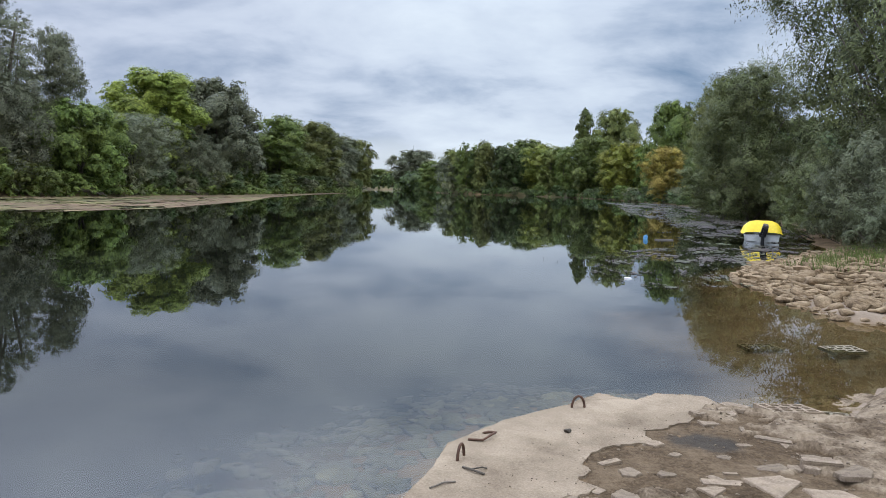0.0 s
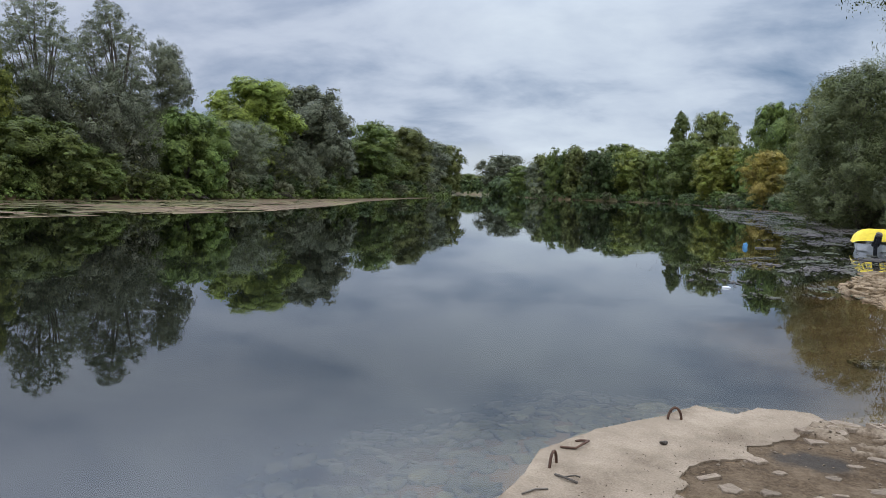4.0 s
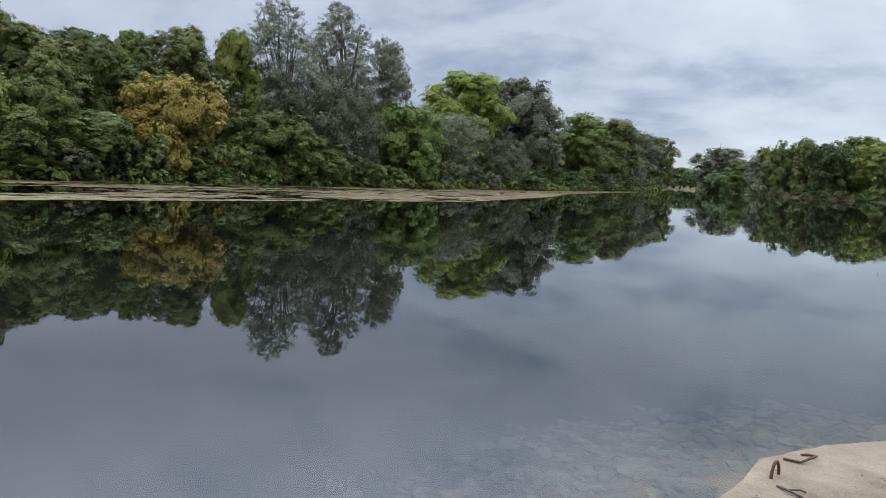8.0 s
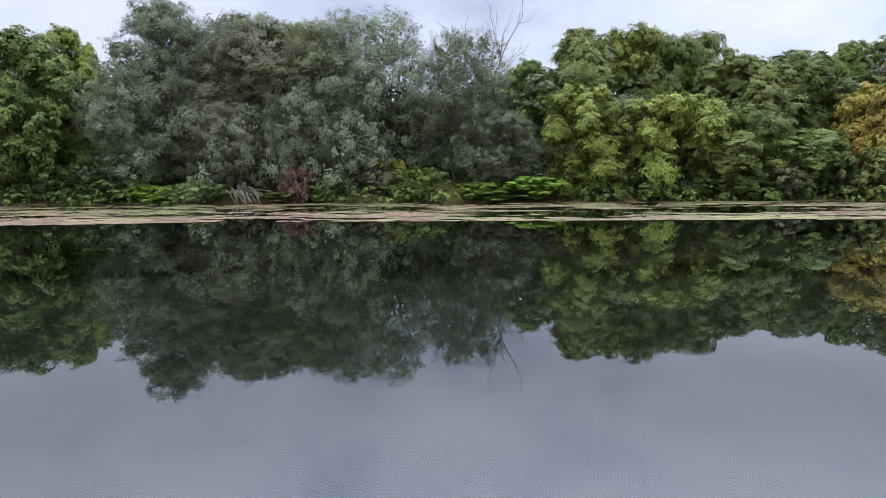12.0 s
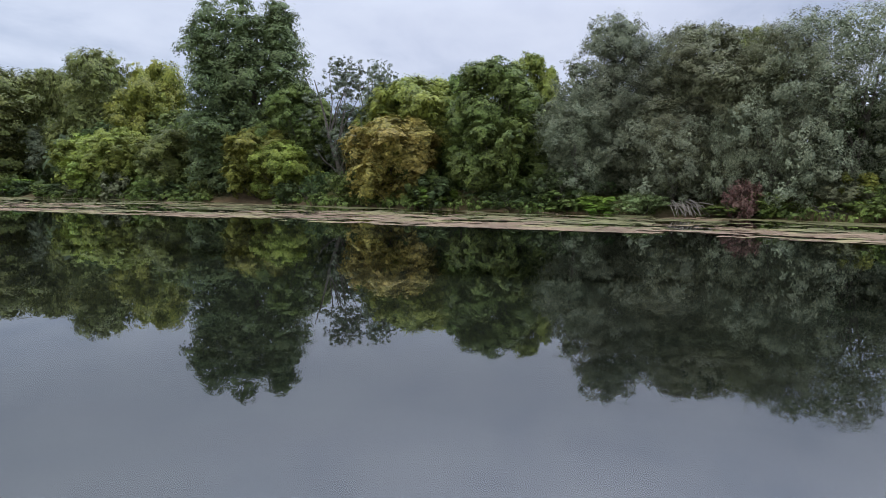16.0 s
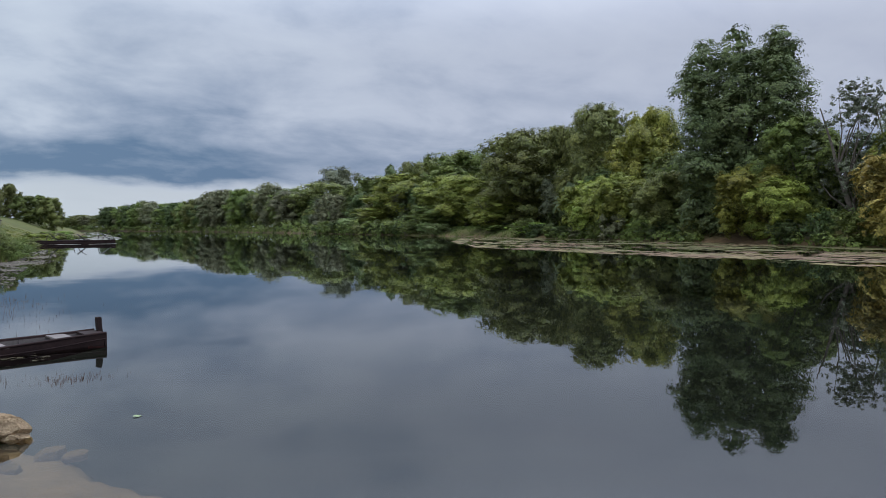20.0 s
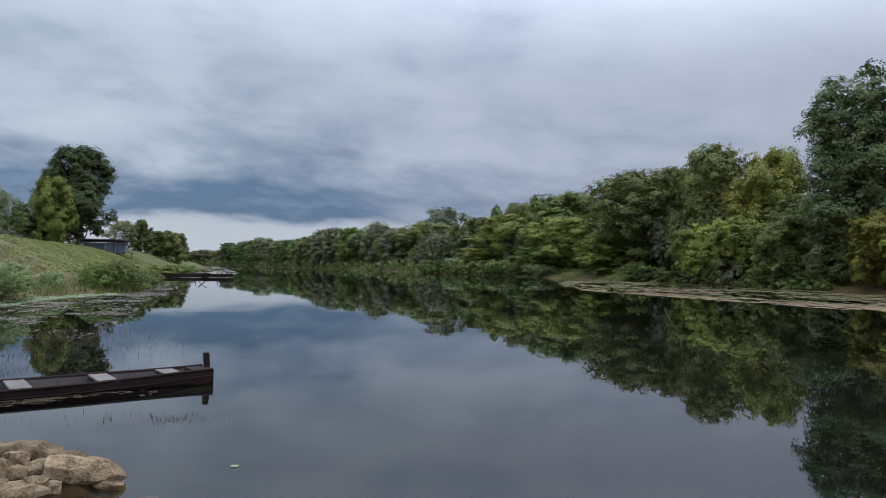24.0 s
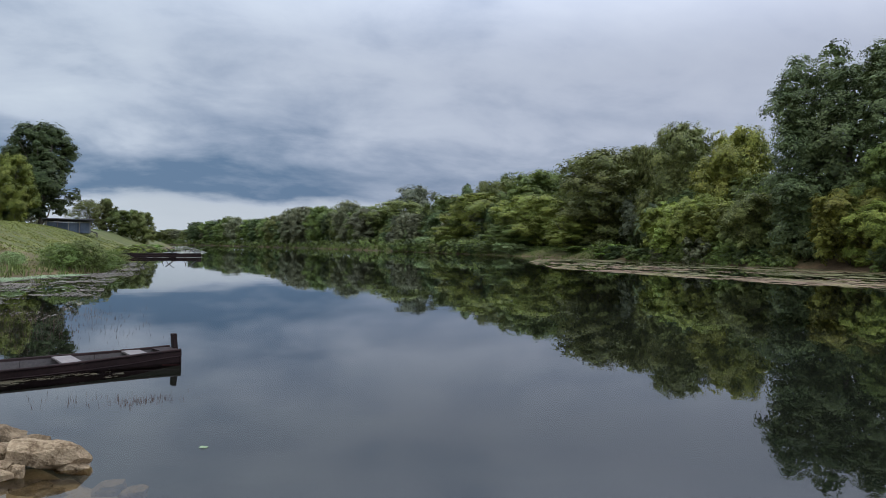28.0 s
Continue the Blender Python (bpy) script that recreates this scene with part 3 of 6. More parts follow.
def leaf_cloud(name, rng, lobes, sprays, leaves, size, spray=0.42, droop=0.0, narrow=0.55, flat=0.8, core=0.0, wisp=0.08, loose=0.22):
    """A crown: every lobe (x, y, z, radius, height) is covered with rounded sprays of small leaves, over a closed inside."""
    lb = np.array(lobes)
    rad = np.stack([lb[:, 3], lb[:, 3], lb[:, 4]], 1)
    w = lb[:, 3] * (lb[:, 3] + lb[:, 4])
    count = np.maximum(5, np.round(sprays * len(lb) * w / w.sum())).astype(int)
    idx = np.repeat(np.arange(len(lb)), count)
    d = rng.normal(size=(len(idx), 3))
    d /= np.linalg.norm(d, axis=1)[:, None]
    c = lb[idx, :3] + d * rad[idx] * rng.uniform(0.78, 1.18 if droop < 0.12 else 1.1, len(idx))[:, None]
    keep = (d[:, 2] > -0.35) | (rng.random(len(idx)) < 0.35)
    for k in range(len(lb)):
        q = (c - lb[k, :3]) / rad[k]
        keep &= ~(((q * q).sum(1) < 0.62) & (idx != k))
    idx, d, c = idx[keep], d[keep], c[keep]
    grow = d / rad[idx]
    grow /= np.linalg.norm(grow, axis=1)[:, None]
    axis = grow * (0.7 if droop < 0.12 else 1.0) + np.array([0, 0, 0.75 if droop < 0.12 else 0.42 - 1.1 * droop]) + rng.normal(size=d.shape) * 0.25
    axis /= np.linalg.norm(axis, axis=1)[:, None]
    sr = spray * rng.uniform(0.6, 1.45, len(idx)) * np.clip(lb[idx, 3] / 1.3, 0.45, 1.25)
    per = np.maximum(4, (leaves * (sr / sr.mean()) ** 1.6)).astype(int)
    sp = np.repeat(np.arange(len(idx)), per)
    n = len(sp)
    e = rng.normal(size=(n, 3)) + axis[sp] * 1.0
    e /= np.linalg.norm(e, axis=1)[:, None]
    o = e * (sr[sp] * rng.uniform(0.45, 1.1, n))[:, None]
    along = (o * axis[sp]).sum(1)[:, None] * axis[sp]
    o = along * (flat * 0.75 if droop < 0.12 else 1.5) + (o - along) * (1.15 if droop < 0.12 else 0.85)
    tip = rng.random(n) < wisp
    o[tip] += axis[sp][tip] * (sr[sp][tip] * rng.uniform(0.2, 0.7, tip.sum()))[:, None]
    p = c[sp] + o
    p[:, 2] -= droop * sr[sp] * 0.8 * rng.random(n)
    out = e * 0.34 + grow[sp] * 0.78 + np.array([0, 0, 0.36]) + rng.normal(size=(n, 3)) * loose
    s = size * rng.uniform(0.6, 1.3, n)
    # oversized inner leaves, added to block light passing through the crown
    if core:
        m = int(n * core)
        ci = rng.integers(len(lb), size=m)
        cd = rng.normal(size=(m, 3))
        cd /= np.linalg.norm(cd, axis=1)[:, None]
        p = np.concatenate([p, lb[ci, :3] + cd * rad[ci] * rng.uniform(0.35, 0.68, m)[:, None]])
        out = np.concatenate([out, cd + rng.normal(size=(m, 3)) * 0.3])
        s = np.concatenate([s, np.minimum(lb[ci, 3] * rng.uniform(0.4, 0.7, m), size * 2.3)])
    n = len(p)
    out /= np.linalg.norm(out, axis=1)[:, None]
    u = np.cross(out, rng.normal(size=(n, 3)))
    u /= np.linalg.norm(u, axis=1)[:, None]
    if droop:
        u = u * (1 - droop) + np.array([0, 0, -1.0]) * droop
        u /= np.linalg.norm(u, axis=1)[:, None]
    v = np.cross(out, u)
    v /= np.linalg.norm(v, axis=1)[:, None]
    s = s[:, None]
    a = p - u * s * 0.5 + v * s * narrow * rng.uniform(0.2, 0.5, n)[:, None]
    b = p + u * s * 0.62
    c = p - u * s * 0.3 - v * s * narrow * rng.uniform(0.5, 1.0, n)[:, None]
    verts = np.stack([a, b, c], 1).reshape(-1, 3)
    return raw_mesh(name, verts, np.arange(3 * n).reshape(-1, 3))


def limbs(name, rng, lobes, height, thick, stems=1, reach=12, lean=0.06):
    runs = []
    for k in range(stems):
        bx, by = (rng.normal(0, 0.35), rng.normal(0, 0.35)) if stems > 1 else (0, 0)
        tx, ty = bx + rng.normal(0, lean) * height + (bx * 3), by + rng.normal(0, lean) * height + (by * 3)
        run = []
        for i in range(7):
            f = i / 6
            run.append(((bx + (tx - bx) * f + rng.normal(0, 0.06), by + (ty - by) * f + rng.normal(0, 0.06), -0.4 + f * height * 0.86), thick * (1 - 0.85 * f) / (1 if stems == 1 else 1.4)))
        runs.append(run)
    order = rng.permutation(len(lobes))[:reach]
    for j in order:
        lx, ly, lz = lobes[j][:3]
        run0 = runs[rng.integers(stems)]
        f = min(0.8, max(0.12, (lz / height) * 0.6))
        i = int(f * 6)
        s = np.array(run0[i][0])
        e = np.array((lx, ly, lz + lobes[j][4] * 0.5))
        mid = (s + e) / 2 + rng.normal(0, 0.25, 3)
        r = run0[i][1] * 0.5
        runs.append([(tuple(s), r), (tuple(mid), r * 0.6), (tuple(e), r * 0.18)])
    return tubes(name, runs)


def crown_lobes(rng, h, w, low, count, shape, steep=False):
    """Rounded masses that build a crown of height h and width w above the fraction low; shape gives the half width at each height."""
    out = []
    turn = rng.uniform(0, TAU)
    for i in range(count):
        g = (i + rng.uniform(0.2, 0.8)) / count
        f = low + (1 - low) * g ** 0.85
        half = w / 2 * shape(g) * rng.uniform(0.74, 1.16)
        a = turn + i * 2.399963 + rng.normal(0, 0.35)
        r = w * rng.uniform(0.085, 0.20) * (0.60 + 0.45 * shape(g))
        r *= 0.78 if steep else 1.0
        q = max(0.0, half - r * 0.9) * (1.0 if i % 4 else rng.uniform(0.1, 0.6))
        tall = r * (rng.uniform(0.8, 1.35) if steep else rng.uniform(0.85, 1.25))
        out.append((q * math.cos(a), q * math.sin(a), min(max(f * h, tall * 0.75), h - tall * 0.95), r, tall))
    return out


def leader_lobes(rng, h, w, leaders):
    """A poplar's crown: steep leaders side by side, each a slender plume of its own height."""
    out = []
    for x, y, top in leaders:
        n = int(30 * top)
        for i in range(n):
            f = 0.06 + 0.94 * (i + rng.uniform(0, 1)) / n
            plume = 0.5 + 0.5 * math.sin(math.pi * min(1, f * 0.9 + 0.1)) ** 0.7
            r = w * rng.uniform(0.085, 0.14) * (0.45 + 0.55 * plume) * (1.12 - 0.25 * f)
            a, q = rng.uniform(0, TAU), w * 0.17 * plume * (1.15 - 0.7 * f) * math.sqrt(rng.random())
            fan = 0.35 + 0.65 * min(1, f * 1.6)
            out.append((x * w * fan + q * math.cos(a), y * w * fan + q * math.sin(a), f * top * h - r * 0.8, r, r * rng.uniform(1.1, 1.6)))
    return out


def dome(f):
    return math.sqrt(max(0.02, 1 - (1.55 * f - 0.62) ** 2)) if f > 0.4 else 0.86 + 0.3 * f


def round_dome(f):
    return math.sqrt(max(0.03, 1 - (2 * f - 0.95) ** 2 * 0.93))


def spindle(f):
    return max(0.2, math.sin(math.pi * min(1, f * 0.85 + 0.14)) ** 0.6)


def egg(f):
    return max(0.25, math.sin(math.pi * (0.12 + 0.80 * f ** 0.85)) ** 0.75)


# prototype: height, width, lowest foliage, masses, sprays a mass, leaves a spray, leaf size, spray radius, shape, droop, leaf width, inside
KINDS = {
    "willow": (12, 9.0, 0.04, 34, 54, 56, 0.145, 0.40, dome, 0.16, 0.42, 0.05),
    "willow_b": (12, 9.0, 0.05, 32, 55, 56, 0.145, 0.40, round_dome, 0.14, 0.42, 0.05),
    "willow_c": (12, 8.0, 0.03, 36, 50, 56, 0.145, 0.38, egg, 0.2, 0.42, 0.05),
    "broad": (12, 9.0, 0.03, 32, 46, 54, 0.165, 0.46, dome, 0.0, 0.75, 0.06),
    "broad_b": (12, 8.5, 0.04, 34, 45, 54, 0.165, 0.46, round_dome, 0.05, 0.75, 0.06),
    "broad_c": (12, 9.0, 0.02, 34, 46, 54, 0.165, 0.48, egg, 0.0, 0.75, 0.06),
    "poplar": (24, 15.0, 0.05, 130, 28, 50, 0.21, 0.58, spindle, 0.0, 0.8, 0.12),
    "airy": (20, 8.0, 0.12, 66, 38, 36, 0.165, 0.42, egg, 0.16, 0.40, 0.004),
    "wispy": (14, 6.0, 0.10, 34, 22, 24, 0.19, 0.36, spindle, 0.15, 0.45, 0.004),
    "bush": (4, 5.0, 0.02, 16, 26, 22, 0.20, 0.34, dome, 0.0, 0.75, 0.06),
    "bush_b": (4, 5.0, 0.02, 16, 26, 22, 0.20, 0.34, round_dome, 0.2, 0.5, 0.06),
    "near_willow": (14, 12.0, 0.12, 76, 44, 84, 0.155, 0.44, round_dome, 0.22, 0.34, 0.04),
    "near_bush": (4.2, 6.0, 0.02, 34, 44, 38, 0.15, 0.30, dome, 0.14, 0.24, 0.04),
    "squat": (7, 8.5, 0.03, 32, 36, 46, 0.165, 0.44, dome, 0.0, 0.75, 0.06),
    "squat_b": (7, 8.0, 0.02, 32, 36, 46, 0.165, 0.44, round_dome, 0.05, 0.75, 0.06),
    "squat_w": (7, 8.5, 0.03, 34, 38, 48, 0.14, 0.38, dome, 0.16, 0.45, 0.05),
    "egg": (18, 11.0, 0.10, 64, 30, 34, 0.26, 0.55, egg, 0.0, 0.8, 0.07),
    "back": (12, 9.0, 0.02, 30, 20, 18, 0.42, 0.55, dome, 0.0, 0.75, 0.08),
    "back_b": (12, 9.0, 0.02, 30, 20, 18, 0.42, 0.55, round_dome, 0.1, 0.6, 0.08),
    "far": (14, 12.0, 0.02, 40, 28, 36, 0.27, 0.56, dome, 0.0, 0.75, 0.08),
    "far_b": (14, 11.0, 0.03, 42, 28, 36, 0.26, 0.54, round_dome, 0.1, 0.6, 0.08),
    "far_tall": (20, 8.0, 0.05, 46, 20, 18, 0.46, 0.60, spindle, 0.0, 0.75, 0.08),
}
LEADERS = ((-0.22, 0.10, 0.97), (-0.06, -0.14, 0.985), (0.0, 0.18, 0.93), (0.19, -0.06, 1.0), (0.33, 0.10, 0.88), (-0.34, -0.08, 0.86), (0.14, -0.28, 0.92), (-0.12, 0.28, 0.93), (0.09, 0.02, 0.94))
STEEP = ("broad", "broad_b", "broad_c", "squat", "squat_b", "egg", "far", "bush")
PROTO = {}
for seed, (kind, spec) in enumerate(KINDS.items()):
    h, w, low, nl, ns, nv, size, spray, shape, droop, narrow, inside = spec
    rng = np.random.default_rng(100 + seed)
    lobes = leader_lobes(rng, h, w, LEADERS) if kind == "poplar" else crown_lobes(rng, h, w, low, round(nl * 1.35) if kind in STEEP else nl, shape, kind in STEEP)
    if kind in ("airy", "wispy"):
        lobes = [(x * 1.2, y * 1.2, z + q * 0.25, r * 0.82, q * 0.88) for x, y, z, r, q in lobes]
    crown = leaf_cloud("crown", rng, lobes, ns, nv, size, spray, droop, narrow, 0.7, inside)
    crown.materials.append(LEAF["green"])
    bush = kind.startswith("bush")
    trunk = limbs("trunk", rng, lobes, h, 0.06 if bush else h * 0.018, 4 if bush else (2 if kind[:3] == "wil" else 1), 8 if bush else (44 if kind == "near_willow" else 24 if kind == "airy" else 14))
    trunk.materials.append(BARK)
    PROTO[kind] = (h, w, crown, trunk)

USE = {
    "silver": ("willow", "willow_b", "willow_c"), "greyolive": ("willow", "willow_c", "willow_b"), "olive": ("broad_b", "willow_b", "broad"),
    "green": ("broad", "broad_c", "broad_b"), "lime": ("broad_b", "broad", "broad_c"), "gold": ("broad", "broad_c"), "gold_green": ("broad", "broad_b"),
    "orange": ("broad_c", "broad"), "grey": ("wispy",), "airy": ("airy",), "poplar": ("poplar",), "conifer": ("far_tall",), "dark": ("broad", "willow"),
}
WORDS = {
    "silver": "silvery grey-green willow with drooping fine leaves", "greyolive": "grey-olive willow with a dense uneven crown",
    "olive": "olive-green tree with yellowing leaves", "green": "dense dark green broadleaf tree", "lime": "bright yellow-green broadleaf tree",
    "gold": "broadleaf tree turned golden yellow", "gold_green": "broadleaf tree with leaves half turned yellow", "orange": "broadleaf tree with rusty orange autumn leaves",
    "grey": "thin grey tree with sparse wispy foliage", "airy": "tall airy willow with open branches", "poplar": "tall dark green poplar",
    "conifer": "narrow dark pointed tree", "dark": "shaded dark green tree in the second row",
}
TINT = {"airy": "silver", "conifer": "green"}
place_rng = random.Random(7)


def plant(kind, leaf, x, y, h, w, name, label, category, group, z=None, bark=None):
    h0, w0, crown, trunk = PROTO[kind]
    z = float(terrain(x, y)) if z is None else z
    root = thing(name, label, category, group)
    sx = w / w0
    root.matrix_world = Matrix.LocRotScale((x, y, max(z, -0.2) - 0.05), Euler((0, 0, place_rng.uniform(0, TAU))), (sx, sx * place_rng.uniform(0.9, 1.1), (h - z) / h0))
    part("trunk", trunk, None, root)
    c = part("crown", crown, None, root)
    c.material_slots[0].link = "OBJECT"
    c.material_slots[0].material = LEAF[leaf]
    return root


def grove(rows, where, grow=1.32):
    for i, (x, y, h, w, sort) in enumerate(rows):
        if sort == "snag":
            continue
        kinds = USE[sort]
        if h < w * grow * 1.05:
            kinds = ("squat_w",) if sort in ("silver", "greyolive") else ("squat", "squat_b")
        if x > 0 and 0 < y < 110:
            kinds = ("willow", "willow_c", "willow_b")
        if math.hypot(x, y) > 112 and sort != "conifer":
            kinds = ("far_tall",) if sort == "poplar" else ("far", "far_b")
        wide = grow if sort not in ("poplar", "airy", "conifer") else 1.22 if sort == "poplar" else 1.3
        # near-bank grey-olive willows swap to the leaf colour with shade in it
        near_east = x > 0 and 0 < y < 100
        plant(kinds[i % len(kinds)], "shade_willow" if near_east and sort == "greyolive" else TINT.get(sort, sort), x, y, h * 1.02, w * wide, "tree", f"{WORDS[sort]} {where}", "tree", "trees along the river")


FAR_NORTH = [
    (-54.1, 39.3, 11.5, 7.4, "olive"),
    (-52.9, 44.0, 12.0, 6.5, "green"),
    (-52.7, 49.4, 13.0, 5.1, "green"),
    (-51.5, 54.1, 14.1, 7.1, "olive"),
    (-45.5, 46.6, 8.6, 6.4, "gold"),
    (-49.3, 58.7, 14.7, 4.8, "lime"),
    (-47.4, 63.4, 18.6, 6.0, "airy"),
    (-45.6, 72.5, 19.9, 7.4, "airy"),
    (-43.1, 79.8, 17.3, 6.4, "silver"),
    (-42.0, 65.1, 10.5, 8.6, "silver"),
    (-42.8, 55.9, 6.7, 6.7, "green"),
    (-47.2, 39.7, 5.1, 6.8, "green"),
    (-38.6, 77.1, 9.5, 8.2, "green"),
    (-40.3, 98.4, 16.1, 10.1, "lime"),
    (-36.6, 115.2, 17.6, 11.1, "silver"),
    (-37.4, 88.0, 9.5, 6.8, "silver"),
    (-34.5, 99.4, 7.0, 6.3, "silver"),
    (-32.4, 141.4, 14.6, 11.4, "green"),
    (-31.3, 168.4, 15.8, 11.4, "olive"),
    (-28.3, 187.7, 14.7, 10.2, "silver"),
    (-29.0, 233.8, 16.2, 9.7, "olive"),
    (-48.0, 34.4, 5.0, 6.5, "olive"),
    (-41.3, 60.8, 5.0, 6.4, "green"),
]
FAR_MID = [
    (-64.7, -5.6, 14.8, 7.7, "silver"),
    (-60.1, -0.5, 14.1, 9.0, "greyolive"),
    (-59.2, 4.5, 13.6, 6.6, "greyolive"),
    (-57.7, 8.4, 14.4, 7.4, "silver"),
    (-56.4, 3.8, 8.3, 6.2, "silver"),
    (-59.0, -2.9, 7.7, 6.5, "silver"),
    (-55.7, 14.9, 12.9, 5.6, "silver"),
    (-56.0, 18.0, 14.6, 3.7, "snag"),
    (-58.2, 21.9, 11.4, 3.9, "green"),
    (-58.1, 26.6, 14.1, 6.1, "olive"),
    (-58.1, 31.3, 14.4, 6.2, "lime"),
    (-56.7, 37.3, 13.8, 5.4, "olive"),
    (-55.5, 33.5, 13.1, 4.6, "green"),
    (-50.1, 23.2, 8.3, 4.8, "lime"),
    (-49.1, 29.8, 7.6, 6.3, "lime"),
    (-50.6, 36.7, 11.1, 5.4, "olive"),
    (-53.0, 17.6, 6.6, 4.4, "silver"),
    (-47.8, 35.3, 7.0, 5.2, "green"),
    (-51.8, 27.2, 7.8, 4.6, "greyolive"),
]
FAR_SOUTH = [
    (-71.0, -38.1, 15.8, 5.7, "grey"),
    (-69.8, -33.2, 15.0, 4.4, "grey"),
    (-71.4, -31.4, 13.0, 7.4, "lime"),
    (-64.9, -29.6, 8.4, 8.4, "orange"),
    (-69.3, -44.8, 6.6, 6.5, "lime"),
    (-69.5, -23.9, 13.0, 5.2, "green"),
    (-64.3, -19.0, 13.1, 7.4, "green"),
    (-62.0, -17.8, 8.2, 6.1, "green"),
    (-64.2, -8.5, 16.1, 9.0, "silver"),
    (-61.7, -10.9, 10.2, 5.9, "silver"),
    (-62.3, -1.0, 14.8, 7.1, "greyolive"),
    (-67.0, 3.0, 15.2, 5.3, "lime"),
    (-72.2, -17.4, 15.1, 4.7, "lime"),
    (-107.2, -162.6, 21.2, 19.1, "olive"),
    (-89.5, -139.7, 13.2, 14.4, "lime"),
    (-92.3, -118.3, 20.7, 17.0, "olive"),
    (-96.2, -110.1, 21.2, 9.7, "olive"),
    (-87.0, -90.7, 21.7, 9.9, "olive"),
    (-84.1, -77.0, 16.6, 9.0, "gold_green"),
    (-76.2, -54.2, 24.8, 14.5, "poplar"),
    (-72.0, -44.4, 13.0, 6.0, "green"),
    (-70.5, -48.8, 8.2, 8.1, "gold_green"),
    (-76.4, -79.3, 8.5, 9.0, "lime"),
    (-75.6, -72.1, 8.2, 8.2, "lime"),
    (-74.7, -64.3, 8.7, 8.6, "olive"),
    (-69.8, -29.2, 12.7, 9.6, "lime"),
]
FAR_BEND = [
    (-86.8, -78.4, 19.6, 8.3, "gold_green"),
    (-89.2, -91.3, 22.2, 10.5, "olive"),
    (-90.9, -105.2, 20.4, 7.5, "olive"),
    (-85.2, -107.9, 19.6, 15.2, "olive"),
    (-77.2, -81.1, 7.9, 7.1, "lime"),
    (-76.0, -74.4, 9.1, 7.6, "lime"),
    (-98.3, -149.8, 20.0, 17.5, "green"),
    (-109.6, -183.8, 22.8, 7.4, "green"),
    (-101.1, -177.2, 19.7, 10.3, "olive"),
    (-84.5, -127.6, 12.4, 11.1, "lime"),
    (-94.9, -169.4, 15.8, 19.0, "lime"),
    (-80.6, -111.9, 8.1, 9.1, "lime"),
    (-113.4, -215.8, 22.2, 6.5, "poplar"),
    (-106.9, -243.0, 23.1, 15.1, "silver"),
    (-97.4, -198.8, 16.7, 11.9, "green"),
    (-94.3, -232.8, 16.9, 15.9, "olive"),
    (-82.4, -135.4, 6.5, 10.0, "green"),
    (-86.7, -173.2, 7.3, 12.2, "lime"),
    (-97.7, -268.0, 16.5, 16.2, "green"),
]
RIGHT = [
    (-15.6, 352.2, 19.3, 17.8, "silver"),
    (-28.8, 440.1, 11.3, 18.1, "lime"),
    (-4.3, 289.5, 12.2, 11.0, "green"),
    (2.6, 261.5, 13.2, 10.7, "silver"),
    (9.4, 264.2, 15.1, 12.5, "silver"),
    (20.9, 266.1, 17.2, 14.3, "greyolive"),
    (31.0, 273.6, 20.5, 14.8, "green"),
    (33.9, 251.7, 17.6, 13.6, "lime"),
    (41.4, 251.8, 17.0, 10.5, "green"),
    (50.4, 263.7, 31.0, 7.0, "conifer"),
    (54.7, 231.7, 27.8, 13.5, "olive"),
    (45.9, 228.1, 18.9, 12.5, "green"),
    (48.8, 195.8, 15.0, 10.5, "gold_green"),
    (44.6, 147.0, 11.2, 7.0, "gold"),
    (52.0, 165.0, 22.5, 10.0, "green"),
    (36.5, 96.0, 15.8, 7.2, "olive"),
    (29.0, 72.8, 13.8, 7.4, "olive"),
    (24.3, 57.0, 11.6, 6.8, "greyolive"),
    (31.5, 80.0, 9.1, 6.0, "green"),
    (24.3, 61.3, 7.8, 6.2, "greyolive"),
]

grove(FAR_NORTH, "on the opposite bank")
grove(FAR_MID, "on the opposite bank")
grove(FAR_SOUTH, "on the opposite bank")
grove(FAR_BEND, "by the river bend")
grove(RIGHT, "beyond the moored boat")


def along(line, start, stop, step, off, jitter, rng):
    """Points beside a shore line, off metres to its land side, between two distances along it."""
    pts = np.array(line, float)
    seg = np.hypot(*np.diff(pts, axis=0).T)
    cum = np.concatenate([[0], np.cumsum(seg)])
    d = start
    while d < min(stop, cum[-1]):
        i = min(int(np.searchsorted(cum, d, side="right")) - 1, len(seg) - 1)
        u = (pts[i + 1] - pts[i]) / seg[i]
        n = np.array((u[1], -u[0]))
        p = pts[i] + u * (d - cum[i])
        if shore_distance(*(p + n * 1.0)) < 0:
            n = -n
        q = p + n * (off + rng.uniform(-jitter, jitter)) + u * rng.uniform(-1, 1)
        yield q[0], q[1]
        d += step * rng.uniform(0.75, 1.3)


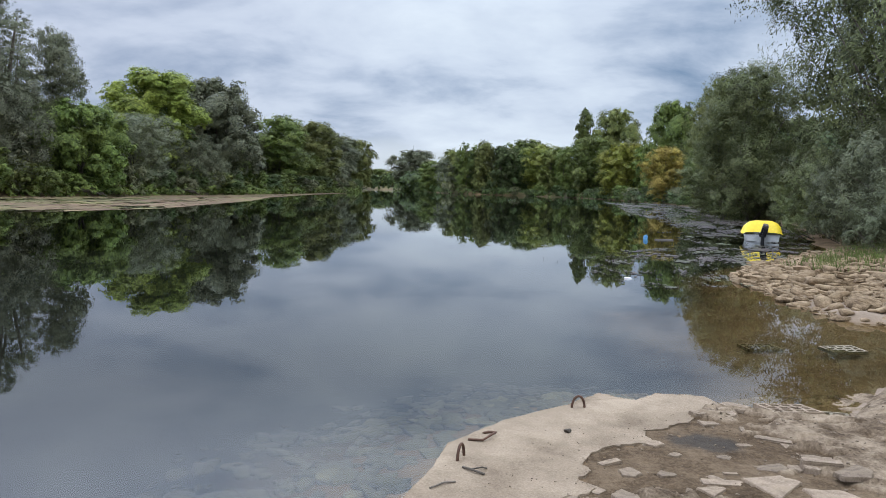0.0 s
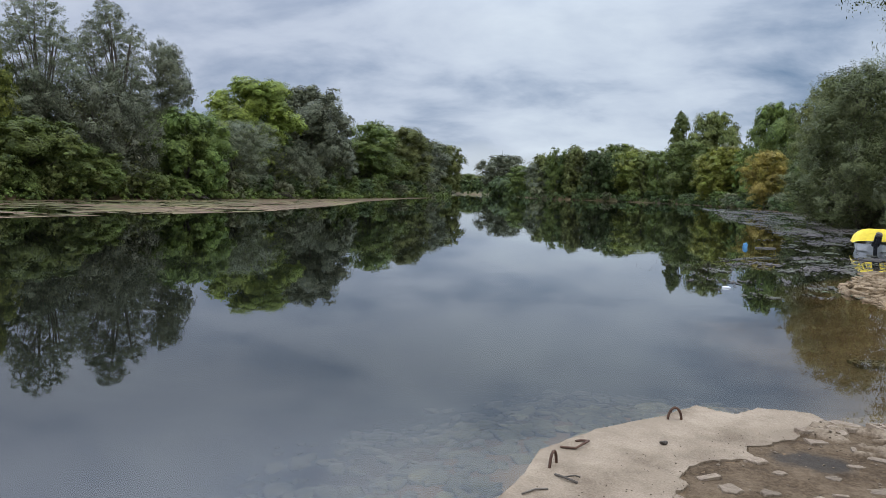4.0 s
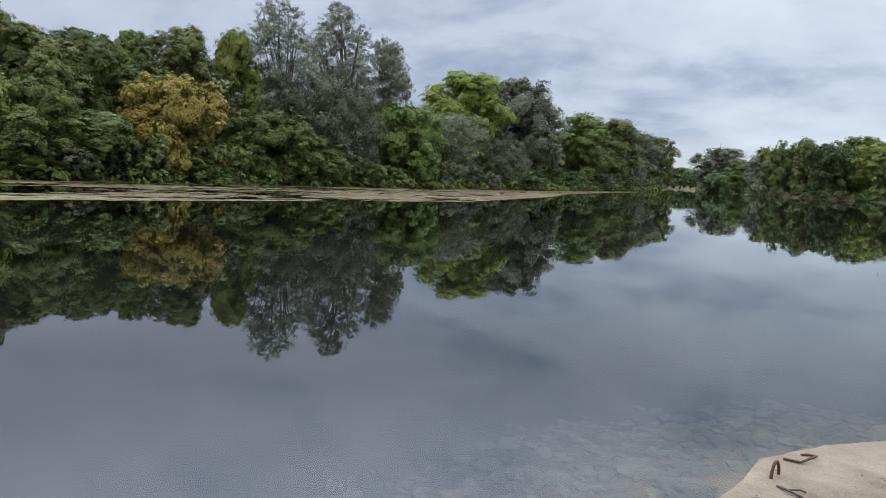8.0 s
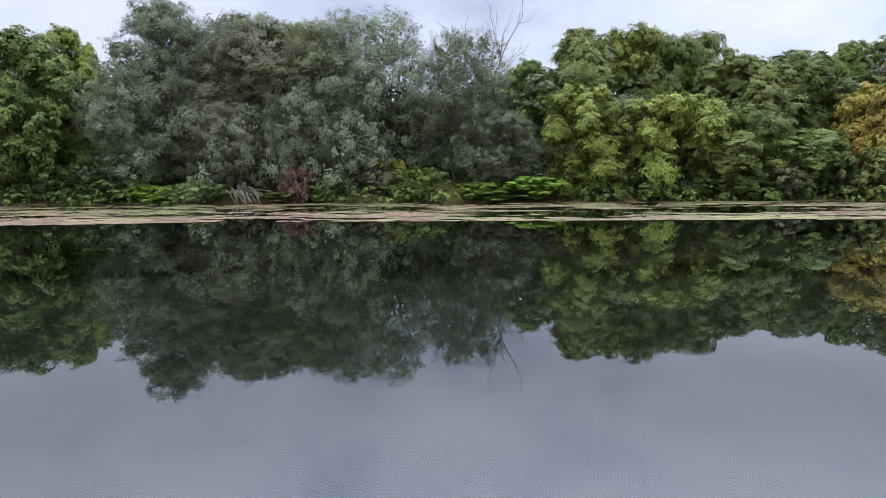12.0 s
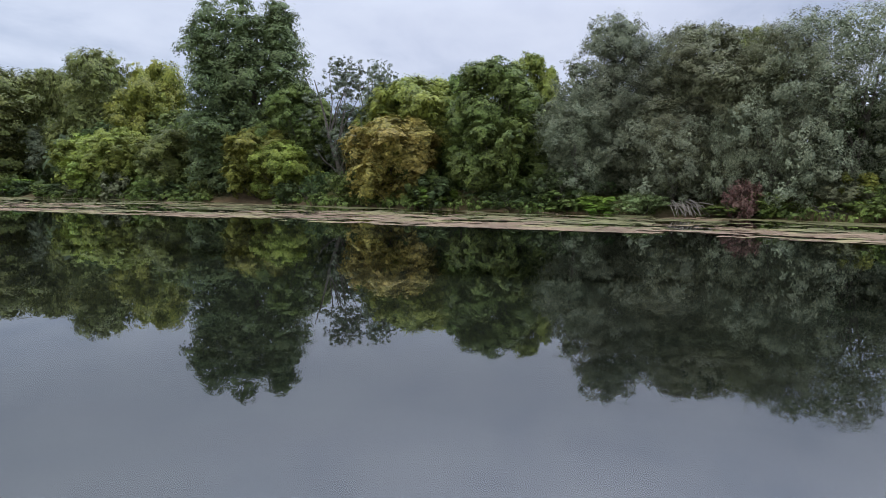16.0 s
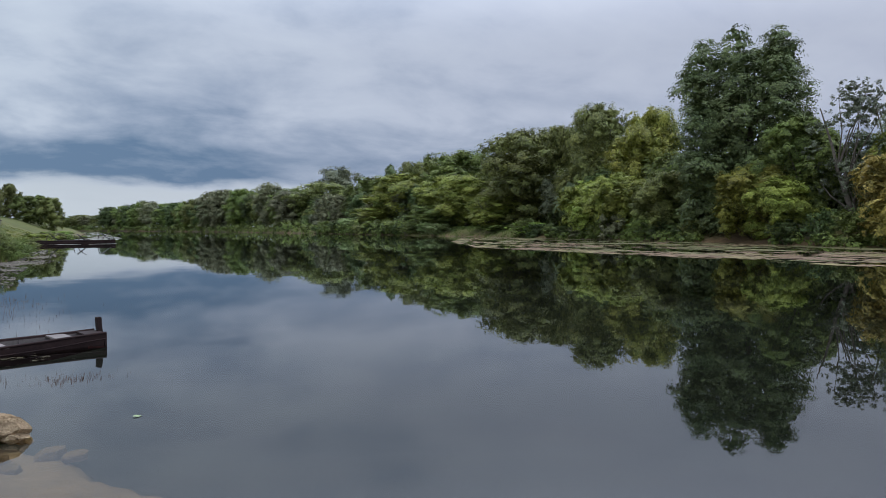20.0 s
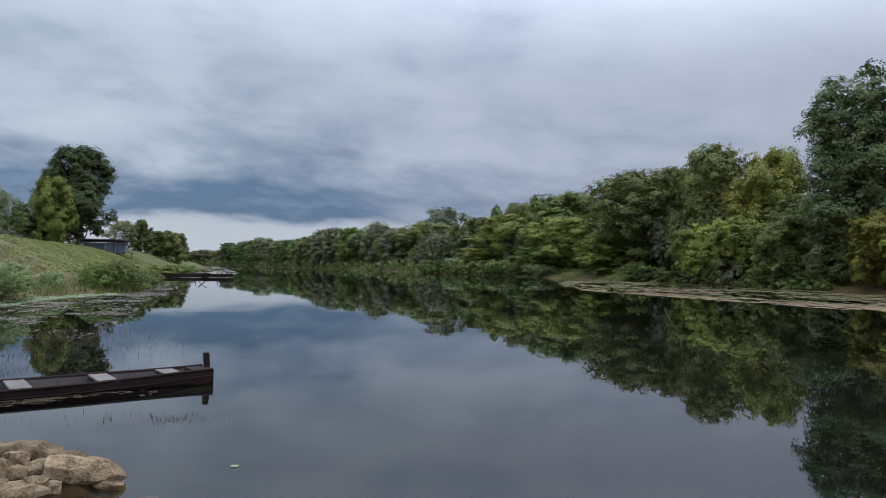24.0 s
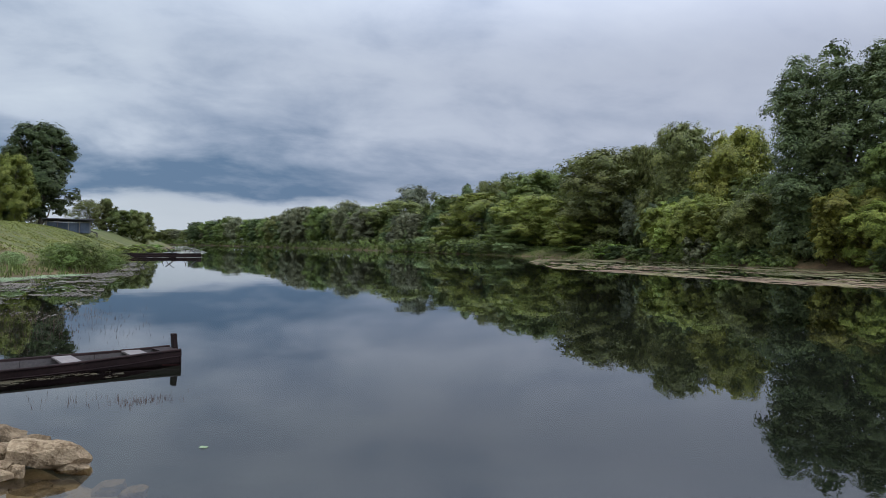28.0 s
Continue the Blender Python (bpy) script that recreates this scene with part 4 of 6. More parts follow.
def backdrop_rows():
    """The closed second row behind the front trees, and the undergrowth at their feet."""
    rng = random.Random(21)
    tones = ["greyolive", "green", "dark", "silver", "olive", "dark"]
    for x, y in along(WEST, 215, 820, 6.0, 11, 2.5, rng):
        if -135 < y < -100:
            continue
        sort = rng.choice(tones)
        h = rng.uniform(8.0, 10.0) * (1.15 if y > 90 or y < -60 else 1.0)
        plant(rng.choice(("back", "back_b")), sort, x, y, h + 1.5, rng.uniform(8, 10), "tree", f"{WORDS[sort]} on the opposite bank", "tree", "trees along the river")
    low = [(x, y, rng.uniform(0.1, 0.7), rng.uniform(0.6, 1.15), rng.uniform(0.5, 0.95)) for x, y in along(WEST, 330, 640, 0.85, 0.35, 0.55, rng) if not (-55 < y < -44 or -10 < y < 3 or 13 < y < 22)]
    solid("undergrowth", leaf_cloud("undergrowth", np.random.default_rng(61), low, 16, 18, 0.17, 0.30, 0.1, 0.75, 0.8, 0.06), LEAF["green"], "dense green undergrowth hanging over the water's edge", "undergrowth", kind="stuff")
    # darker leaf here: the shade between the trunks is put into the colour
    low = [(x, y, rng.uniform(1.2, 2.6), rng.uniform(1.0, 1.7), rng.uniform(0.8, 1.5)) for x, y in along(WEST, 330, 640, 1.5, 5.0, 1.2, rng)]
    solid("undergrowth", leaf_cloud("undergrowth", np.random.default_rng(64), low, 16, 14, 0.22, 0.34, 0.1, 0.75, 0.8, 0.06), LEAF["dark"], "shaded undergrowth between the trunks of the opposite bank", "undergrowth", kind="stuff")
    low = [(x, y, rng.uniform(0.5, 2.0), rng.uniform(1.8, 3.0), rng.uniform(1.4, 2.4)) for x, y in along(WEST, 700, 1240, 2.6, 1.6, 1.4, rng)]
    solid("undergrowth", leaf_cloud("undergrowth", np.random.default_rng(62), low, 16, 14, 0.42, 0.55, 0.1, 0.75, 0.8, 0.06), LEAF["green"], "dense undergrowth at the foot of the far trees", "undergrowth", kind="stuff")
    # again the darker leaf, shade at the trees' feet given as colour
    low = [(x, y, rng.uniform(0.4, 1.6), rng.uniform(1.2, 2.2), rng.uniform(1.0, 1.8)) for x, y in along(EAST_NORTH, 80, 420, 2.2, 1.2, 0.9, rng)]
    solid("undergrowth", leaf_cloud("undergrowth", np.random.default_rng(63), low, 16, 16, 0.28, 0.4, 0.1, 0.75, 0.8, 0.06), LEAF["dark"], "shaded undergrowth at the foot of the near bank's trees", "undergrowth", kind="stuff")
    for x, y in along(WEST, 330, 760, 3.4, 1.5, 0.9, rng):
        if -55 < y < -44 or -10 < y < 3 or 13 < y < 22 or -140 < y < -98:
            continue
        sort = rng.choice(["green", "dark", "greyolive", "green", "olive", "dark"])
        plant(rng.choice(("bush", "bush_b")), sort, x, y, rng.uniform(1.8, 3.8), rng.uniform(3.6, 5.2), "bush", "low leafy bush hanging over the water's edge", "bush", "bushes along the opposite bank")
    # far woods down the river and up it
    for x, y in along(WEST, 800, 1240, 9, 7, 3, rng):
        sort = rng.choice(["green", "greyolive", "dark", "olive"])
        plant(rng.choice(("far", "far_b")), sort, x, y, (1.0 if y > -330 else 0.85 if y > -480 else 0.55) * rng.uniform(14.5, 20), rng.uniform(13, 17), "tree", f"{WORDS[sort]} far down the river", "tree", "trees along the river")
    for x, y in along(EAST_NORTH, 62, 300, 7, 10, 3, rng):
        sort = rng.choice(["greyolive", "green", "dark", "olive"])
        h = 8 + 0.035 * math.hypot(x, y)
        plant(rng.choice(("back", "back_b")), sort, x, y, h * rng.uniform(0.9, 1.1), rng.uniform(8, 11), "tree", f"{WORDS[sort]} beyond the moored boat", "tree", "trees along the river")
    for x, y in along(EAST_NORTH, 62, 290, 5.5, 1.6, 1.0, rng):
        sort = rng.choice(["green", "dark", "greyolive", "greyolive", "olive"])
        plant(rng.choice(("bush", "bush_b")), sort, x, y, rng.uniform(2.2, 4.0), rng.uniform(4, 5.4), "bush", "leafy bush overhanging the weedy shallows", "bush", "bushes along the near bank")
    for i in range(9):
        x, y = -52 + i * 8.5 + rng.uniform(-2, 2), 470 + rng.uniform(-12, 12)
        sort = rng.choice(["lime", "green", "olive"])
        plant("far", sort, x, y, rng.uniform(10.5, 13.5), rng.uniform(13, 17), "tree", f"{WORDS[sort]} far up the river", "tree", "trees along the river")


backdrop_rows()


def far_wood(name, x0, y0, x1, y1, count, h, label, leaf=1.2, sort="greyolive"):
    """A distant belt of wood, too far off to count its trees."""
    rng = np.random.default_rng(5)
    lobes = []
    for i in range(count):
        f = (i + rng.uniform(0, 1)) / count
        x, y = x0 + (x1 - x0) * f + rng.normal(0, 3), y0 + (y1 - y0) * f + rng.normal(0, 3)
        hh = h * rng.uniform(0.6, 1.05)
        for k in range(3):
            r = hh * rng.uniform(0.22, 0.34)
            lobes.append((x + rng.normal(0, r * 0.6), y + rng.normal(0, r * 0.6), 1 + (hh - r) * (k + 0.5) / 3, r, r * 0.9))
    return solid(name, leaf_cloud(name, rng, lobes, 14, 12, leaf, leaf * 0.9, 0.0, 0.9, 0.8, 0.1), LEAF[sort], label, "wood", kind="stuff")


# six dark belts added to stop light leaking between trees and deepen the shade
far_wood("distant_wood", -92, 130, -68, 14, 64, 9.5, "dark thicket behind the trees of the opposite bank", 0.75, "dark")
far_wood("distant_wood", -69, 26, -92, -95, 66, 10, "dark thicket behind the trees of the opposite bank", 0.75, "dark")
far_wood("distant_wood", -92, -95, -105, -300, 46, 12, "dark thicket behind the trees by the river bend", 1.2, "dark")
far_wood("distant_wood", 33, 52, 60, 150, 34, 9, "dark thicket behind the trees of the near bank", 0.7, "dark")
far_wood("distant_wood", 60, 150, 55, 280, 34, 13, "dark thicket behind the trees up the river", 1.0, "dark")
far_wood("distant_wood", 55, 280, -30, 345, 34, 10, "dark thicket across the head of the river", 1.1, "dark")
far_wood("distant_wood", -10, -640, 120, -560, 30, 12, "distant belt of grey-green woodland beyond the meadow")
far_wood("distant_wood", 10, -330, 60, -250, 18, 11, "distant belt of grey-green trees behind the meadow")
far_wood("distant_wood", -140, 600, 40, 640, 30, 14, "distant belt of pale green woodland up the river")

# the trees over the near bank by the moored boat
# these willows stand against bright sky; their leaf colour carries the shade
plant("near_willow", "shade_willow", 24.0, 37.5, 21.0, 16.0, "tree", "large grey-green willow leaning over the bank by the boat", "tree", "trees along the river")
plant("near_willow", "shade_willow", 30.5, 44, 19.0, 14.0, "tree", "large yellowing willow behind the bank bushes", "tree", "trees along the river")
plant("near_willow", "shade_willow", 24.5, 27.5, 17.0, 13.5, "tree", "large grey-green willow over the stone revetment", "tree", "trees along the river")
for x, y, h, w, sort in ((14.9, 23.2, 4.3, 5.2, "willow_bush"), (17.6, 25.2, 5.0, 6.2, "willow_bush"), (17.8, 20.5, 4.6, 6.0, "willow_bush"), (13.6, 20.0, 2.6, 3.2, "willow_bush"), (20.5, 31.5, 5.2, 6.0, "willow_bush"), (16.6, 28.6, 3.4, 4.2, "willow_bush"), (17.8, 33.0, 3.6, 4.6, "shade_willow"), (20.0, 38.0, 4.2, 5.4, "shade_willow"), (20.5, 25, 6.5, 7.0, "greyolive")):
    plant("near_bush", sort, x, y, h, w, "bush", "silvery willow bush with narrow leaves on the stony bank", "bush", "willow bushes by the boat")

# the meadow's trees
for x, y, h, w, kind, sort, words in (
        (8.0, -135, 20.9, 13.2, "egg", "dark", "large round dark green tree beside the shed"), (9.8, -114.5, 13.4, 6.2, "broad", "lime", "bright green tree in front of the round tree"),
        (17.7, -119, 11.4, 8.0, "willow_b", "green", "leafy green tree at the top of the meadow"), (15, -138, 11.0, 9.0, "broad_c", "dark", "dark tree at the top of the meadow"),
        (12.5, -128, 9.2, 7.0, "broad", "dark", "low dark tree at the top of the meadow"), (21, -112, 10.5, 7.0, "broad_b", "greyolive", "grey-green tree at the top of the meadow"),
        (1.4, -176, 10.6, 7.0, "willow_b", "olive", "olive tree behind the shed"), (-2.2, -180, 11.4, 5.5, "broad_c", "olive", "slender olive tree behind the shed"),
        (-5.2, -172, 8.6, 5.5, "broad", "green", "dark green tree beyond the moored punts"), (-7.8, -178, 9.0, 5.0, "broad_b", "green", "green tree beyond the moored punts"),
        (-9.6, -170, 8.2, 5.5, "broad", "olive", "low bright green tree beyond the moored punts")):
    plant(kind, sort, x, y, h, w, "tree", words, "tree", "trees of the meadow")
for x, y, h, w, sort in ((5.4, -37.6, 1.8, 3.4, "pale"), (7.6, -35.0, 1.8, 3.4, "pale"), (6.6, -40.0, 1.6, 3.0, "pale"), (0.4, -48.8, 1.7, 2.4, "green"), (1.6, -47.8, 1.4, 2.2, "green"), (-0.7, -50.6, 1.1, 2.2, "green"),
                         (3.9, -46.3, 0.8, 1.4, "pale"), (-1.0, -56, 0.9, 2.0, "green"), (-1.6, -66, 0.8, 2.4, "olive"), (-5.5, -106, 1.4, 5, "olive"), (-7.6, -120, 1.6, 6, "vine"),
                         (-4.6, -100, 1.2, 4, "lime")):
    plant("near_bush" if y > -52 else "bush", sort, x, y, h + float(terrain(x, y)) * 0.85, w * 1.15, "bush", {"pale": "pale silvery bush at the foot of the meadow"}.get(sort, "green weedy bush at the foot of the meadow"), "bush", "bushes of the meadow")


def willow_sapling(x, y):
    """A young willow: a leaning stem, arching twigs, and narrow leaves in pairs along each twig."""
    rng = np.random.default_rng(15)
    root = thing("tree", "young willow with pale drooping twigs near the rowing boat", "tree", "trees of the meadow", at=(x, y, float(terrain(x, y)) - 0.05))
    part("trunk", tubes("trunk", [[((0.05 * k - 0.02 * k * k, 0.02 * k, 0.42 * k), 0.05 - 0.006 * k) for k in range(7)]], 7), BARK, root)
    verts = []
    for t in range(46):
        reach = rng.uniform(1.1, 2.5)
        turn = rng.uniform(0, TAU) if t % 2 else rng.normal(math.pi, 0.32)
        rise = rng.uniform(1.75, 2.5)
        start = np.array([0.0, 0.0, rng.uniform(1.0, 2.3)])
        run = []
        for k in range(9):
            f = k / 8
            run.append(start + np.array([math.cos(turn) * reach * f, math.sin(turn) * reach * f, (rise + 0.5 - start[2]) * math.sin(f * 2.1) * 0.95 - 0.3 * f * f]))
        part("twig", tubes("twig", [[(tuple(p), 0.009 * (1 - 0.1 * k)) for k, p in enumerate(run)]], 4), BARK_PALE, root)
        for k in range(26):
            f = rng.uniform(0.25, 1.0) * 8
            a = min(int(f), 7)
            p = run[a] + (run[a + 1] - run[a]) * (f - a)
            d = run[a + 1] - run[a]
            d = d / np.linalg.norm(d) + rng.normal(0, 0.55, 3) + np.array([0, 0, -0.35])
            d /= np.linalg.norm(d)
            w = np.cross(d, rng.normal(size=3))
            w *= 0.011 / np.linalg.norm(w)
            n = rng.uniform(0.08, 0.14)
            verts += [p, p + d * n * 0.5 + w, p + d * n, p + d * n * 0.5 - w]
    part("crown", raw_mesh("crown", verts, np.arange(len(verts)).reshape(-1, 4)), LEAF["willow_bush"], root)


willow_sapling(3.1, -8.55)


# green mounds and low growth on the opposite bank
for x, y, h, w, sort in ((-50.8, 19.5, 1.9, 6.0, "vine"), (-52.0, 15.5, 1.5, 4.5, "vine"), (-57.4, -5.2, 1.7, 4.4, "pale"), (-58.3, -8.5, 1.4, 4.5, "vine"), (-51.2, 17.2, 0.9, 5, "green"), (-55.2, 1.0, 0.9, 4, "green"), (-59.5, -11, 1.8, 5, "green"), (-63, -24, 1.9, 5, "vine"),
                         (-77, -96, 2.6, 8, "vine"), (-79, -108, 2.2, 7, "green"), (-78.6, -128, 2.6, 7, "pale"), (-79.6, -134, 3.0, 6, "pale"), (-80.6, -140, 3.2, 6, "pale"), (-81, -152, 3.2, 9, "green"), (-83, -165, 3.4, 9, "lime"),
                         (-83, -180, 4.4, 7, "pale"), (-54.4, 1.9, 2.6, 2.6, "rust"), (-55.3, 9.5, 3.2, 3.0, "gold_green")):
    plant("bush_b" if sort in ("pale", "rust") else "bush", sort, x, y, h, w, "bush", {"rust": "withered reddish bush at the water's edge", "pale": "pale green creeper-covered bush", "vine": "bright green creeper mound on the bank"}.get(sort, "leafy bush on the opposite bank"), "bush", "bushes along the opposite bank")


def bare_tree(x, y, h):
    rng = np.random.default_rng(77)
    runs = []

    def grow(p, d, length, r, depth):
        run = [(tuple(p), r)]
        for i in range(4):
            d = d + rng.normal(0, 0.10, 3) + np.array([0, 0, 0.05])
            d /= np.linalg.norm(d)
            p = p + d * length / 4
            run.append((tuple(p), r * (1 - 0.17 * (i + 1))))
            if depth < 4 and i >= 1:
                for _ in range(1 if depth else 2):
                    side = d + rng.normal(0, 0.30, 3)
                    grow(p, side / np.linalg.norm(side), length * rng.uniform(0.5, 0.7), r * 0.5, depth + 1)
        runs.append(run)

    grow(np.array([0, 0, -0.3]), np.array([0.02, 0.03, 1.0]), h * 0.44, h * 0.011, 0)
    root = thing("dead_tree", "leafless grey dead tree among the willows", "tree", at=(x, y, float(terrain(x, y))))
    part("trunk", tubes("trunk", runs, 5), BARK, root)


bare_tree(-57.0, 18.6, 15.5)


def brush_pile(x, y, w, h, count, mat, name, label, seed, lean=0.0):
    """Dead stems lying on the bank, their tips in the water."""
    rng = np.random.default_rng(seed)
    root = thing(name, label, "driftwood", at=(x, y, 0.05))
    for i in range(count):
        a = np.array([rng.normal(0, 0.5) - 0.3, rng.uniform(-w / 2, w / 2) * 0.5, h * rng.uniform(0.4, 1.0)])
        b = np.array([rng.uniform(0.8, 2.0), a[1] + w * 0.35 * rng.uniform(0.2, 1.1), rng.uniform(-0.05, 0.12)])
        m = (a + b) / 2 + np.array([0.2, 0, 0.25 * h])
        part("stem", tubes("stem", [[(tuple(a), 0.05), (tuple(m), 0.04), (tuple(b), 0.018)]], 5), mat, root)


brush_pile(-56.2, -2.0, 5.0, 1.3, 24, BARK_PALE, "driftwood", "heap of pale dead stems sliding into the water", 3)
brush_pile(-55.2, 6.6, 4.5, 0.9, 9, BARK, "driftwood", "dark fallen branches at the water's edge", 4)
brush_pile(-37.0, 73, 6.0, 0.9, 9, BARK, "driftwood", "dark fallen branches at the water's edge", 6)
brush_pile(-33.0, 92, 6.0, 1.0, 9, BARK, "driftwood", "dark fallen branches at the water's edge", 8)

# ---- floating weed ----


def hash_noise(x, y, seed):
    xi, yi = np.floor(x).astype(np.int64), np.floor(y).astype(np.int64)
    fx, fy = x - xi, y - yi
    fx, fy = fx * fx * (3 - 2 * fx), fy * fy * (3 - 2 * fy)

    def h(a, b):
        n = (a * 374761393 + b * 668265263 + seed * 974711) & 0x7FFFFFFF
        n = ((n ^ (n >> 13)) * 1274126177) & 0x7FFFFFFF
        return ((n ^ (n >> 16)) & 0xFFFF) / 65535.0

    return (h(xi, yi) * (1 - fx) + h(xi + 1, yi) * fx) * (1 - fy) + (h(xi, yi + 1) * (1 - fx) + h(xi + 1, yi + 1) * fx) * fy


def fractal(x, y, seed):
    return 0.5 * hash_noise(x, y, seed) + 0.28 * hash_noise(x * 2.1, y * 2.1, seed + 1) + 0.22 * hash_noise(x * 4.3, y * 4.3, seed + 2)


def weed_mat(name, shore, front, cell, keep, mat, label, seed, stretch=5.0, lift=0.012, broken=0.35):
    """Ragged patches of weed lying on the water between a shore line and an outer line with as many points."""
    rng = np.random.default_rng(seed)
    a, b = np.array(shore, float), np.array(front, float)
    length = np.hypot(*np.diff(a, axis=0).T).sum()
    width = np.hypot(*(b - a).T).mean()
    nu, nv = int(length / cell[0]), int(width / cell[1])
    t = np.linspace(0, len(a) - 1, nu)
    i = np.minimum(t.astype(int), len(a) - 2)
    f = (t - i)[:, None]
    A, B = a[i] * (1 - f) + a[i + 1] * f, b[i] * (1 - f) + b[i + 1] * f
    v = (np.arange(nv) + 0.5) / nv
    P = A[:, None, :] * (1 - v)[None, :, None] + B[:, None, :] * v[None, :, None]
    U = np.gradient(A * 0.5 + B * 0.5, axis=0)
    U /= np.linalg.norm(U, axis=1)[:, None]
    S = (np.arange(nu) * cell[0])[:, None] + np.zeros((1, nv))
    W = (v * width)[None, :] + np.zeros((nu, 1))
    n = (1 - broken) * fractal(S / stretch, W / (stretch * 0.32), seed) + broken * hash_noise(S / (cell[0] * 3.2), W / (cell[1] * 1.6), seed + 9)
    limit = keep(v[None, :] + np.zeros((nu, 1)), S / length)
    use = n < limit
    P = P[use]
    u = np.repeat(U[:, None, :], nv, axis=1)[use]
    w = np.stack([-u[:, 1], u[:, 0]], 1)
    k = len(P)
    hx, hy = cell[0] * 0.62, cell[1] * 0.75
    corners = []
    for sx, sy in ((-1, -1), (1, -1), (1, 1), (-1, 1)):
        q = P + u * (sx * hx * rng.uniform(0.5, 1.25, k))[:, None] + w * (sy * hy * rng.uniform(0.5, 1.25, k))[:, None]
        corners.append(np.column_stack([q, rng.uniform(0.004, lift * 2, k)]))
    verts = np.stack(corners, 1).reshape(-1, 3)
    return solid(name, raw_mesh(name, verts, np.arange(4 * k).reshape(-1, 4)), mat, label, "water weed", kind="stuff")


BAY_WEED = surface("floating_weed_pinkish", (0.07, 0.056, 0.042), (0.20, 0.165, 0.125), 0.6, 0.8, 0.8, 0.03, 20, 0.4, 0.0, 0.1, (0.15, 0.15, 0.09))
PALE_WEED = surface("floating_weed_pale", (0.16, 0.15, 0.12), (0.34, 0.33, 0.28), 0.3, 0.7, 0.5, 0.02, 20, 0.4)
DUCKWEED = surface("duckweed", (0.10, 0.15, 0.06), (0.25, 0.32, 0.17), 0.6, 0.8, 0.5, 0.02, 20, 0.3)
BANK_SHORE = [(-25.3, 165), (-28, 125), (-33, 92), (-36.5, 71), (-41.5, 49), (-46, 32), (-51, 11), (-56, -3), (-59, -18), (-63.5, -34), (-67.5, -50), (-72, -72), (-75, -100)]
BANK_FRONT = [(-22.5, 165), (-23.5, 125), (-22.5, 92), (-19.5, 72), (-18.5, 47), (-22.3, 34), (-28.5, 12), (-32.6, -3), (-33.2, -16), (-35.2, -33), (-36.8, -54), (-47, -74), (-66, -100)]
weed_mat("floating_weed", BANK_SHORE, BANK_FRONT, (0.55, 0.20), lambda v, s: 0.39 + 0.16 * ease(0.6, 0.97, v) + 0.16 * ease(0.42, 0.1, s) - 0.08 * ease(0.7, 1.0, s), ALGAE_BROWN, "brown floating weed in long mats along the opposite bank", 11, 9.0)
OLIVE_WEED = surface("floating_weed_olive", (0.045, 0.042, 0.014), (0.155, 0.14, 0.05), 0.4, 0.9, 0.8, 0.03, 20, 0.3, 0.0, 0.1)
weed_mat("floating_weed", BANK_SHORE, BANK_FRONT, (0.6, 0.22), lambda v, s: 0.46 - 0.08 * ease(0.3, 0.9, v), OLIVE_WEED, "olive floating weed between the brown mats", 31, 7.0, 0.010)
weed_mat("floating_weed", [(8, 18), (11.5, 23.5), (14, 27.2), (16.5, 32), (21.5, 45), (29.5, 75), (37.5, 104), (43.5, 142)],
         [(5.2, 22), (7, 27), (9.5, 33), (12, 40), (15.5, 52), (19, 75), (25, 104), (33, 150)], (0.12, 0.042), lambda v, s: 0.31 + 0.17 * ease(0.25, 0.6, s) - 0.08 * ease(0.5, 1.0, v), ALGAE_GREY, "grey-brown floating weed around the moored boat", 17, 3.4, 0.012)
weed_mat("floating_weed", [(6.8, 15.2), (7.3, 17.3), (9.2, 20.2), (11.6, 23.2), (13, 25.5)], [(4.2, 14.3), (3.4, 17.5), (3.5, 20.5), (6, 23.5), (9, 26.5)], (0.06, 0.02), lambda v, s: 0.365 - 0.05 * ease(0.6, 1.0, v), ALGAE_GREY, "thin dark weed breaking the surface off the stony point", 23, 1.3, 0.012)
weed_mat("floating_weed", [(9, -16), (9, -20), (8.8, -24), (8.6, -28)], [(2.6, -15.8), (0.8, -19), (0.0, -24), (-0.4, -28)], (0.05, 0.018), lambda v, s: 0.345 + 0.05 * ease(0.3, 1, s) - 0.06 * ease(0.3, 1.0, v), BAY_WEED, "thin grey-brown weed in the shallow bay", 28, 1.6, 0.006)
weed_mat("floating_weed", [(8.6, -28), (6, -35.5), (3.8, -42), (-0.8, -48), (-2.6, -70)], [(-0.4, -28), (-0.6, -33), (-1.2, -40), (-3.0, -48), (-4.0, -70)], (0.08, 0.03), lambda v, s: 0.47 - 0.08 * ease(0.3, 1.0, v), BAY_WEED, "thin grey-brown weed in the shallow bay", 29, 2.0, 0.010)
weed_mat("floating_weed", [(-30, -330), (-12, -140), (-6, -110), (-4.6, -93)], [(-36, -330), (-19, -140), (-13.5, -110), (-12, -93)], (0.9, 0.3), lambda v, s: 0.48 + 0 * v, PALE_WEED, "pale floating weed off the moored punts", 33, 6.0)


weed_mat("floating_weed", [(6.6, -34.0), (5.6, -38.5), (4.2, -42), (1.0, -46.5)], [(4.2, -33.5), (3.6, -37.5), (2.4, -41), (0.0, -45.2)], (0.12, 0.05), lambda v, s: 0.56 + 0 * v, DUCKWEED, "pale green floating duckweed at the foot of the meadow", 35, 1.5)


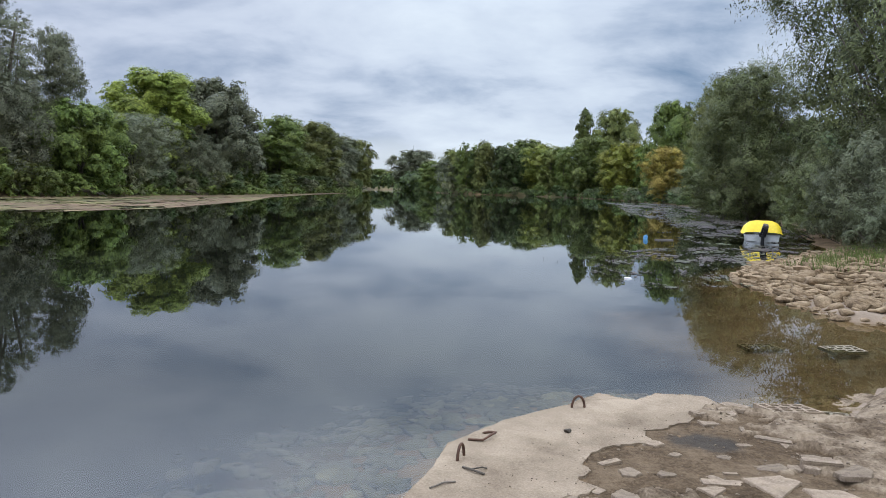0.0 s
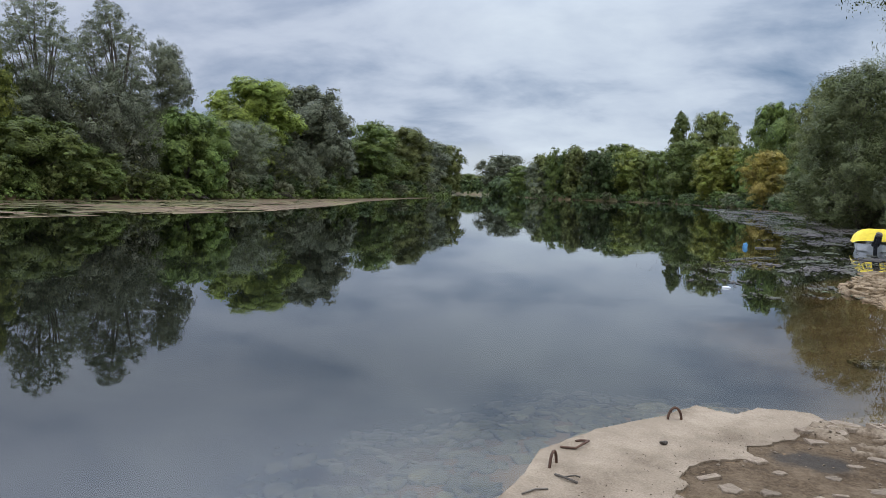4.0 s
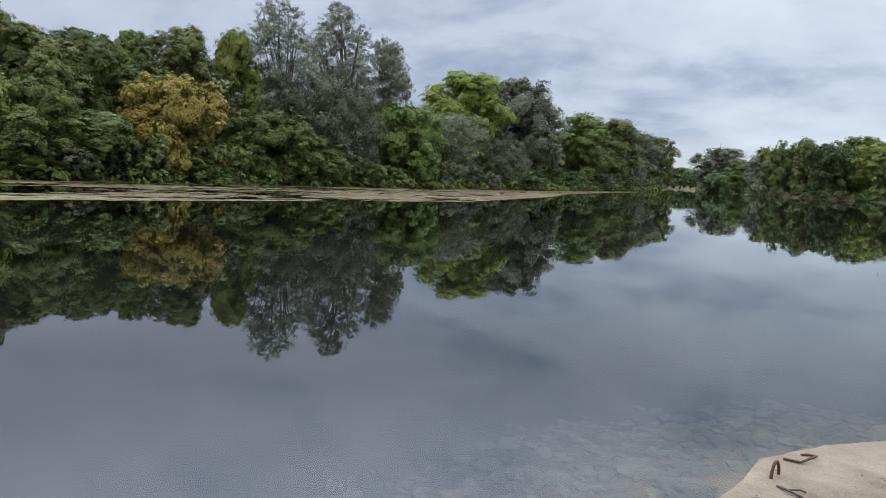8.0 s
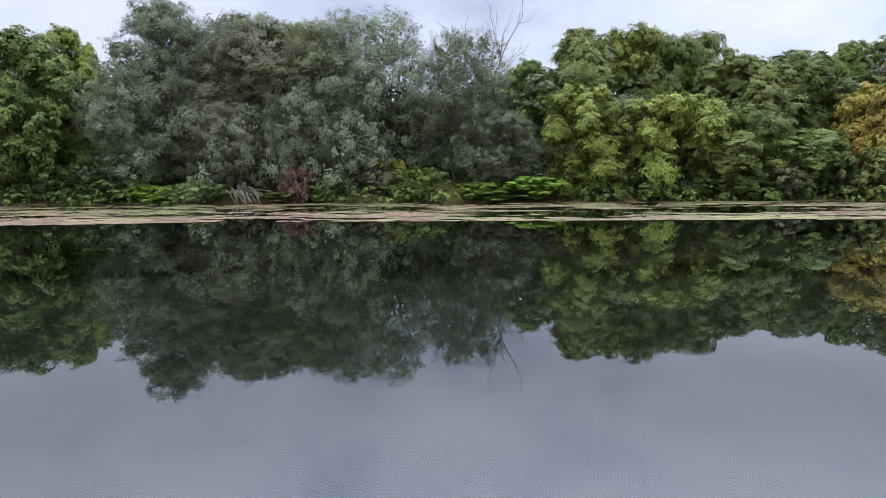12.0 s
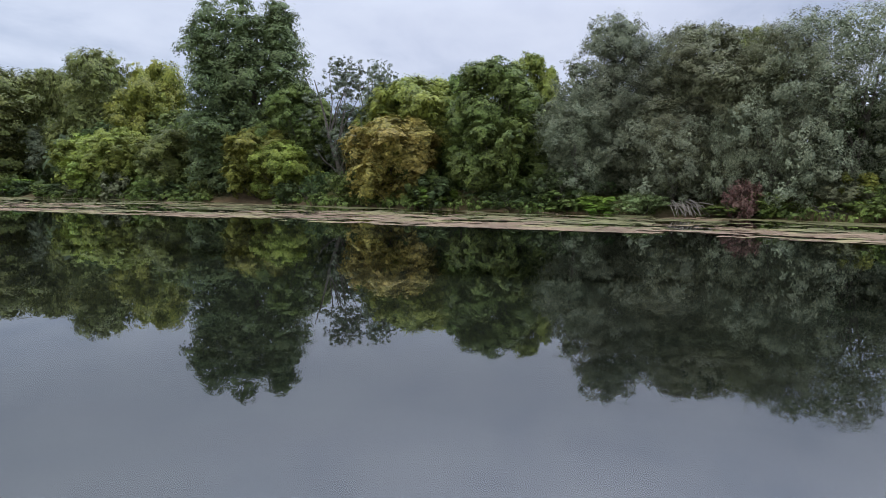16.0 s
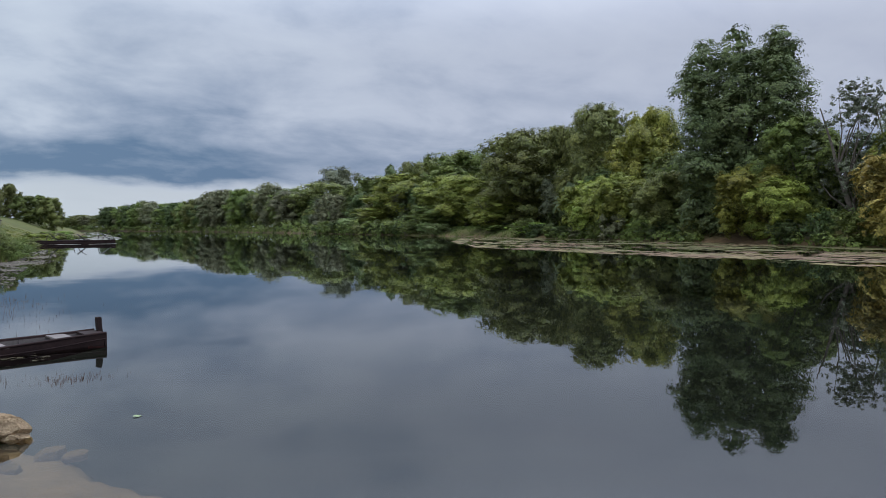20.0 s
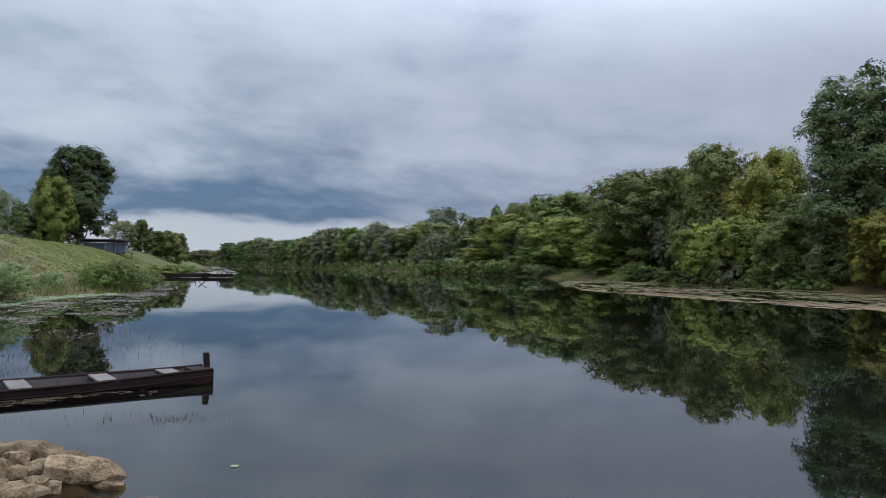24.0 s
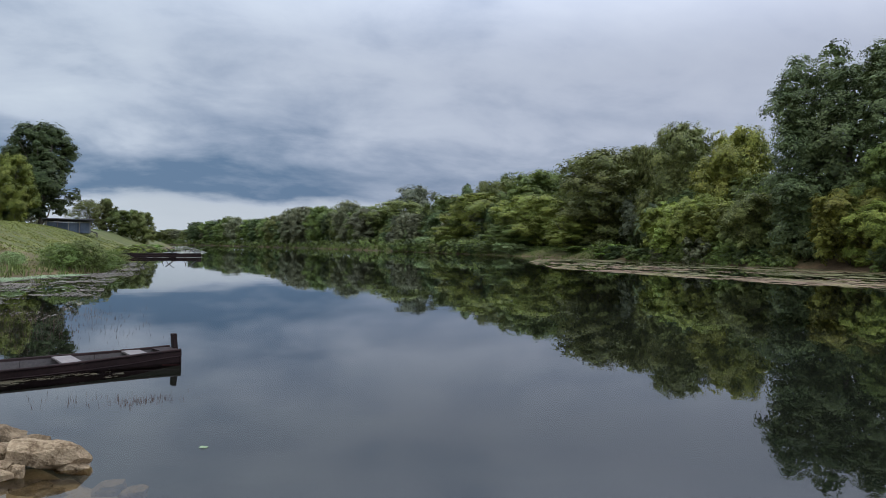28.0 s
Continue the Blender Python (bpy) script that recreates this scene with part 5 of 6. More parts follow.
def stalks(name, cx, cy, rx, ry, count, h, mat, label, seed):
    """Thin weed stalks standing out of the water."""
    rng = np.random.default_rng(seed)
    p = np.stack([cx + rng.normal(0, rx, count), cy + rng.normal(0, ry, count)], 1)
    a = rng.uniform(0, TAU, count)
    hh = h * rng.uniform(0.3, 1.0, count)
    d = np.stack([np.cos(a), np.sin(a)], 1)
    w = 0.0045
    v = np.zeros((count, 3, 3))
    v[:, 0, :2], v[:, 1, :2] = p - d * w, p + d * w
    v[:, 2, :2] = p + rng.normal(0, 0.25, (count, 2)) * hh[:, None]
    v[:, :2, 2] = -0.03
    v[:, 2, 2] = hh
    return solid(name, raw_mesh(name, v.reshape(-1, 3), np.arange(3 * count).reshape(-1, 3)), mat, label, "water weed", kind="stuff")


SCRAPS = surface("weed_scraps", (0.028, 0.022, 0.013), (0.10, 0.08, 0.045), 3, 0.9, 0.5, 0.01, 9, 0.2)
weed_mat("floating_weed", [(-0.6, -12.75), (1.0, -12.35), (3.2, -11.8)], [(-0.6, -11.9), (1.0, -11.4), (3.0, -10.7)], (0.035, 0.012), lambda v, s: 0.34 - 0.1 * ease(0.2, 1.0, v), SCRAPS, "scraps of dark weed floating beside the rowing boat", 37, 1.0, 0.006)
stalks("weed_stalks", -0.75, -10.2, 0.28, 0.16, 190, 0.055, REED, "reddish weed stalks standing in shallow water", 1)
stalks("weed_stalks", -0.1, -10.6, 0.5, 0.2, 60, 0.07, REED, "reddish weed stalks standing in shallow water", 2)
stalks("weed_stalks", 1.6, -18.0, 1.3, 1.0, 900, 0.10, REED, "reddish weed stalks standing in the bay", 3)
stalks("weed_stalks", 2.4, -15.2, 1.0, 0.5, 560, 0.09, REED, "reddish weed stalks standing in the bay", 4)
stalks("weed_stalks", 0.8, -21.5, 0.9, 1.2, 600, 0.11, REED, "reddish weed stalks standing in the bay", 5)
stalks("weed_stalks", 6.0, 17.0, 1.2, 1.6, 240, 0.10, GRASS, "green weed tips breaking the surface", 6)
stalks("weed_stalks", 5.0, 20.0, 1.0, 1.6, 160, 0.10, REED, "dark weed tips breaking the surface", 7)


def tufts(name, pts, h, spread, blades, mat, label, seed, wide=0.02, lean=0.35):
    """Grass: bent blades in clumps standing on the ground."""
    rng = np.random.default_rng(seed)
    pts = np.asarray(pts, float)
    c = np.repeat(pts, blades, axis=0) + rng.normal(0, spread, (len(pts) * blades, 2))
    z = terrain(c[:, 0], c[:, 1])
    n = len(c)
    a = rng.uniform(0, TAU, n)
    d = np.stack([np.cos(a), np.sin(a)], 1) * wide
    hh = h * rng.uniform(0.4, 1.1, n)
    v = np.zeros((n, 3, 3))
    v[:, 0, :2], v[:, 1, :2] = c - d, c + d
    v[:, 2, :2] = c + rng.normal(0, lean, (n, 2)) * hh[:, None]
    v[:, :2, 2] = (z - 0.02)[:, None]
    v[:, 2, 2] = z + hh
    return solid(name, raw_mesh(name, v.reshape(-1, 3), np.arange(3 * n).reshape(-1, 3)), mat, label, "grass", kind="stuff")


def scatter(x0, x1, y0, y1, count, low, high, seed):
    rng = np.random.default_rng(seed)
    p = np.stack([rng.uniform(x0, x1, count), rng.uniform(y0, y1, count)], 1)
    s = shore_distance(p[:, 0], p[:, 1])
    return p[(s > low) & (s < high)]


tufts("meadow_grass", scatter(-14, 30, -140, -34, 13000, 0.2, 26, 1), 0.10, 1.3, 9, MEADOW, "rough yellowing grass on the sloping meadow", 1, 0.06, 1.6)
tufts("shore_grass", scatter(-6, 12, -100, -33, 1600, 0.0, 1.6, 2), 0.7, 0.25, 10, GRASS, "tall green grass along the meadow's edge", 2, 0.03)
tufts("bank_grass", scatter(9, 20, 12, 26, 700, 0.9, 6, 3), 0.32, 0.14, 14, GRASS, "green grass under the willow bushes", 3, 0.012)
tufts("bank_grass", scatter(-66, -48, -40, 30, 1500, 0.2, 3.5, 4), 0.5, 0.3, 9, GRASS, "green grass on the opposite bank", 4, 0.04)
tufts("bank_grass", scatter(-92, -72, -150, -80, 1500, 0.2, 8, 5), 0.5, 0.4, 9, GRASS, "green grass by the river bend", 5, 0.06)

# ---- the landing: broken concrete, paving and iron loops ----


def landing_slab():
    edge = [(-1.25, 1.2), (-0.85, 2.5), (-0.13, 3.92), (0.02, 4.35), (0.12, 4.79), (0.55, 5.33), (1.09, 5.75), (1.46, 6.15), (1.60, 6.03), (1.73, 5.96), (1.97, 6.2), (2.38, 6.14), (2.43, 5.98),
            (2.2, 5.72), (2.05, 5.5), (1.9, 5.35), (1.62, 5.18), (1.55, 4.95), (1.28, 4.86), (1.08, 4.66), (1.0, 4.5), (1.02, 4.36), (0.92, 4.22), (0.98, 4.08), (0.8, 3.92), (0.72, 3.6), (0.8, 3.0), (0.6, 1.4)]
    rng = random.Random(3)
    ring = []
    for i, (x, y) in enumerate(edge):
        x1, y1 = edge[(i + 1) % len(edge)]
        for k in range(9):
            f = k / 9
            rag = 0.012 if i < 12 else 0.05
            px, py = x + (x1 - x) * f, y + (y1 - y) * f
            q = Vector((px * 6, py * 6, 0))
            ring.append((px + rag * (noise.noise(q) + 0.5 * noise.noise(q * 3.1)), py + rag * (noise.noise(q + Vector((9, 0, 0))) + 0.5 * noise.noise(q * 3.1 + Vector((9, 0, 0))))))
    bm = bmesh.new()
    cx, cy = 0.9, 4.6
    top = [bm.verts.new((x + (cx - x) * 0.008, y + (cy - y) * 0.008, 0.155 + rng.uniform(-0.004, 0.004))) for x, y in ring]
    mid = [bm.verts.new((x, y, 0.135)) for x, y in ring]
    low = [bm.verts.new((x - (cx - x) * 0.02, y - (cy - y) * 0.02, -0.30)) for x, y in ring]
    n = len(ring)
    for a, b in ((top, mid), (mid, low)):
        for i in range(n):
            j = (i + 1) % n
            bm.faces.new((a[i], b[i], b[j], a[j]))
    bmesh.ops.triangle_fill(bm, edges=[bm.edges.get((top[i], top[(i + 1) % n])) for i in range(n)], use_beauty=True)
    bmesh.ops.recalc_face_normals(bm, faces=bm.faces[:])
    return solid("landing_slab", bm, CONCRETE, "worn sandy concrete landing slab with broken edges", "slab", kind="structure")


landing_slab()


def slab_side(y):
    """Where the slab's broken inner edge runs."""
    return np.interp(y, [1.4, 3.0, 3.6, 3.92, 4.08, 4.36, 4.66, 4.86, 4.95, 5.18, 5.35, 5.5, 5.72, 5.98, 6.3],
                     [0.6, 0.8, 0.72, 0.8, 0.98, 1.02, 1.08, 1.28, 1.55, 1.62, 1.9, 2.05, 2.2, 2.43, 2.5])


def eroded(x, y):
    """How much of the old concrete still stands out of the mud, from none to two flaking layers."""
    wx, wy = x + 0.25 * (fractal(x * 2.3, y * 2.3, 81) - 0.5), y + 0.2 * (fractal(x * 2.3, y * 2.3, 85) - 0.5)
    n = fractal(wx * 1.9, wy * 3.6, 70)
    s = shore_distance(x, y)
    basin = ease(1.15, 0.6, np.hypot((x - 1.75) / 1.0, (y - 4.75) / 0.85))
    n = n + 0.16 * ease(2.0, 2.9, x) - 0.30 * basin + 0.10 * ease(0.55, 0.15, s) * ease(2.3, 2.6, x) + 0.05 * ease(4.2, 3.7, y)
    return ease(0.535, 0.555, n) + ease(0.635, 0.65, n)


def landing_height(x, y):
    x, y = np.asarray(x, float), np.asarray(y, float)
    z = terrain(x, y) + 0.008 + 0.027 * eroded(x, y) * (0.75 + 0.5 * fractal(x * 9, y * 9, 99)) + 0.018 * (fractal(x * 5, y * 5, 90) - 0.5) + 0.014 * (fractal(x * 17, y * 17, 94) - 0.5) + 0.009 * (fractal(x * 45, y * 45, 97) - 0.5)
    z = np.where(x < slab_side(y) - 0.02, np.minimum(z, 0.125), z)
    rim = ease(0.02, 0.12, shore_distance(x, y)) * ease(5.9, 5.3, x) * ease(2.2, 2.6, y)
    return z - 0.05 * (1 - rim)


def mud_material():
    m, t, b = material("trodden_mud")
    g = t.nodes.new("ShaderNodeNewGeometry")
    at = t.nodes.new("ShaderNodeAttribute")
    at.attribute_name = "cover"
    sp = t.nodes.new("ShaderNodeSeparateColor")
    t.links.new(at.outputs["Color"], sp.inputs[0])
    n1 = node(t, "ShaderNodeTexNoise", Scale=3.0, Detail=6.0, Roughness=0.65)
    n2 = node(t, "ShaderNodeTexNoise", Scale=38.0, Detail=5.0, Roughness=0.7)
    for n in (n1, n2):
        t.links.new(g.outputs["Position"], n.inputs["Vector"])
    f = math_node(t, "ADD", math_node(t, "MULTIPLY", n1.outputs[0], 0.6), math_node(t, "MULTIPLY", n2.outputs[0], 0.4))
    mud = ramp(t, f, [(0.38, (0.034, 0.021, 0.011)), (0.50, (0.085, 0.057, 0.033)), (0.62, (0.15, 0.106, 0.066))])
    stone = ramp(t, f, [(0.38, (0.085, 0.059, 0.038)), (0.50, (0.185, 0.138, 0.094)), (0.62, (0.29, 0.224, 0.156))])
    c = mix_rgb(t, math_node(t, "MULTIPLY", sp.outputs[0], ramp(t, n1.outputs[0], [(0.38, (0.3, 0.3, 0.3)), (0.52, (1, 1, 1))])), mud, stone)
    c = mix_rgb(t, sp.outputs[1], c, (0.034, 0.029, 0.024))
    t.links.new(c, b.inputs["Base Color"])
    t.links.new(math_node(t, "MULTIPLY_ADD", sp.outputs[1], -0.25, 0.93), b.inputs["Roughness"])
    b.inputs["Specular IOR Level"].default_value = 0.12
    bp = node(t, "ShaderNodeBump", Strength=1.0, Distance=0.03)
    t.links.new(f, bp.inputs["Height"])
    t.links.new(bp.outputs[0], b.inputs["Normal"])
    return m


def mud_bed():
    """Mud between the slab and the water, with flaking ledges of old concrete standing out of it."""
    xs, ys = np.arange(0.5, 6.0, 0.022), np.arange(2.2, 6.9, 0.022)
    X, Y = (q.ravel() for q in np.meshgrid(xs, ys, indexing="ij"))
    Z = landing_height(X, Y)
    nx, ny = len(xs), len(ys)
    i, j = (q.ravel() for q in np.meshgrid(np.arange(nx - 1), np.arange(ny - 1), indexing="ij"))
    a = i * ny + j
    quads = np.stack([a, a + ny, a + ny + 1, a + 1], 1)
    keep = (Z[quads] > terrain(X, Y)[quads] - 0.03).any(1)
    me = raw_mesh("mud", np.stack([X, Y, Z], 1), quads[keep])
    wet = ease(1.0, 0.4, np.hypot((X - 1.95) / 0.36, (Y - 5.0) / 0.24) + 0.9 * (fractal(X * 7, Y * 7, 60) - 0.5))
    dry = 0.75 * ease(3.0, 3.5, X) * ease(0.5, 0.7, fractal(X * 1.3, Y * 1.3, 62) + 0.25 * ease(3.2, 4.4, X))
    stone = np.maximum(np.clip(eroded(X, Y), 0, 1), dry)
    col = np.stack([stone, 0.8 * wet, np.zeros_like(X), np.ones_like(X)], 1)
    layer = me.color_attributes.new("cover", "FLOAT_COLOR", "POINT")
    layer.data.foreach_set("color", col.astype(np.float32).ravel())
    solid("mud", me, mud_material(), "brown trodden mud with flaking ledges of old concrete", "mud", kind="structure")


mud_bed()


def iron_loop(x, y, turn, name="iron_loop"):
    runs = [[(((0.055) * math.cos(math.pi * k / 10), 0, -0.03 + 0.125 * math.sin(math.pi * k / 10) ** 0.8), 0.0105) for k in range(11)]]
    ob = solid(name, tubes(name, runs, 8), RUST, "rusty ribbed iron mooring loop set in the concrete", "mooring loop", "mooring loops")
    ob.matrix_world = pose(x, y, 0.155, 0, 0, turn)


iron_loop(1.19, 5.69, 8)
iron_loop(0.21, 4.52, 65)


def bent_wire(pts, r, label, mat):
    solid("bent_wire", tubes("bent_wire", [[((x, y, 0.155 + z), r) for x, y, z in pts]], 6), mat, label, "wire")


bent_wire([(0.27, 4.86, 0.006), (0.37, 4.84, 0.01), (0.44, 4.91, 0.03), (0.47, 4.98, 0.02), (0.42, 5.01, 0.012), (0.38, 4.99, 0.008)], 0.009, "rusty bent reinforcing wire lying on the slab", RUST)
bent_wire([(0.02, 4.03, 0.006), (0.10, 4.10, 0.012), (0.17, 4.13, 0.006)], 0.006, "dry twig lying on the slab", BARK)
bent_wire([(0.22, 4.36, 0.006), (0.27, 4.29, 0.02), (0.35, 4.25, 0.008)], 0.008, "dry twig lying on the slab", BARK)
bent_wire([(0.26, 4.31, 0.012), (0.34, 4.33, 0.02), (0.37, 4.35, 0.006)], 0.005, "dry twig lying on the slab", BARK)
pebble = solid("pebble", stone_mesh("pebble", random.Random(2), 0.3, 0.6, 1), BARK, "small dark stone lying on the slab", "stone")
pebble.matrix_world = pose(1.0, 5.08, 0.17, 0, 0, 30) @ Matrix.Diagonal((0.05, 0.04, 0.04, 1))


def paving():
    """Loose and broken paving stones bedded in mud."""
    rng = random.Random(12)
    meshes = [flag_mesh("flagstone", rng, rng.choice((4, 5, 5, 6))) for _ in range(10)]
    planks = []
    for i in range(3):
        bm = bmesh.new()
        box(bm, (1.0, 0.36, 0.09), pose(0, 0, -0.045), 0.02)
        for v in bm.verts:
            v.co.x += 0.05 * noise.noise(v.co * 5 + Vector((i, 0, 0)))
            v.co.y += 0.04 * noise.noise(v.co * 4 + Vector((0, i, 3)))
        me = bpy.data.meshes.new("flagstone")
        bm.to_mesh(me)
        bm.free()
        planks.append(me)
    root = thing("broken_paving", "pale broken paving stones bedded in brown mud", "paving", kind="structure", at=(0, 0, 0))
    big = [(0.75, 4.11, 0.2, 1), (1.26, 4.36, 0.18, 0), (1.5, 4.36, 0.15, 0), (2.14, 5.38, 0.2, 0), (2.14, 5.6, 0.18, 0), (2.34, 5.59, 0.21, 0), (2.35, 5.27, 0.1, 1), (2.49, 5.07, 0.24, 1), (2.22, 4.95, 0.13, 0),
           (1.66, 4.7, 0.1, 0), (1.99, 4.7, 0.11, 0), (1.92, 4.41, 0.09, 1), (1.82, 4.27, 0.25, 1), (1.71, 4.13, 0.22, 0), (2.56, 4.53, 0.23, 1), (2.24, 4.55, 0.25, 0), (2.41, 4.54, 0.14, 0), (2.64, 4.69, 0.26, 0),
           (0.93, 4.17, 0.27, 1), (1.57, 4.9, 0.14, 0), (1.18, 4.53, 0.16, 1), (0.76, 4.05, 0.24, 1), (1.17, 4.01, 0.23, 0), (2.13, 4.23, 0.42, 0), (2.4, 4.12, 0.32, 0), (2.68, 4.38, 0.3, 0), (2.49, 5.8, 0.3, 0)]
    turns = (-28, 0, 20, -15, 10, -8, 75, -32, 5, 30, 12, 0, -4, 12, -14, 6, -25, 16, -48, 20, 30, -42, 10, 4, -12, 20, 5)
    for i, ((x, y, s, plank), a) in enumerate(zip(big, turns)):
        ob = new("flagstone", planks[i % 3] if plank else meshes[i % 10])
        if not ob.data.materials:
            ob.data.materials.append(FLAGSTONE)
        ob.parent = root
        ob.matrix_local = pose(x, y, max(0.150, float(landing_height(x, y)) + 0.012) + rng.uniform(-0.003, 0.005), rng.uniform(-2, 2), rng.uniform(-2, 2), a) @ Matrix.Diagonal((s * 1.08, s * (1.0 if plank else rng.uniform(0.6, 0.95)), 0.5, 1))
    count = 0
    while count < 120:
        x, y = rng.uniform(0.5, 6.5), rng.uniform(1.5, 6.0)
        if x < float(slab_side(y)) + 0.1 or (x < 2.3 and y > 4.4):
            continue
        s = rng.choice((0.03, 0.04, 0.05, 0.07, 0.10, 0.14)) * rng.uniform(0.8, 1.2)
        if s > 0.2 and x < 2.5 and y > 4.2:
            continue
        if float(shore_distance(x, y)) < 0.1:
            continue
        ob = new("flagstone", meshes[(count * 7 + 3) % 10])
        ob.parent = root
        ob.matrix_local = pose(x, y, float(landing_height(x, y)) + rng.uniform(0.002, 0.012), rng.uniform(-2.5, 2.5), rng.uniform(-2.5, 2.5), rng.uniform(0, 360)) @ Matrix.Diagonal((s, s * rng.uniform(0.5, 0.9), 0.8, 1))
        count += 1


paving()


MUDCLOD = surface("mud_clod", (0.04, 0.027, 0.015), (0.125, 0.088, 0.052), 8, 0.95, 0.5, 0.01)


def rubble():
    """Clods and chips trodden into the mud."""
    rng = random.Random(71)
    shapes = [stone_mesh("chip", rng, 0.4, 0.6, 0) for _ in range(4)]
    for mat, label, count, lo, hi in ((FLAGSTONE, "small pale stone chips strewn over the mud", 600, 0.006, 0.030), (MUDCLOD, "brown mud clods and leaf litter on the landing", 700, 0.006, 0.020)):
        verts, faces = [], []
        made = 0
        while made < count:
            x, y = rng.uniform(0.4, 6.0), rng.uniform(2.2, 6.2)
            if float(shore_distance(x, y)) < 0.05 or x < float(slab_side(y)) + 0.03:
                continue
            k = rng.uniform(lo, hi)
            m = pose(x, y, float(landing_height(x, y)) + k * 0.1, rng.uniform(-20, 20), 0, rng.uniform(0, 360)) @ Matrix.Diagonal((k, k * rng.uniform(0.5, 1), k * 0.6, 1))
            me = shapes[made % 4]
            base = len(verts)
            verts += [m @ v.co for v in me.vertices]
            faces += [tuple(base + q for q in p.vertices) for p in me.polygons]
            made += 1
        solid("rubble", raw_mesh("rubble", verts, faces), mat, label, "rubble", kind="stuff")
    verts, faces = [], []
    for made in range(150):
        y = rng.uniform(3.5, 5.6)
        x = float(slab_side(y)) - 0.02 - 0.9 * rng.random() ** 2
        k = rng.uniform(0.004, 0.012)
        m = pose(x, y, 0.155 + k * 0.15, rng.uniform(-20, 20), 0, rng.uniform(0, 360)) @ Matrix.Diagonal((k, k * rng.uniform(0.3, 1), k * 0.6, 1))
        base = len(verts)
        verts += [m @ v.co for v in shapes[made % 4].vertices]
        faces += [tuple(base + q for q in p.vertices) for p in shapes[made % 4].polygons]
    solid("rubble", raw_mesh("rubble", verts, faces), MUDCLOD, "crumbs of earth and dry stalks strewn over the slab", "rubble", kind="stuff")


rubble()


SUNK_PAVER = surface("sunk_paver", (0.12, 0.097, 0.064), (0.25, 0.21, 0.15), 5, 0.9, 0.5, 0.01)


def grid_paver(x, y, z, turn, tilt):
    """A concrete grass paver: a lattice of bars with open cells."""
    bm = bmesh.new()
    for i in range(4):
        box(bm, (0.60, 0.035, 0.06), pose(0, -0.18 + i * 0.12, 0), 0.006)
    for i in range(5):
        for k in range(3):
            box(bm, (0.035, 0.086, 0.058), pose(-0.28 + i * 0.14 + (0.02 if k % 2 else -0.02) * (0 < i < 4), -0.12 + k * 0.12, 0))
    ob = solid("grid_paver", bm, SUNK_PAVER if z < 0 else FLAGSTONE, "grey concrete grid paver lying in shallow water", "paver", "grid pavers")
    ob.matrix_world = pose(x, y, z, tilt, -tilt * 0.6, turn) @ Matrix.Diagonal((0.8, 0.8, 0.75, 1))


for row in ((3.10, 6.10, 0.06, 10, -4), (3.42, 6.14, -0.02, -15, 2), (5.2, 9.03, -0.018, 8, 1.6), (4.29, 9.36, -0.09, 6, 0.5), (2.45, 7.0, -0.16, 14, 1), (2.0, 7.1, -0.19, 8, 1)):
    grid_paver(*row)


def riverbed_stones():
    rng = random.Random(33)
    meshes = [stone_mesh("stone", rng, 0.3, 0.5, 1) for _ in range(6)]
    root = thing("riverbed_stones", "flat algae-covered stones lying on the river bed", "stones", kind="structure")
    made = 0
    rest = []
    while made < 900:
        x, y = rng.uniform(-3.2, 2.0), rng.uniform(2.0, 9.5)
        s = float(shore_distance(x, y))
        size = 0.07 + 0.21 * rng.random() ** 2.0
        if s > -0.12 - size * 0.6 or s < -2.9 * rng.uniform(0.25, 1):
            continue
        m = pose(x, y, float(terrain(x, y)) + size * 0.05, rng.uniform(-9, 9), rng.uniform(-9, 9), rng.uniform(0, 360)) @ Matrix.Diagonal((size, size * rng.uniform(0.55, 0.95), size * 0.5, 1))
        made += 1
        if made > 290:
            rest.append((meshes[made % 6], m))
            continue
        ob = new("stone", meshes[made % 6])
        if not ob.data.materials:
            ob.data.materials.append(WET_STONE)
        ob.parent = root
        ob.matrix_local = m
    verts, faces = [], []
    for me, m in rest:
        base = len(verts)
        verts += [m @ v.co for v in me.vertices]
        faces += [tuple(base + k for k in p.vertices) for p in me.polygons]
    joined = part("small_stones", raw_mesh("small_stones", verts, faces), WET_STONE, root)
    joined["kind"] = "stuff"


riverbed_stones()


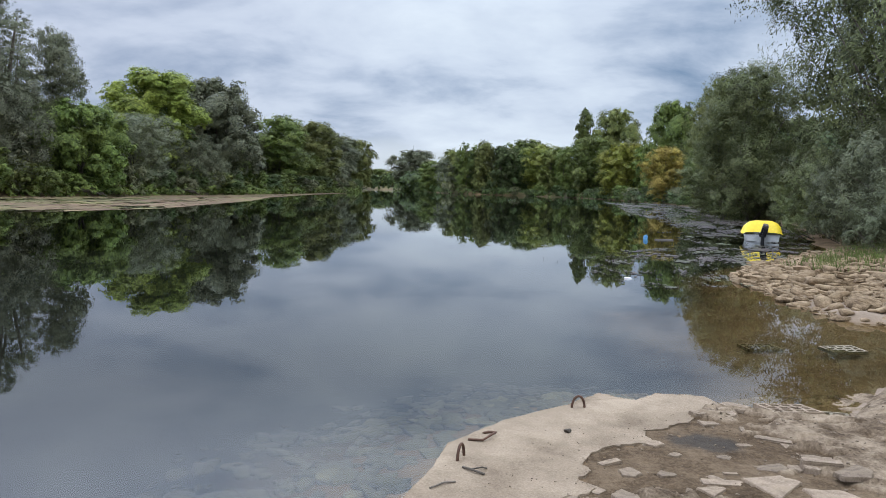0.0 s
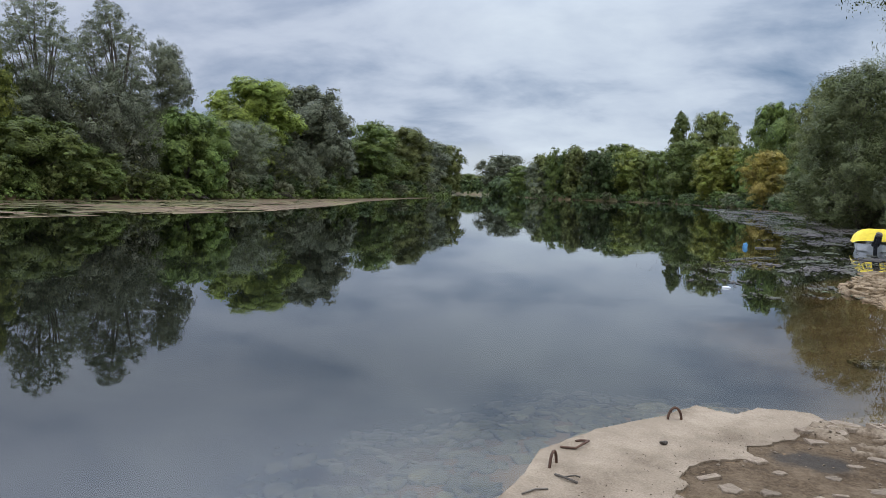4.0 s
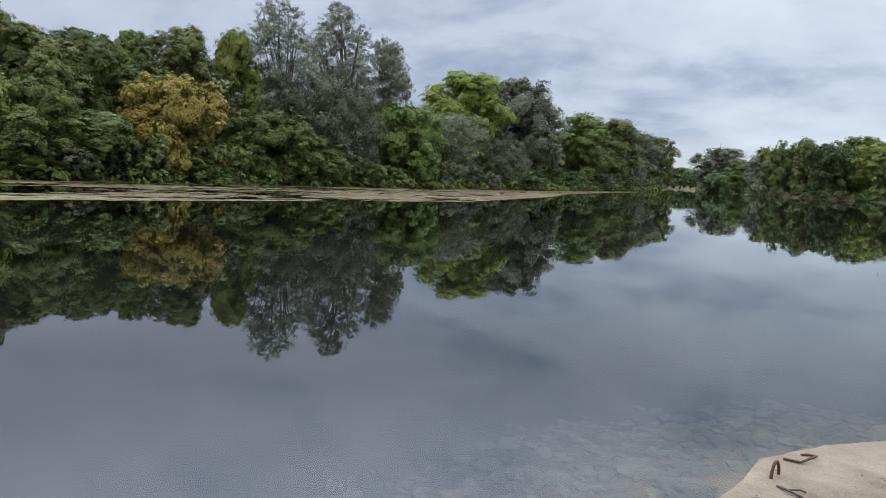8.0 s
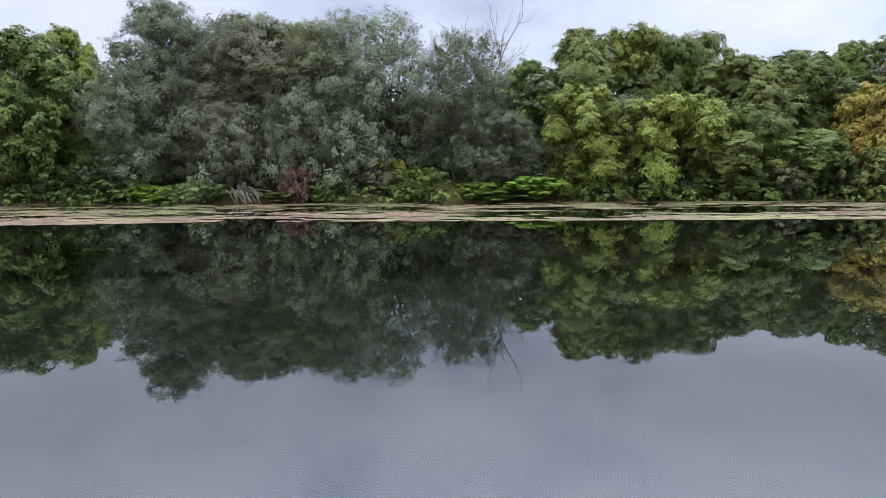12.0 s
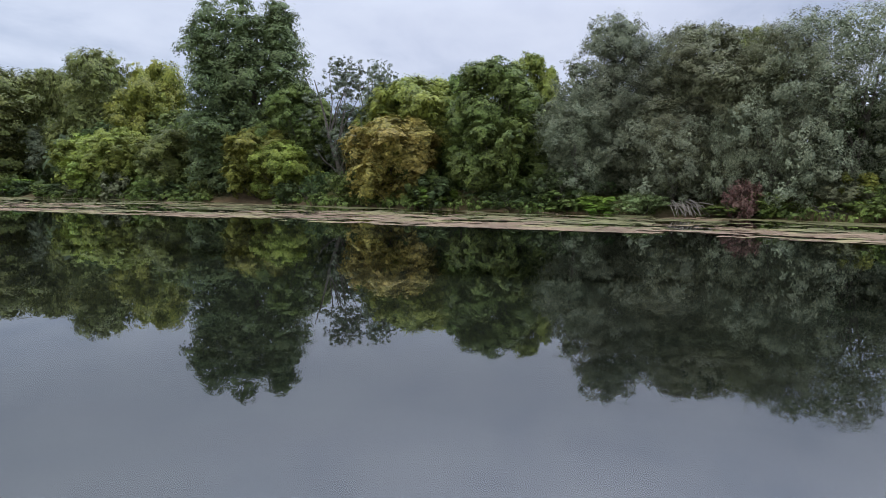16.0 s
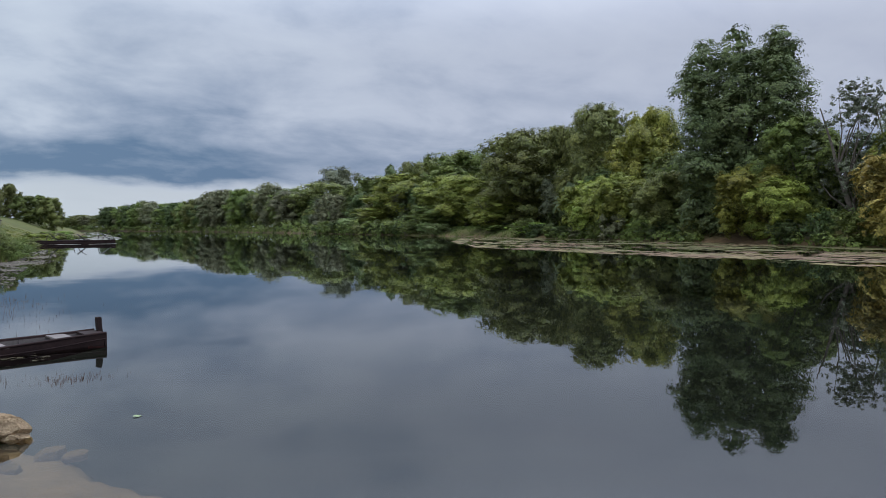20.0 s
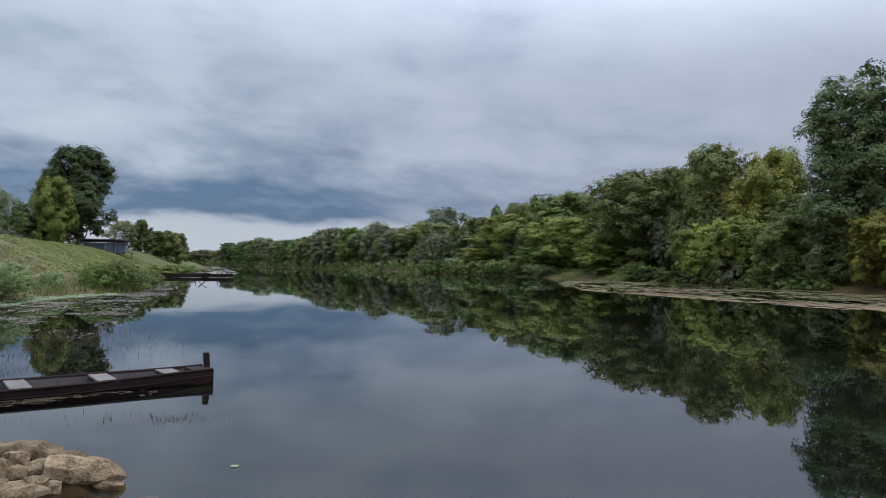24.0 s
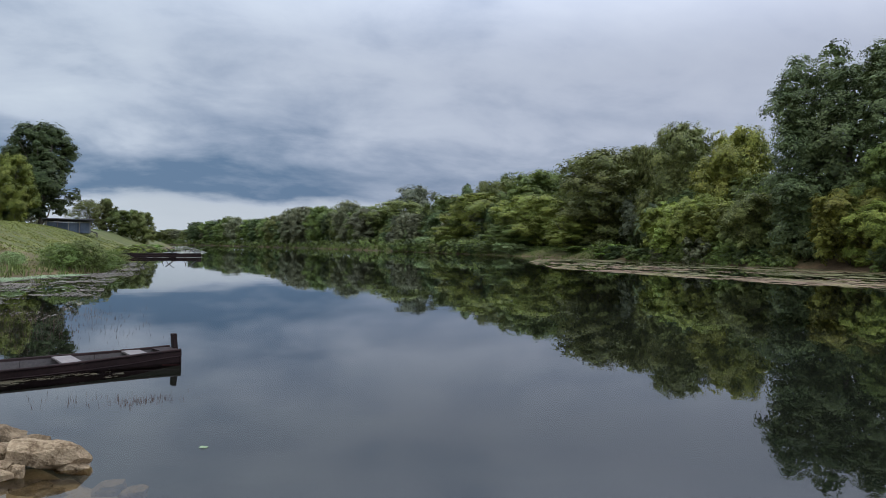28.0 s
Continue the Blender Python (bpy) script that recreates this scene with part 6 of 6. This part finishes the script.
def revetment():
    """The stony point in front of the willow bushes: fitted field stones."""
    rng = random.Random(44)
    meshes = [stone_mesh("stone", rng, 0.34, 0.6, 1) for _ in range(10)]
    root = thing("stone_revetment", "bank reinforced with pale rough field stones", "revetment", kind="structure")
    placed = []
    cells = {}
    rest = []
    tries = 0
    while tries < 26000 and len(placed) < 1100:
        tries += 1
        x, y = rng.uniform(6.0, 15.0), rng.uniform(10.4, 25)
        s = float(shore_distance(x, y))
        if s < -0.2 or s > 3.6:
            continue
        size = rng.choice((0.13, 0.17, 0.22, 0.27, 0.33, 0.4)) * rng.uniform(0.85, 1.15)
        key = (int(x * 2), int(y * 2))
        near = [p for i in (-1, 0, 1) for j in (-1, 0, 1) for p in cells.get((key[0] + i, key[1] + j), ())]
        if any(math.hypot(x - a, y - b) < 0.33 * (size + c) for a, b, c in near):
            continue
        placed.append((x, y, size))
        cells.setdefault(key, []).append((x, y, size))
        m = pose(x, y, float(terrain(x, y)) + size * rng.uniform(-0.02, 0.12), rng.uniform(-14, 14), rng.uniform(-14, 14), rng.uniform(0, 360)) @ Matrix.Diagonal((size * 1.15, size * rng.uniform(0.65, 1.0), size * rng.uniform(0.5, 0.8), 1))
        me = meshes[len(placed) % 10]
        if len(placed) <= 300:
            ob = new("stone", me)
            if not me.materials:
                me.materials.append(LIMESTONE)
            ob.parent = root
            ob.matrix_local = m
        else:
            rest.append((me, m))
    verts, faces = [], []
    for me, m in rest:
        base = len(verts)
        verts += [m @ v.co for v in me.vertices]
        faces += [tuple(base + k for k in p.vertices) for p in me.polygons]
    joined = part("small_stones", raw_mesh("small_stones", verts, faces), LIMESTONE, root)
    joined["kind"] = "stuff"


revetment()


SUNK_STONE = surface("sunk_stone", (0.04, 0.025, 0.012), (0.13, 0.085, 0.045), 3, 0.8, 0.5, 0.02, 8, 0.3)


def rock_heap():
    """A heap of pale boulders standing in the water beside the rowing boat."""
    rng = random.Random(55)
    rows = [(0.89, -8.35, 0.21, 0.31, 0.26), (0.56, -8.35, 0.2, 0.56, 0.22), (0.64, -8.1, 0.2, 0.21, 0.18), (0.82, -7.95, 0.15, 0.4, 0.26), (0.6, -7.8, 0.15, 0.16, 0.17), (0.46, -7.9, 0.16, 0.28, 0.18),
            (0.25, -8.1, 0.17, 0.31, 0.18), (0.09, -7.75, 0.14, 0.69, 0.27), (-0.09, -7.75, 0.02, 0.33, 0.13), (0.45, -7.65, 0.12, 0.21, 0.11), (0.55, -7.6, 0.07, 0.48, 0.16), (0.79, -7.55, 0.08, 0.23, 0.14),
            (0.32, -7.6, 0.08, 0.15, 0.11), (0.37, -7.7, 0.12, 0.12, 0.09), (0.75, -7.7, 0.1, 0.28, 0.13), (0.38, -8.25, 0.13, 0.19, 0.14), (0.78, -8.4, 0.21, 0.19, 0.14)]
    more = [(1.2, -7.9, 0.15, 0.4, 0.28), (1.25, -8.3, 0.2, 0.45, 0.3), (1.55, -8.1, 0.14, 0.4, 0.3), (1.1, -7.6, 0.05, 0.4, 0.2), (0.5, -8.35, 0.0, 0.5, 0.2), (0.95, -8.25, 0.0, 0.4, 0.22)]
    for i, (x, y, z, w, h) in enumerate(rows + more):
        ob = solid("boulder", boulder_mesh(rng, (w * 0.93, min(w, 0.36) * rng.uniform(0.62, 0.78), h * 0.88)), LIMESTONE, "pale rough limestone boulder heaped at the water's edge", "boulder", "boulders by the rowing boat")
        ob.matrix_world = pose(x, y, z - 0.03, rng.uniform(-6, 6), rng.uniform(-7, 7) - (5 if i == 7 else 0), rng.uniform(-12, 12))
    sunk = [(-0.35, -7.35, 0.3), (0.1, -7.3, 0.34), (0.5, -7.25, 0.3), (0.85, -7.3, 0.3), (-0.05, -7.05, 0.22), (0.35, -6.95, 0.26), (0.7, -6.9, 0.2), (-0.55, -7.15, 0.2), (0.2, -7.5, 0.3), (0.65, -7.4, 0.3)]
    for x, y, w in sunk:
        ob = solid("boulder", stone_mesh("boulder", rng, 0.36, 0.7, 3), SUNK_STONE, "brown boulder lying under shallow water", "boulder", "boulders by the rowing boat")
        ob.matrix_world = pose(x, y, -0.07 - w * 0.16, rng.uniform(-8, 8), rng.uniform(-8, 8), rng.uniform(0, 360)) @ Matrix.Diagonal((w, w * rng.uniform(0.6, 0.9), w * 0.6, 1))


rock_heap()

# ---- boats ----


def hull_half(f):
    """Half the punt's width at the fraction f of its length, bow to stern."""
    return 0.25 + 0.23 * float(ease(0.0, 0.42, f)) - 0.10 * float(ease(0.6, 1.0, f))


def punt(label, at, turn, length=5.8, seats=(0.105, 0.27, 0.46, 0.80), post=True, group="wooden punts"):
    root = thing("rowing_boat", label, "boat", group, at=at, turn=turn)
    n = 22
    sheer = lambda f: 0.20 + 0.075 * (1 - f) ** 3 + 0.05 * f ** 3
    keel = lambda f: -0.06 + 0.09 * float(ease(0.16, 0.0, f)) + 0.10 * float(ease(0.86, 1.0, f))
    for side in (-1, 1):
        bm = bmesh.new()
        rows = []
        for i in range(n + 1):
            f = i / n
            w = hull_half(f)
            rows.append([bm.verts.new((f * length, side * w * 0.84, keel(f))), bm.verts.new((f * length, side * w * 0.93, (keel(f) + sheer(f)) / 2)), bm.verts.new((f * length, side * w, sheer(f)))])
        for a, b in zip(rows, rows[1:]):
            for k in range(2):
                bm.faces.new((a[k], b[k], b[k + 1], a[k + 1]))
        bmesh.ops.recalc_face_normals(bm, faces=bm.faces[:])
        bmesh.ops.solidify(bm, geom=bm.faces[:], thickness=0.025)
        part("side_board", bm, BOATWOOD, root, "dark tarred side boards")
        runs = [[((i / n * length, side * (hull_half(i / n) + 0.004), sheer(i / n) + 0.008), 0.02) for i in range(n + 1)]]
        part("gunwale", tubes("gunwale", runs, 6), BOATWOOD, root)
        runs = [[((i / n * length, side * (hull_half(i / n) * 0.965 + 0.012), sheer(i / n) * 0.62 + keel(i / n) * 0.38), 0.011) for i in range(n + 1)]]
        part("rubbing_strip", tubes("rubbing_strip", runs, 5), BOATWOOD, root)
    bm = bmesh.new()
    rows = []
    for i in range(n + 1):
        f = i / n
        w = hull_half(f) * 0.86
        rows.append([bm.verts.new((f * length, -w, keel(f) + 0.012)), bm.verts.new((f * length, w, keel(f) + 0.012))])
    for a, b in zip(rows, rows[1:]):
        bm.faces.new((a[0], b[0], b[1], a[1]))
    part("bottom_boards", bm, BOATINSIDE, root, "greyed boards inside the boat")
    for side in (-1, 1):
        bm = bmesh.new()
        rows = []
        for i in range(n + 1):
            f = i / n
            w = hull_half(f) - 0.032
            rows.append([bm.verts.new((f * length, side * w * 0.84, keel(f) + 0.014)), bm.verts.new((f * length, side * w, sheer(f) - 0.012))])
        for a, b in zip(rows, rows[1:]):
            bm.faces.new((a[0], b[0], b[1], a[1]))
        part("inner_lining", bm, BOATINSIDE, root, "greyed lining boards")
    for f, name in ((0.0, "bow_board"), (1.0, "stern_board")):
        bm = bmesh.new()
        w = hull_half(f)
        box(bm, (0.035, 2 * w * 0.97, sheer(f) - keel(f)), pose(f * length, 0, (sheer(f) + keel(f)) / 2), 0.006)
        part(name, bm, BOATWOOD, root)
    for f in seats:
        bm = bmesh.new()
        box(bm, (0.27, 2 * hull_half(f) - 0.02, 0.028), pose(f * length, 0, sheer(f) - 0.005), 0.005)
        part("seat", bm, SEATWOOD, root, "pale weathered plank seat")
    for f in (0.19, 0.36, 0.55, 0.68, 0.9):
        for side in (-1, 1):
            bm = bmesh.new()
            box(bm, (0.05, 0.03, sheer(f) - keel(f) - 0.03), pose(f * length, side * (hull_half(f) * 0.92 - 0.035), (sheer(f) + keel(f)) / 2, side * -8), 0.004)
            part("rib", bm, BOATINSIDE, root)
    bm = bmesh.new()
    box(bm, (0.30, 2 * hull_half(0.02) - 0.02, 0.03), pose(0.14, 0, sheer(0.02) - 0.01), 0.005)
    part("bow_deck", bm, BOATWOOD, root)
    if post:
        bm = bmesh.new()
        box(bm, (0.075, 0.11, 0.34), pose(-0.02, -0.10, sheer(0) + 0.06, 0, 4), 0.008)
        part("mooring_post", bm, BOATWOOD, root, "dark upright bow post")
        bm = bmesh.new()
        box(bm, (0.04, 0.30, 0.07), pose(-0.012, 0.06, keel(0) + 0.03), 0.008)
        box(bm, (0.26, 0.012, 0.03), pose(0.15, hull_half(0.03) * 0.88 + 0.006, keel(0.03) + 0.035, -10, -4, 2), 0.004)
        part("bow_patch", bm, REDPAINT, root, "worn red paint on the bow")
    return root


punt("dark tarred wooden rowing boat with pale plank seats", (-1.40, -13.2, -0.085), 14.0)
near_a = punt("dark wooden punt moored to the meadow bank far off", (-12.0, -94.2, 0.0), 2.0, 8.2, (0.2, 0.5, 0.8), False)
near_a.scale.z = 1.8
near_b = punt("second dark wooden punt moored behind the first", (-9.4, -96.2, 0.0), 6.0, 7.6, (0.25, 0.6), False)

near_b.scale.z = 1.8


def winch_frame(x, y, turn, tall=1.0):
    """A leaning panel and a pole on the moored punts."""
    root = thing("net_frame", "dark leaning panel and poles standing on a moored punt", "frame", at=(x, y, 0.3), turn=turn)
    bm = bmesh.new()
    box(bm, (1.25, 1.2, 0.06), pose(0, 0, 0.48 * tall, 0, 40), 0.01)
    part("panel", bm, BLACKPLASTIC, root)
    part("pole", tubes("pole", [[((-0.5, 0, 0), 0.05), ((-0.1, 0, 0.6 * tall), 0.045), ((0.55, 0, 1.0 * tall), 0.035)]], 6), BARK, root)
    part("pole", tubes("pole", [[((-0.9, 0.1, 0), 0.045), ((-0.7, 0.1, 0.75 * tall), 0.04)]], 6), BARK, root)


winch_frame(-5.6, -94.0, 180)
winch_frame(-8.4, -94.1, 180)
winch_frame(-11.0, -94.2, 180, 1.1)


def yellow_boat(x, y, turn):
    root = thing("motor_boat", "small white motor boat under a bright yellow tarpaulin", "boat", at=(x, y, 0), turn=turn)
    root.scale = (0.84, 0.84, 0.9)
    # the stern faces -y, the bow +y
    bm = bmesh.new()
    rows = []
    for i in range(13):
        f = i / 12
        w = 0.82 * (1 - 0.85 * float(ease(0.45, 1.0, f)))
        yv = f * 4.3
        rows.append([bm.verts.new((-w, yv, 0.34)), bm.verts.new((-w * 0.9, yv, 0.02)), bm.verts.new((0, yv, -0.22 + 0.3 * f ** 3)), bm.verts.new((w * 0.9, yv, 0.02)), bm.verts.new((w, yv, 0.34))])
    for a, b in zip(rows, rows[1:]):
        for k in range(4):
            bm.faces.new((a[k], a[k + 1], b[k + 1], b[k]))
    bm.faces.new(rows[0])
    part("hull", bm, HULLWHITE, root)
    for sx in (-0.52, 0.52):
        bm = bmesh.new()
        box(bm, (0.52, 0.10, 0.34), pose(sx, -0.03, 0.16), 0.05)
        part("transom", bm, HULLWHITE, root, "white transom block")
    bm = bmesh.new()
    nx, ny = 16, 22
    grid = {}
    for i in range(nx + 1):
        for j in range(ny + 1):
            u, v = i / nx * 2 - 1, j / ny
            w = 0.93 * (1 - 0.8 * float(ease(0.45, 1.0, v))) + 0.03
            top = 1.06 - 0.42 * v - 0.16 * float(ease(0.12, 0.0, v))
            edge = (1 - abs(u) ** 4) ** 0.6
            z = 0.36 + (top - 0.36) * edge * float(ease(-0.04, 0.10, v)) + 0.025 * noise.noise(Vector((u * 4, v * 9, 1)))
            grid[i, j] = bm.verts.new((u * w * (1.0 - 0.10 * edge * 0), -0.06 + v * 4.3, z))
    for i in range(nx):
        for j in range(ny):
            bm.faces.new((grid[i, j], grid[i + 1, j], grid[i + 1, j + 1], grid[i, j + 1]))
    for p in bm.faces:
        p.smooth = True
    part("tarpaulin", bm, YELLOW, root, "bright yellow tarpaulin")
    motor = part("motor_leg", box(box(bmesh.new(), (0.16, 0.22, 0.62), pose(0, -0.22, 0.05), 0.04), (0.34, 0.12, 0.22), pose(0, -0.1, 0.34), 0.03), BLACKPLASTIC, root, "black outboard motor")
    bm = bmesh.new()
    box(bm, (0.30, 0.42, 0.44), pose(0.06, -0.34, 0.58, 18, 10, 0), 0.09)
    part("cowl", bm, BLACKPLASTIC, motor)
    bm = bmesh.new()
    box(bm, (0.27, 0.36, 0.13), pose(0.10, -0.40, 0.78, 18, 10, 0), 0.04)
    part("cowl_top", bm, SEATWOOD, motor, "grey top of the motor's cover")


yellow_boat(13.6, 30.4, -20)


def float_can(x, y):
    root = thing("plastic_canister", "light blue plastic canister floating in the weed", "canister", at=(x, y, 0))
    root.scale = (0.65, 0.65, 0.6)
    bm = bmesh.new()
    box(bm, (0.26, 0.2, 0.34), pose(0, 0, 0.12, 6, 4), 0.05)
    part("body", bm, BLUEPLASTIC, root)
    part("cap", tubes("cap", [[((0.05, 0, 0.28), 0.04), ((0.055, 0, 0.34), 0.04)]], 8), BLUEPLASTIC, root)
    wood = solid("plank", box(bmesh.new(), (0.8, 0.08, 0.05), pose(0, 0, 0), 0.01), TIMBER, "pale plank floating beside the canister", "plank")
    wood.matrix_world = pose(x + 0.75, y - 0.1, 0.02, 0, 0, 6)


float_can(8.5, 29.9)
bottle = solid("plastic_bottle", tubes("plastic_bottle", [[((-0.12, 0, 0), 0.01), ((-0.11, 0, 0), 0.035), ((0.06, 0, 0), 0.036), ((0.10, 0, 0), 0.015), ((0.13, 0, 0), 0.013)]], 10), WHITEPLASTIC, "white plastic bottle floating on the river", "bottle")
bottle.matrix_world = pose(4.2, 15.9, 0.012, 0, 0, -8) @ Matrix.Scale(0.7, 4)


def lily(x, y, r, turn):
    bm = bmesh.new()
    c = bm.verts.new((0, 0, 0))
    ring = [bm.verts.new((r * math.cos(a), r * math.sin(a) * 0.85, 0.004 * math.sin(3 * a))) for a in (0.2 + i * (TAU - 0.4) / 15 for i in range(16))]
    for a, b in zip(ring, ring[1:]):
        bm.faces.new((c, a, b))
    ob = solid("lily_pad", bm, LILY, "pale green lily pad floating on the water", "lily pad", "lily pads")
    ob.matrix_world = pose(x, y, 0.006, 0, 0, turn)


lily(-1.15, -7.9, 0.045, 20)
rng_pads = random.Random(9)
for k in range(70):
    lx, ly = 4.4 + rng_pads.uniform(-3.6, 2.2), -37.5 + rng_pads.uniform(-5.5, 6)
    if float(shore_distance(lx, ly)) < -0.2:
        lily(lx, ly, rng_pads.uniform(0.05, 0.11), rng_pads.uniform(0, 360))

# ---- shed, pole and mast ----


def shed():
    z = float(terrain(4.5, -129)) - 0.1
    root = thing("shed", "low blue-grey wooden shed with a dark overhanging roof", "shed", at=(3.7, -129, z - 0.65), turn=3)
    for i in range(13):
        bm = bmesh.new()
        box(bm, (0.46, 0.05, 1.6), pose(-2.9 + i * 0.483, 2.0, 0.85), 0.008)
        part("wall_board", bm, SHEDWALL, root)
    for sx in (-3.1, 3.1):
        bm = bmesh.new()
        box(bm, (0.06, 4.0, 1.7), pose(sx, 0, 0.85), 0.01)
        part("side_wall", bm, SHEDWALL, root)
    bm = bmesh.new()
    box(bm, (6.2, 0.06, 1.7), pose(0, -2.0, 0.85), 0.01)
    part("back_wall", bm, SHEDWALL, root)
    for i in range(5):
        bm = bmesh.new()
        box(bm, (0.12, 0.12, 1.95), pose(-3.0 + i * 1.5, 2.35, 0.95), 0.01)
        part("post", bm, TIMBER, root)
    bm = bmesh.new()
    box(bm, (7.2, 5.4, 0.14), pose(0, 0.2, 2.02, 3, 0, 0), 0.02)
    part("roof", bm, ROOFING, root, "dark flat roof")
    lean = thing("lean_to", "small grey lean-to roof beside the shed", "shelter", at=(0.6, -131, float(terrain(0.6, -131)) - 0.1), turn=4)
    bm = bmesh.new()
    box(bm, (2.4, 2.6, 0.10), pose(0, 0, 1.05, 0, -18, 0), 0.02)
    part("roof", bm, TIMBER, lean)
    for sx, h in ((-1.0, 0.75), (1.0, 1.35)):
        for sy in (-1.1, 1.1):
            bm = bmesh.new()
            box(bm, (0.1, 0.1, h), pose(sx, sy, h / 2), 0.01)
            part("post", bm, TIMBER, lean)


shed()
pole = solid("utility_pole", tubes("utility_pole", [[((0, 0, -0.5), 0.12), ((0, 0, 2.5), 0.11), ((0, 0, 5.2), 0.09)]], 8), TIMBER, "grey wooden pole at the top of the meadow", "pole")
pole.matrix_world = pose(15.8, -118, float(terrain(15.8, -118)))


def mast(x, y, h):
    root = thing("radio_mast", "thin steel lattice radio mast far beyond the river", "mast", at=(x, y, 0))
    steel = SHEDWALL
    for k in range(3):
        a = TAU * k / 3
        part("mast_leg", tubes("mast_leg", [[((1.4 * math.cos(a), 1.4 * math.sin(a), 0), 0.22), ((0.5 * math.cos(a), 0.5 * math.sin(a), h * 0.92), 0.16)]], 5), steel, root)
    for i in range(9):
        z, r = h * i / 10, 1.4 - 0.9 * i / 10
        pts = [((r * math.cos(TAU * k / 3), r * math.sin(TAU * k / 3), z + (h / 20 if k % 2 else 0)), 0.1) for k in range(4)]
        part("cross_brace", tubes("cross_brace", [pts], 4), steel, root)
    part("spire", tubes("spire", [[((0, 0, h * 0.88), 0.25), ((0, 0, h * 1.06), 0.08)]], 5), steel, root)
    part("platform", box(bmesh.new(), (3.0, 3.0, 0.6), pose(0, 0, h * 0.88), 0.1), steel, root)


mast(-40.0, 880.0, 50.0)
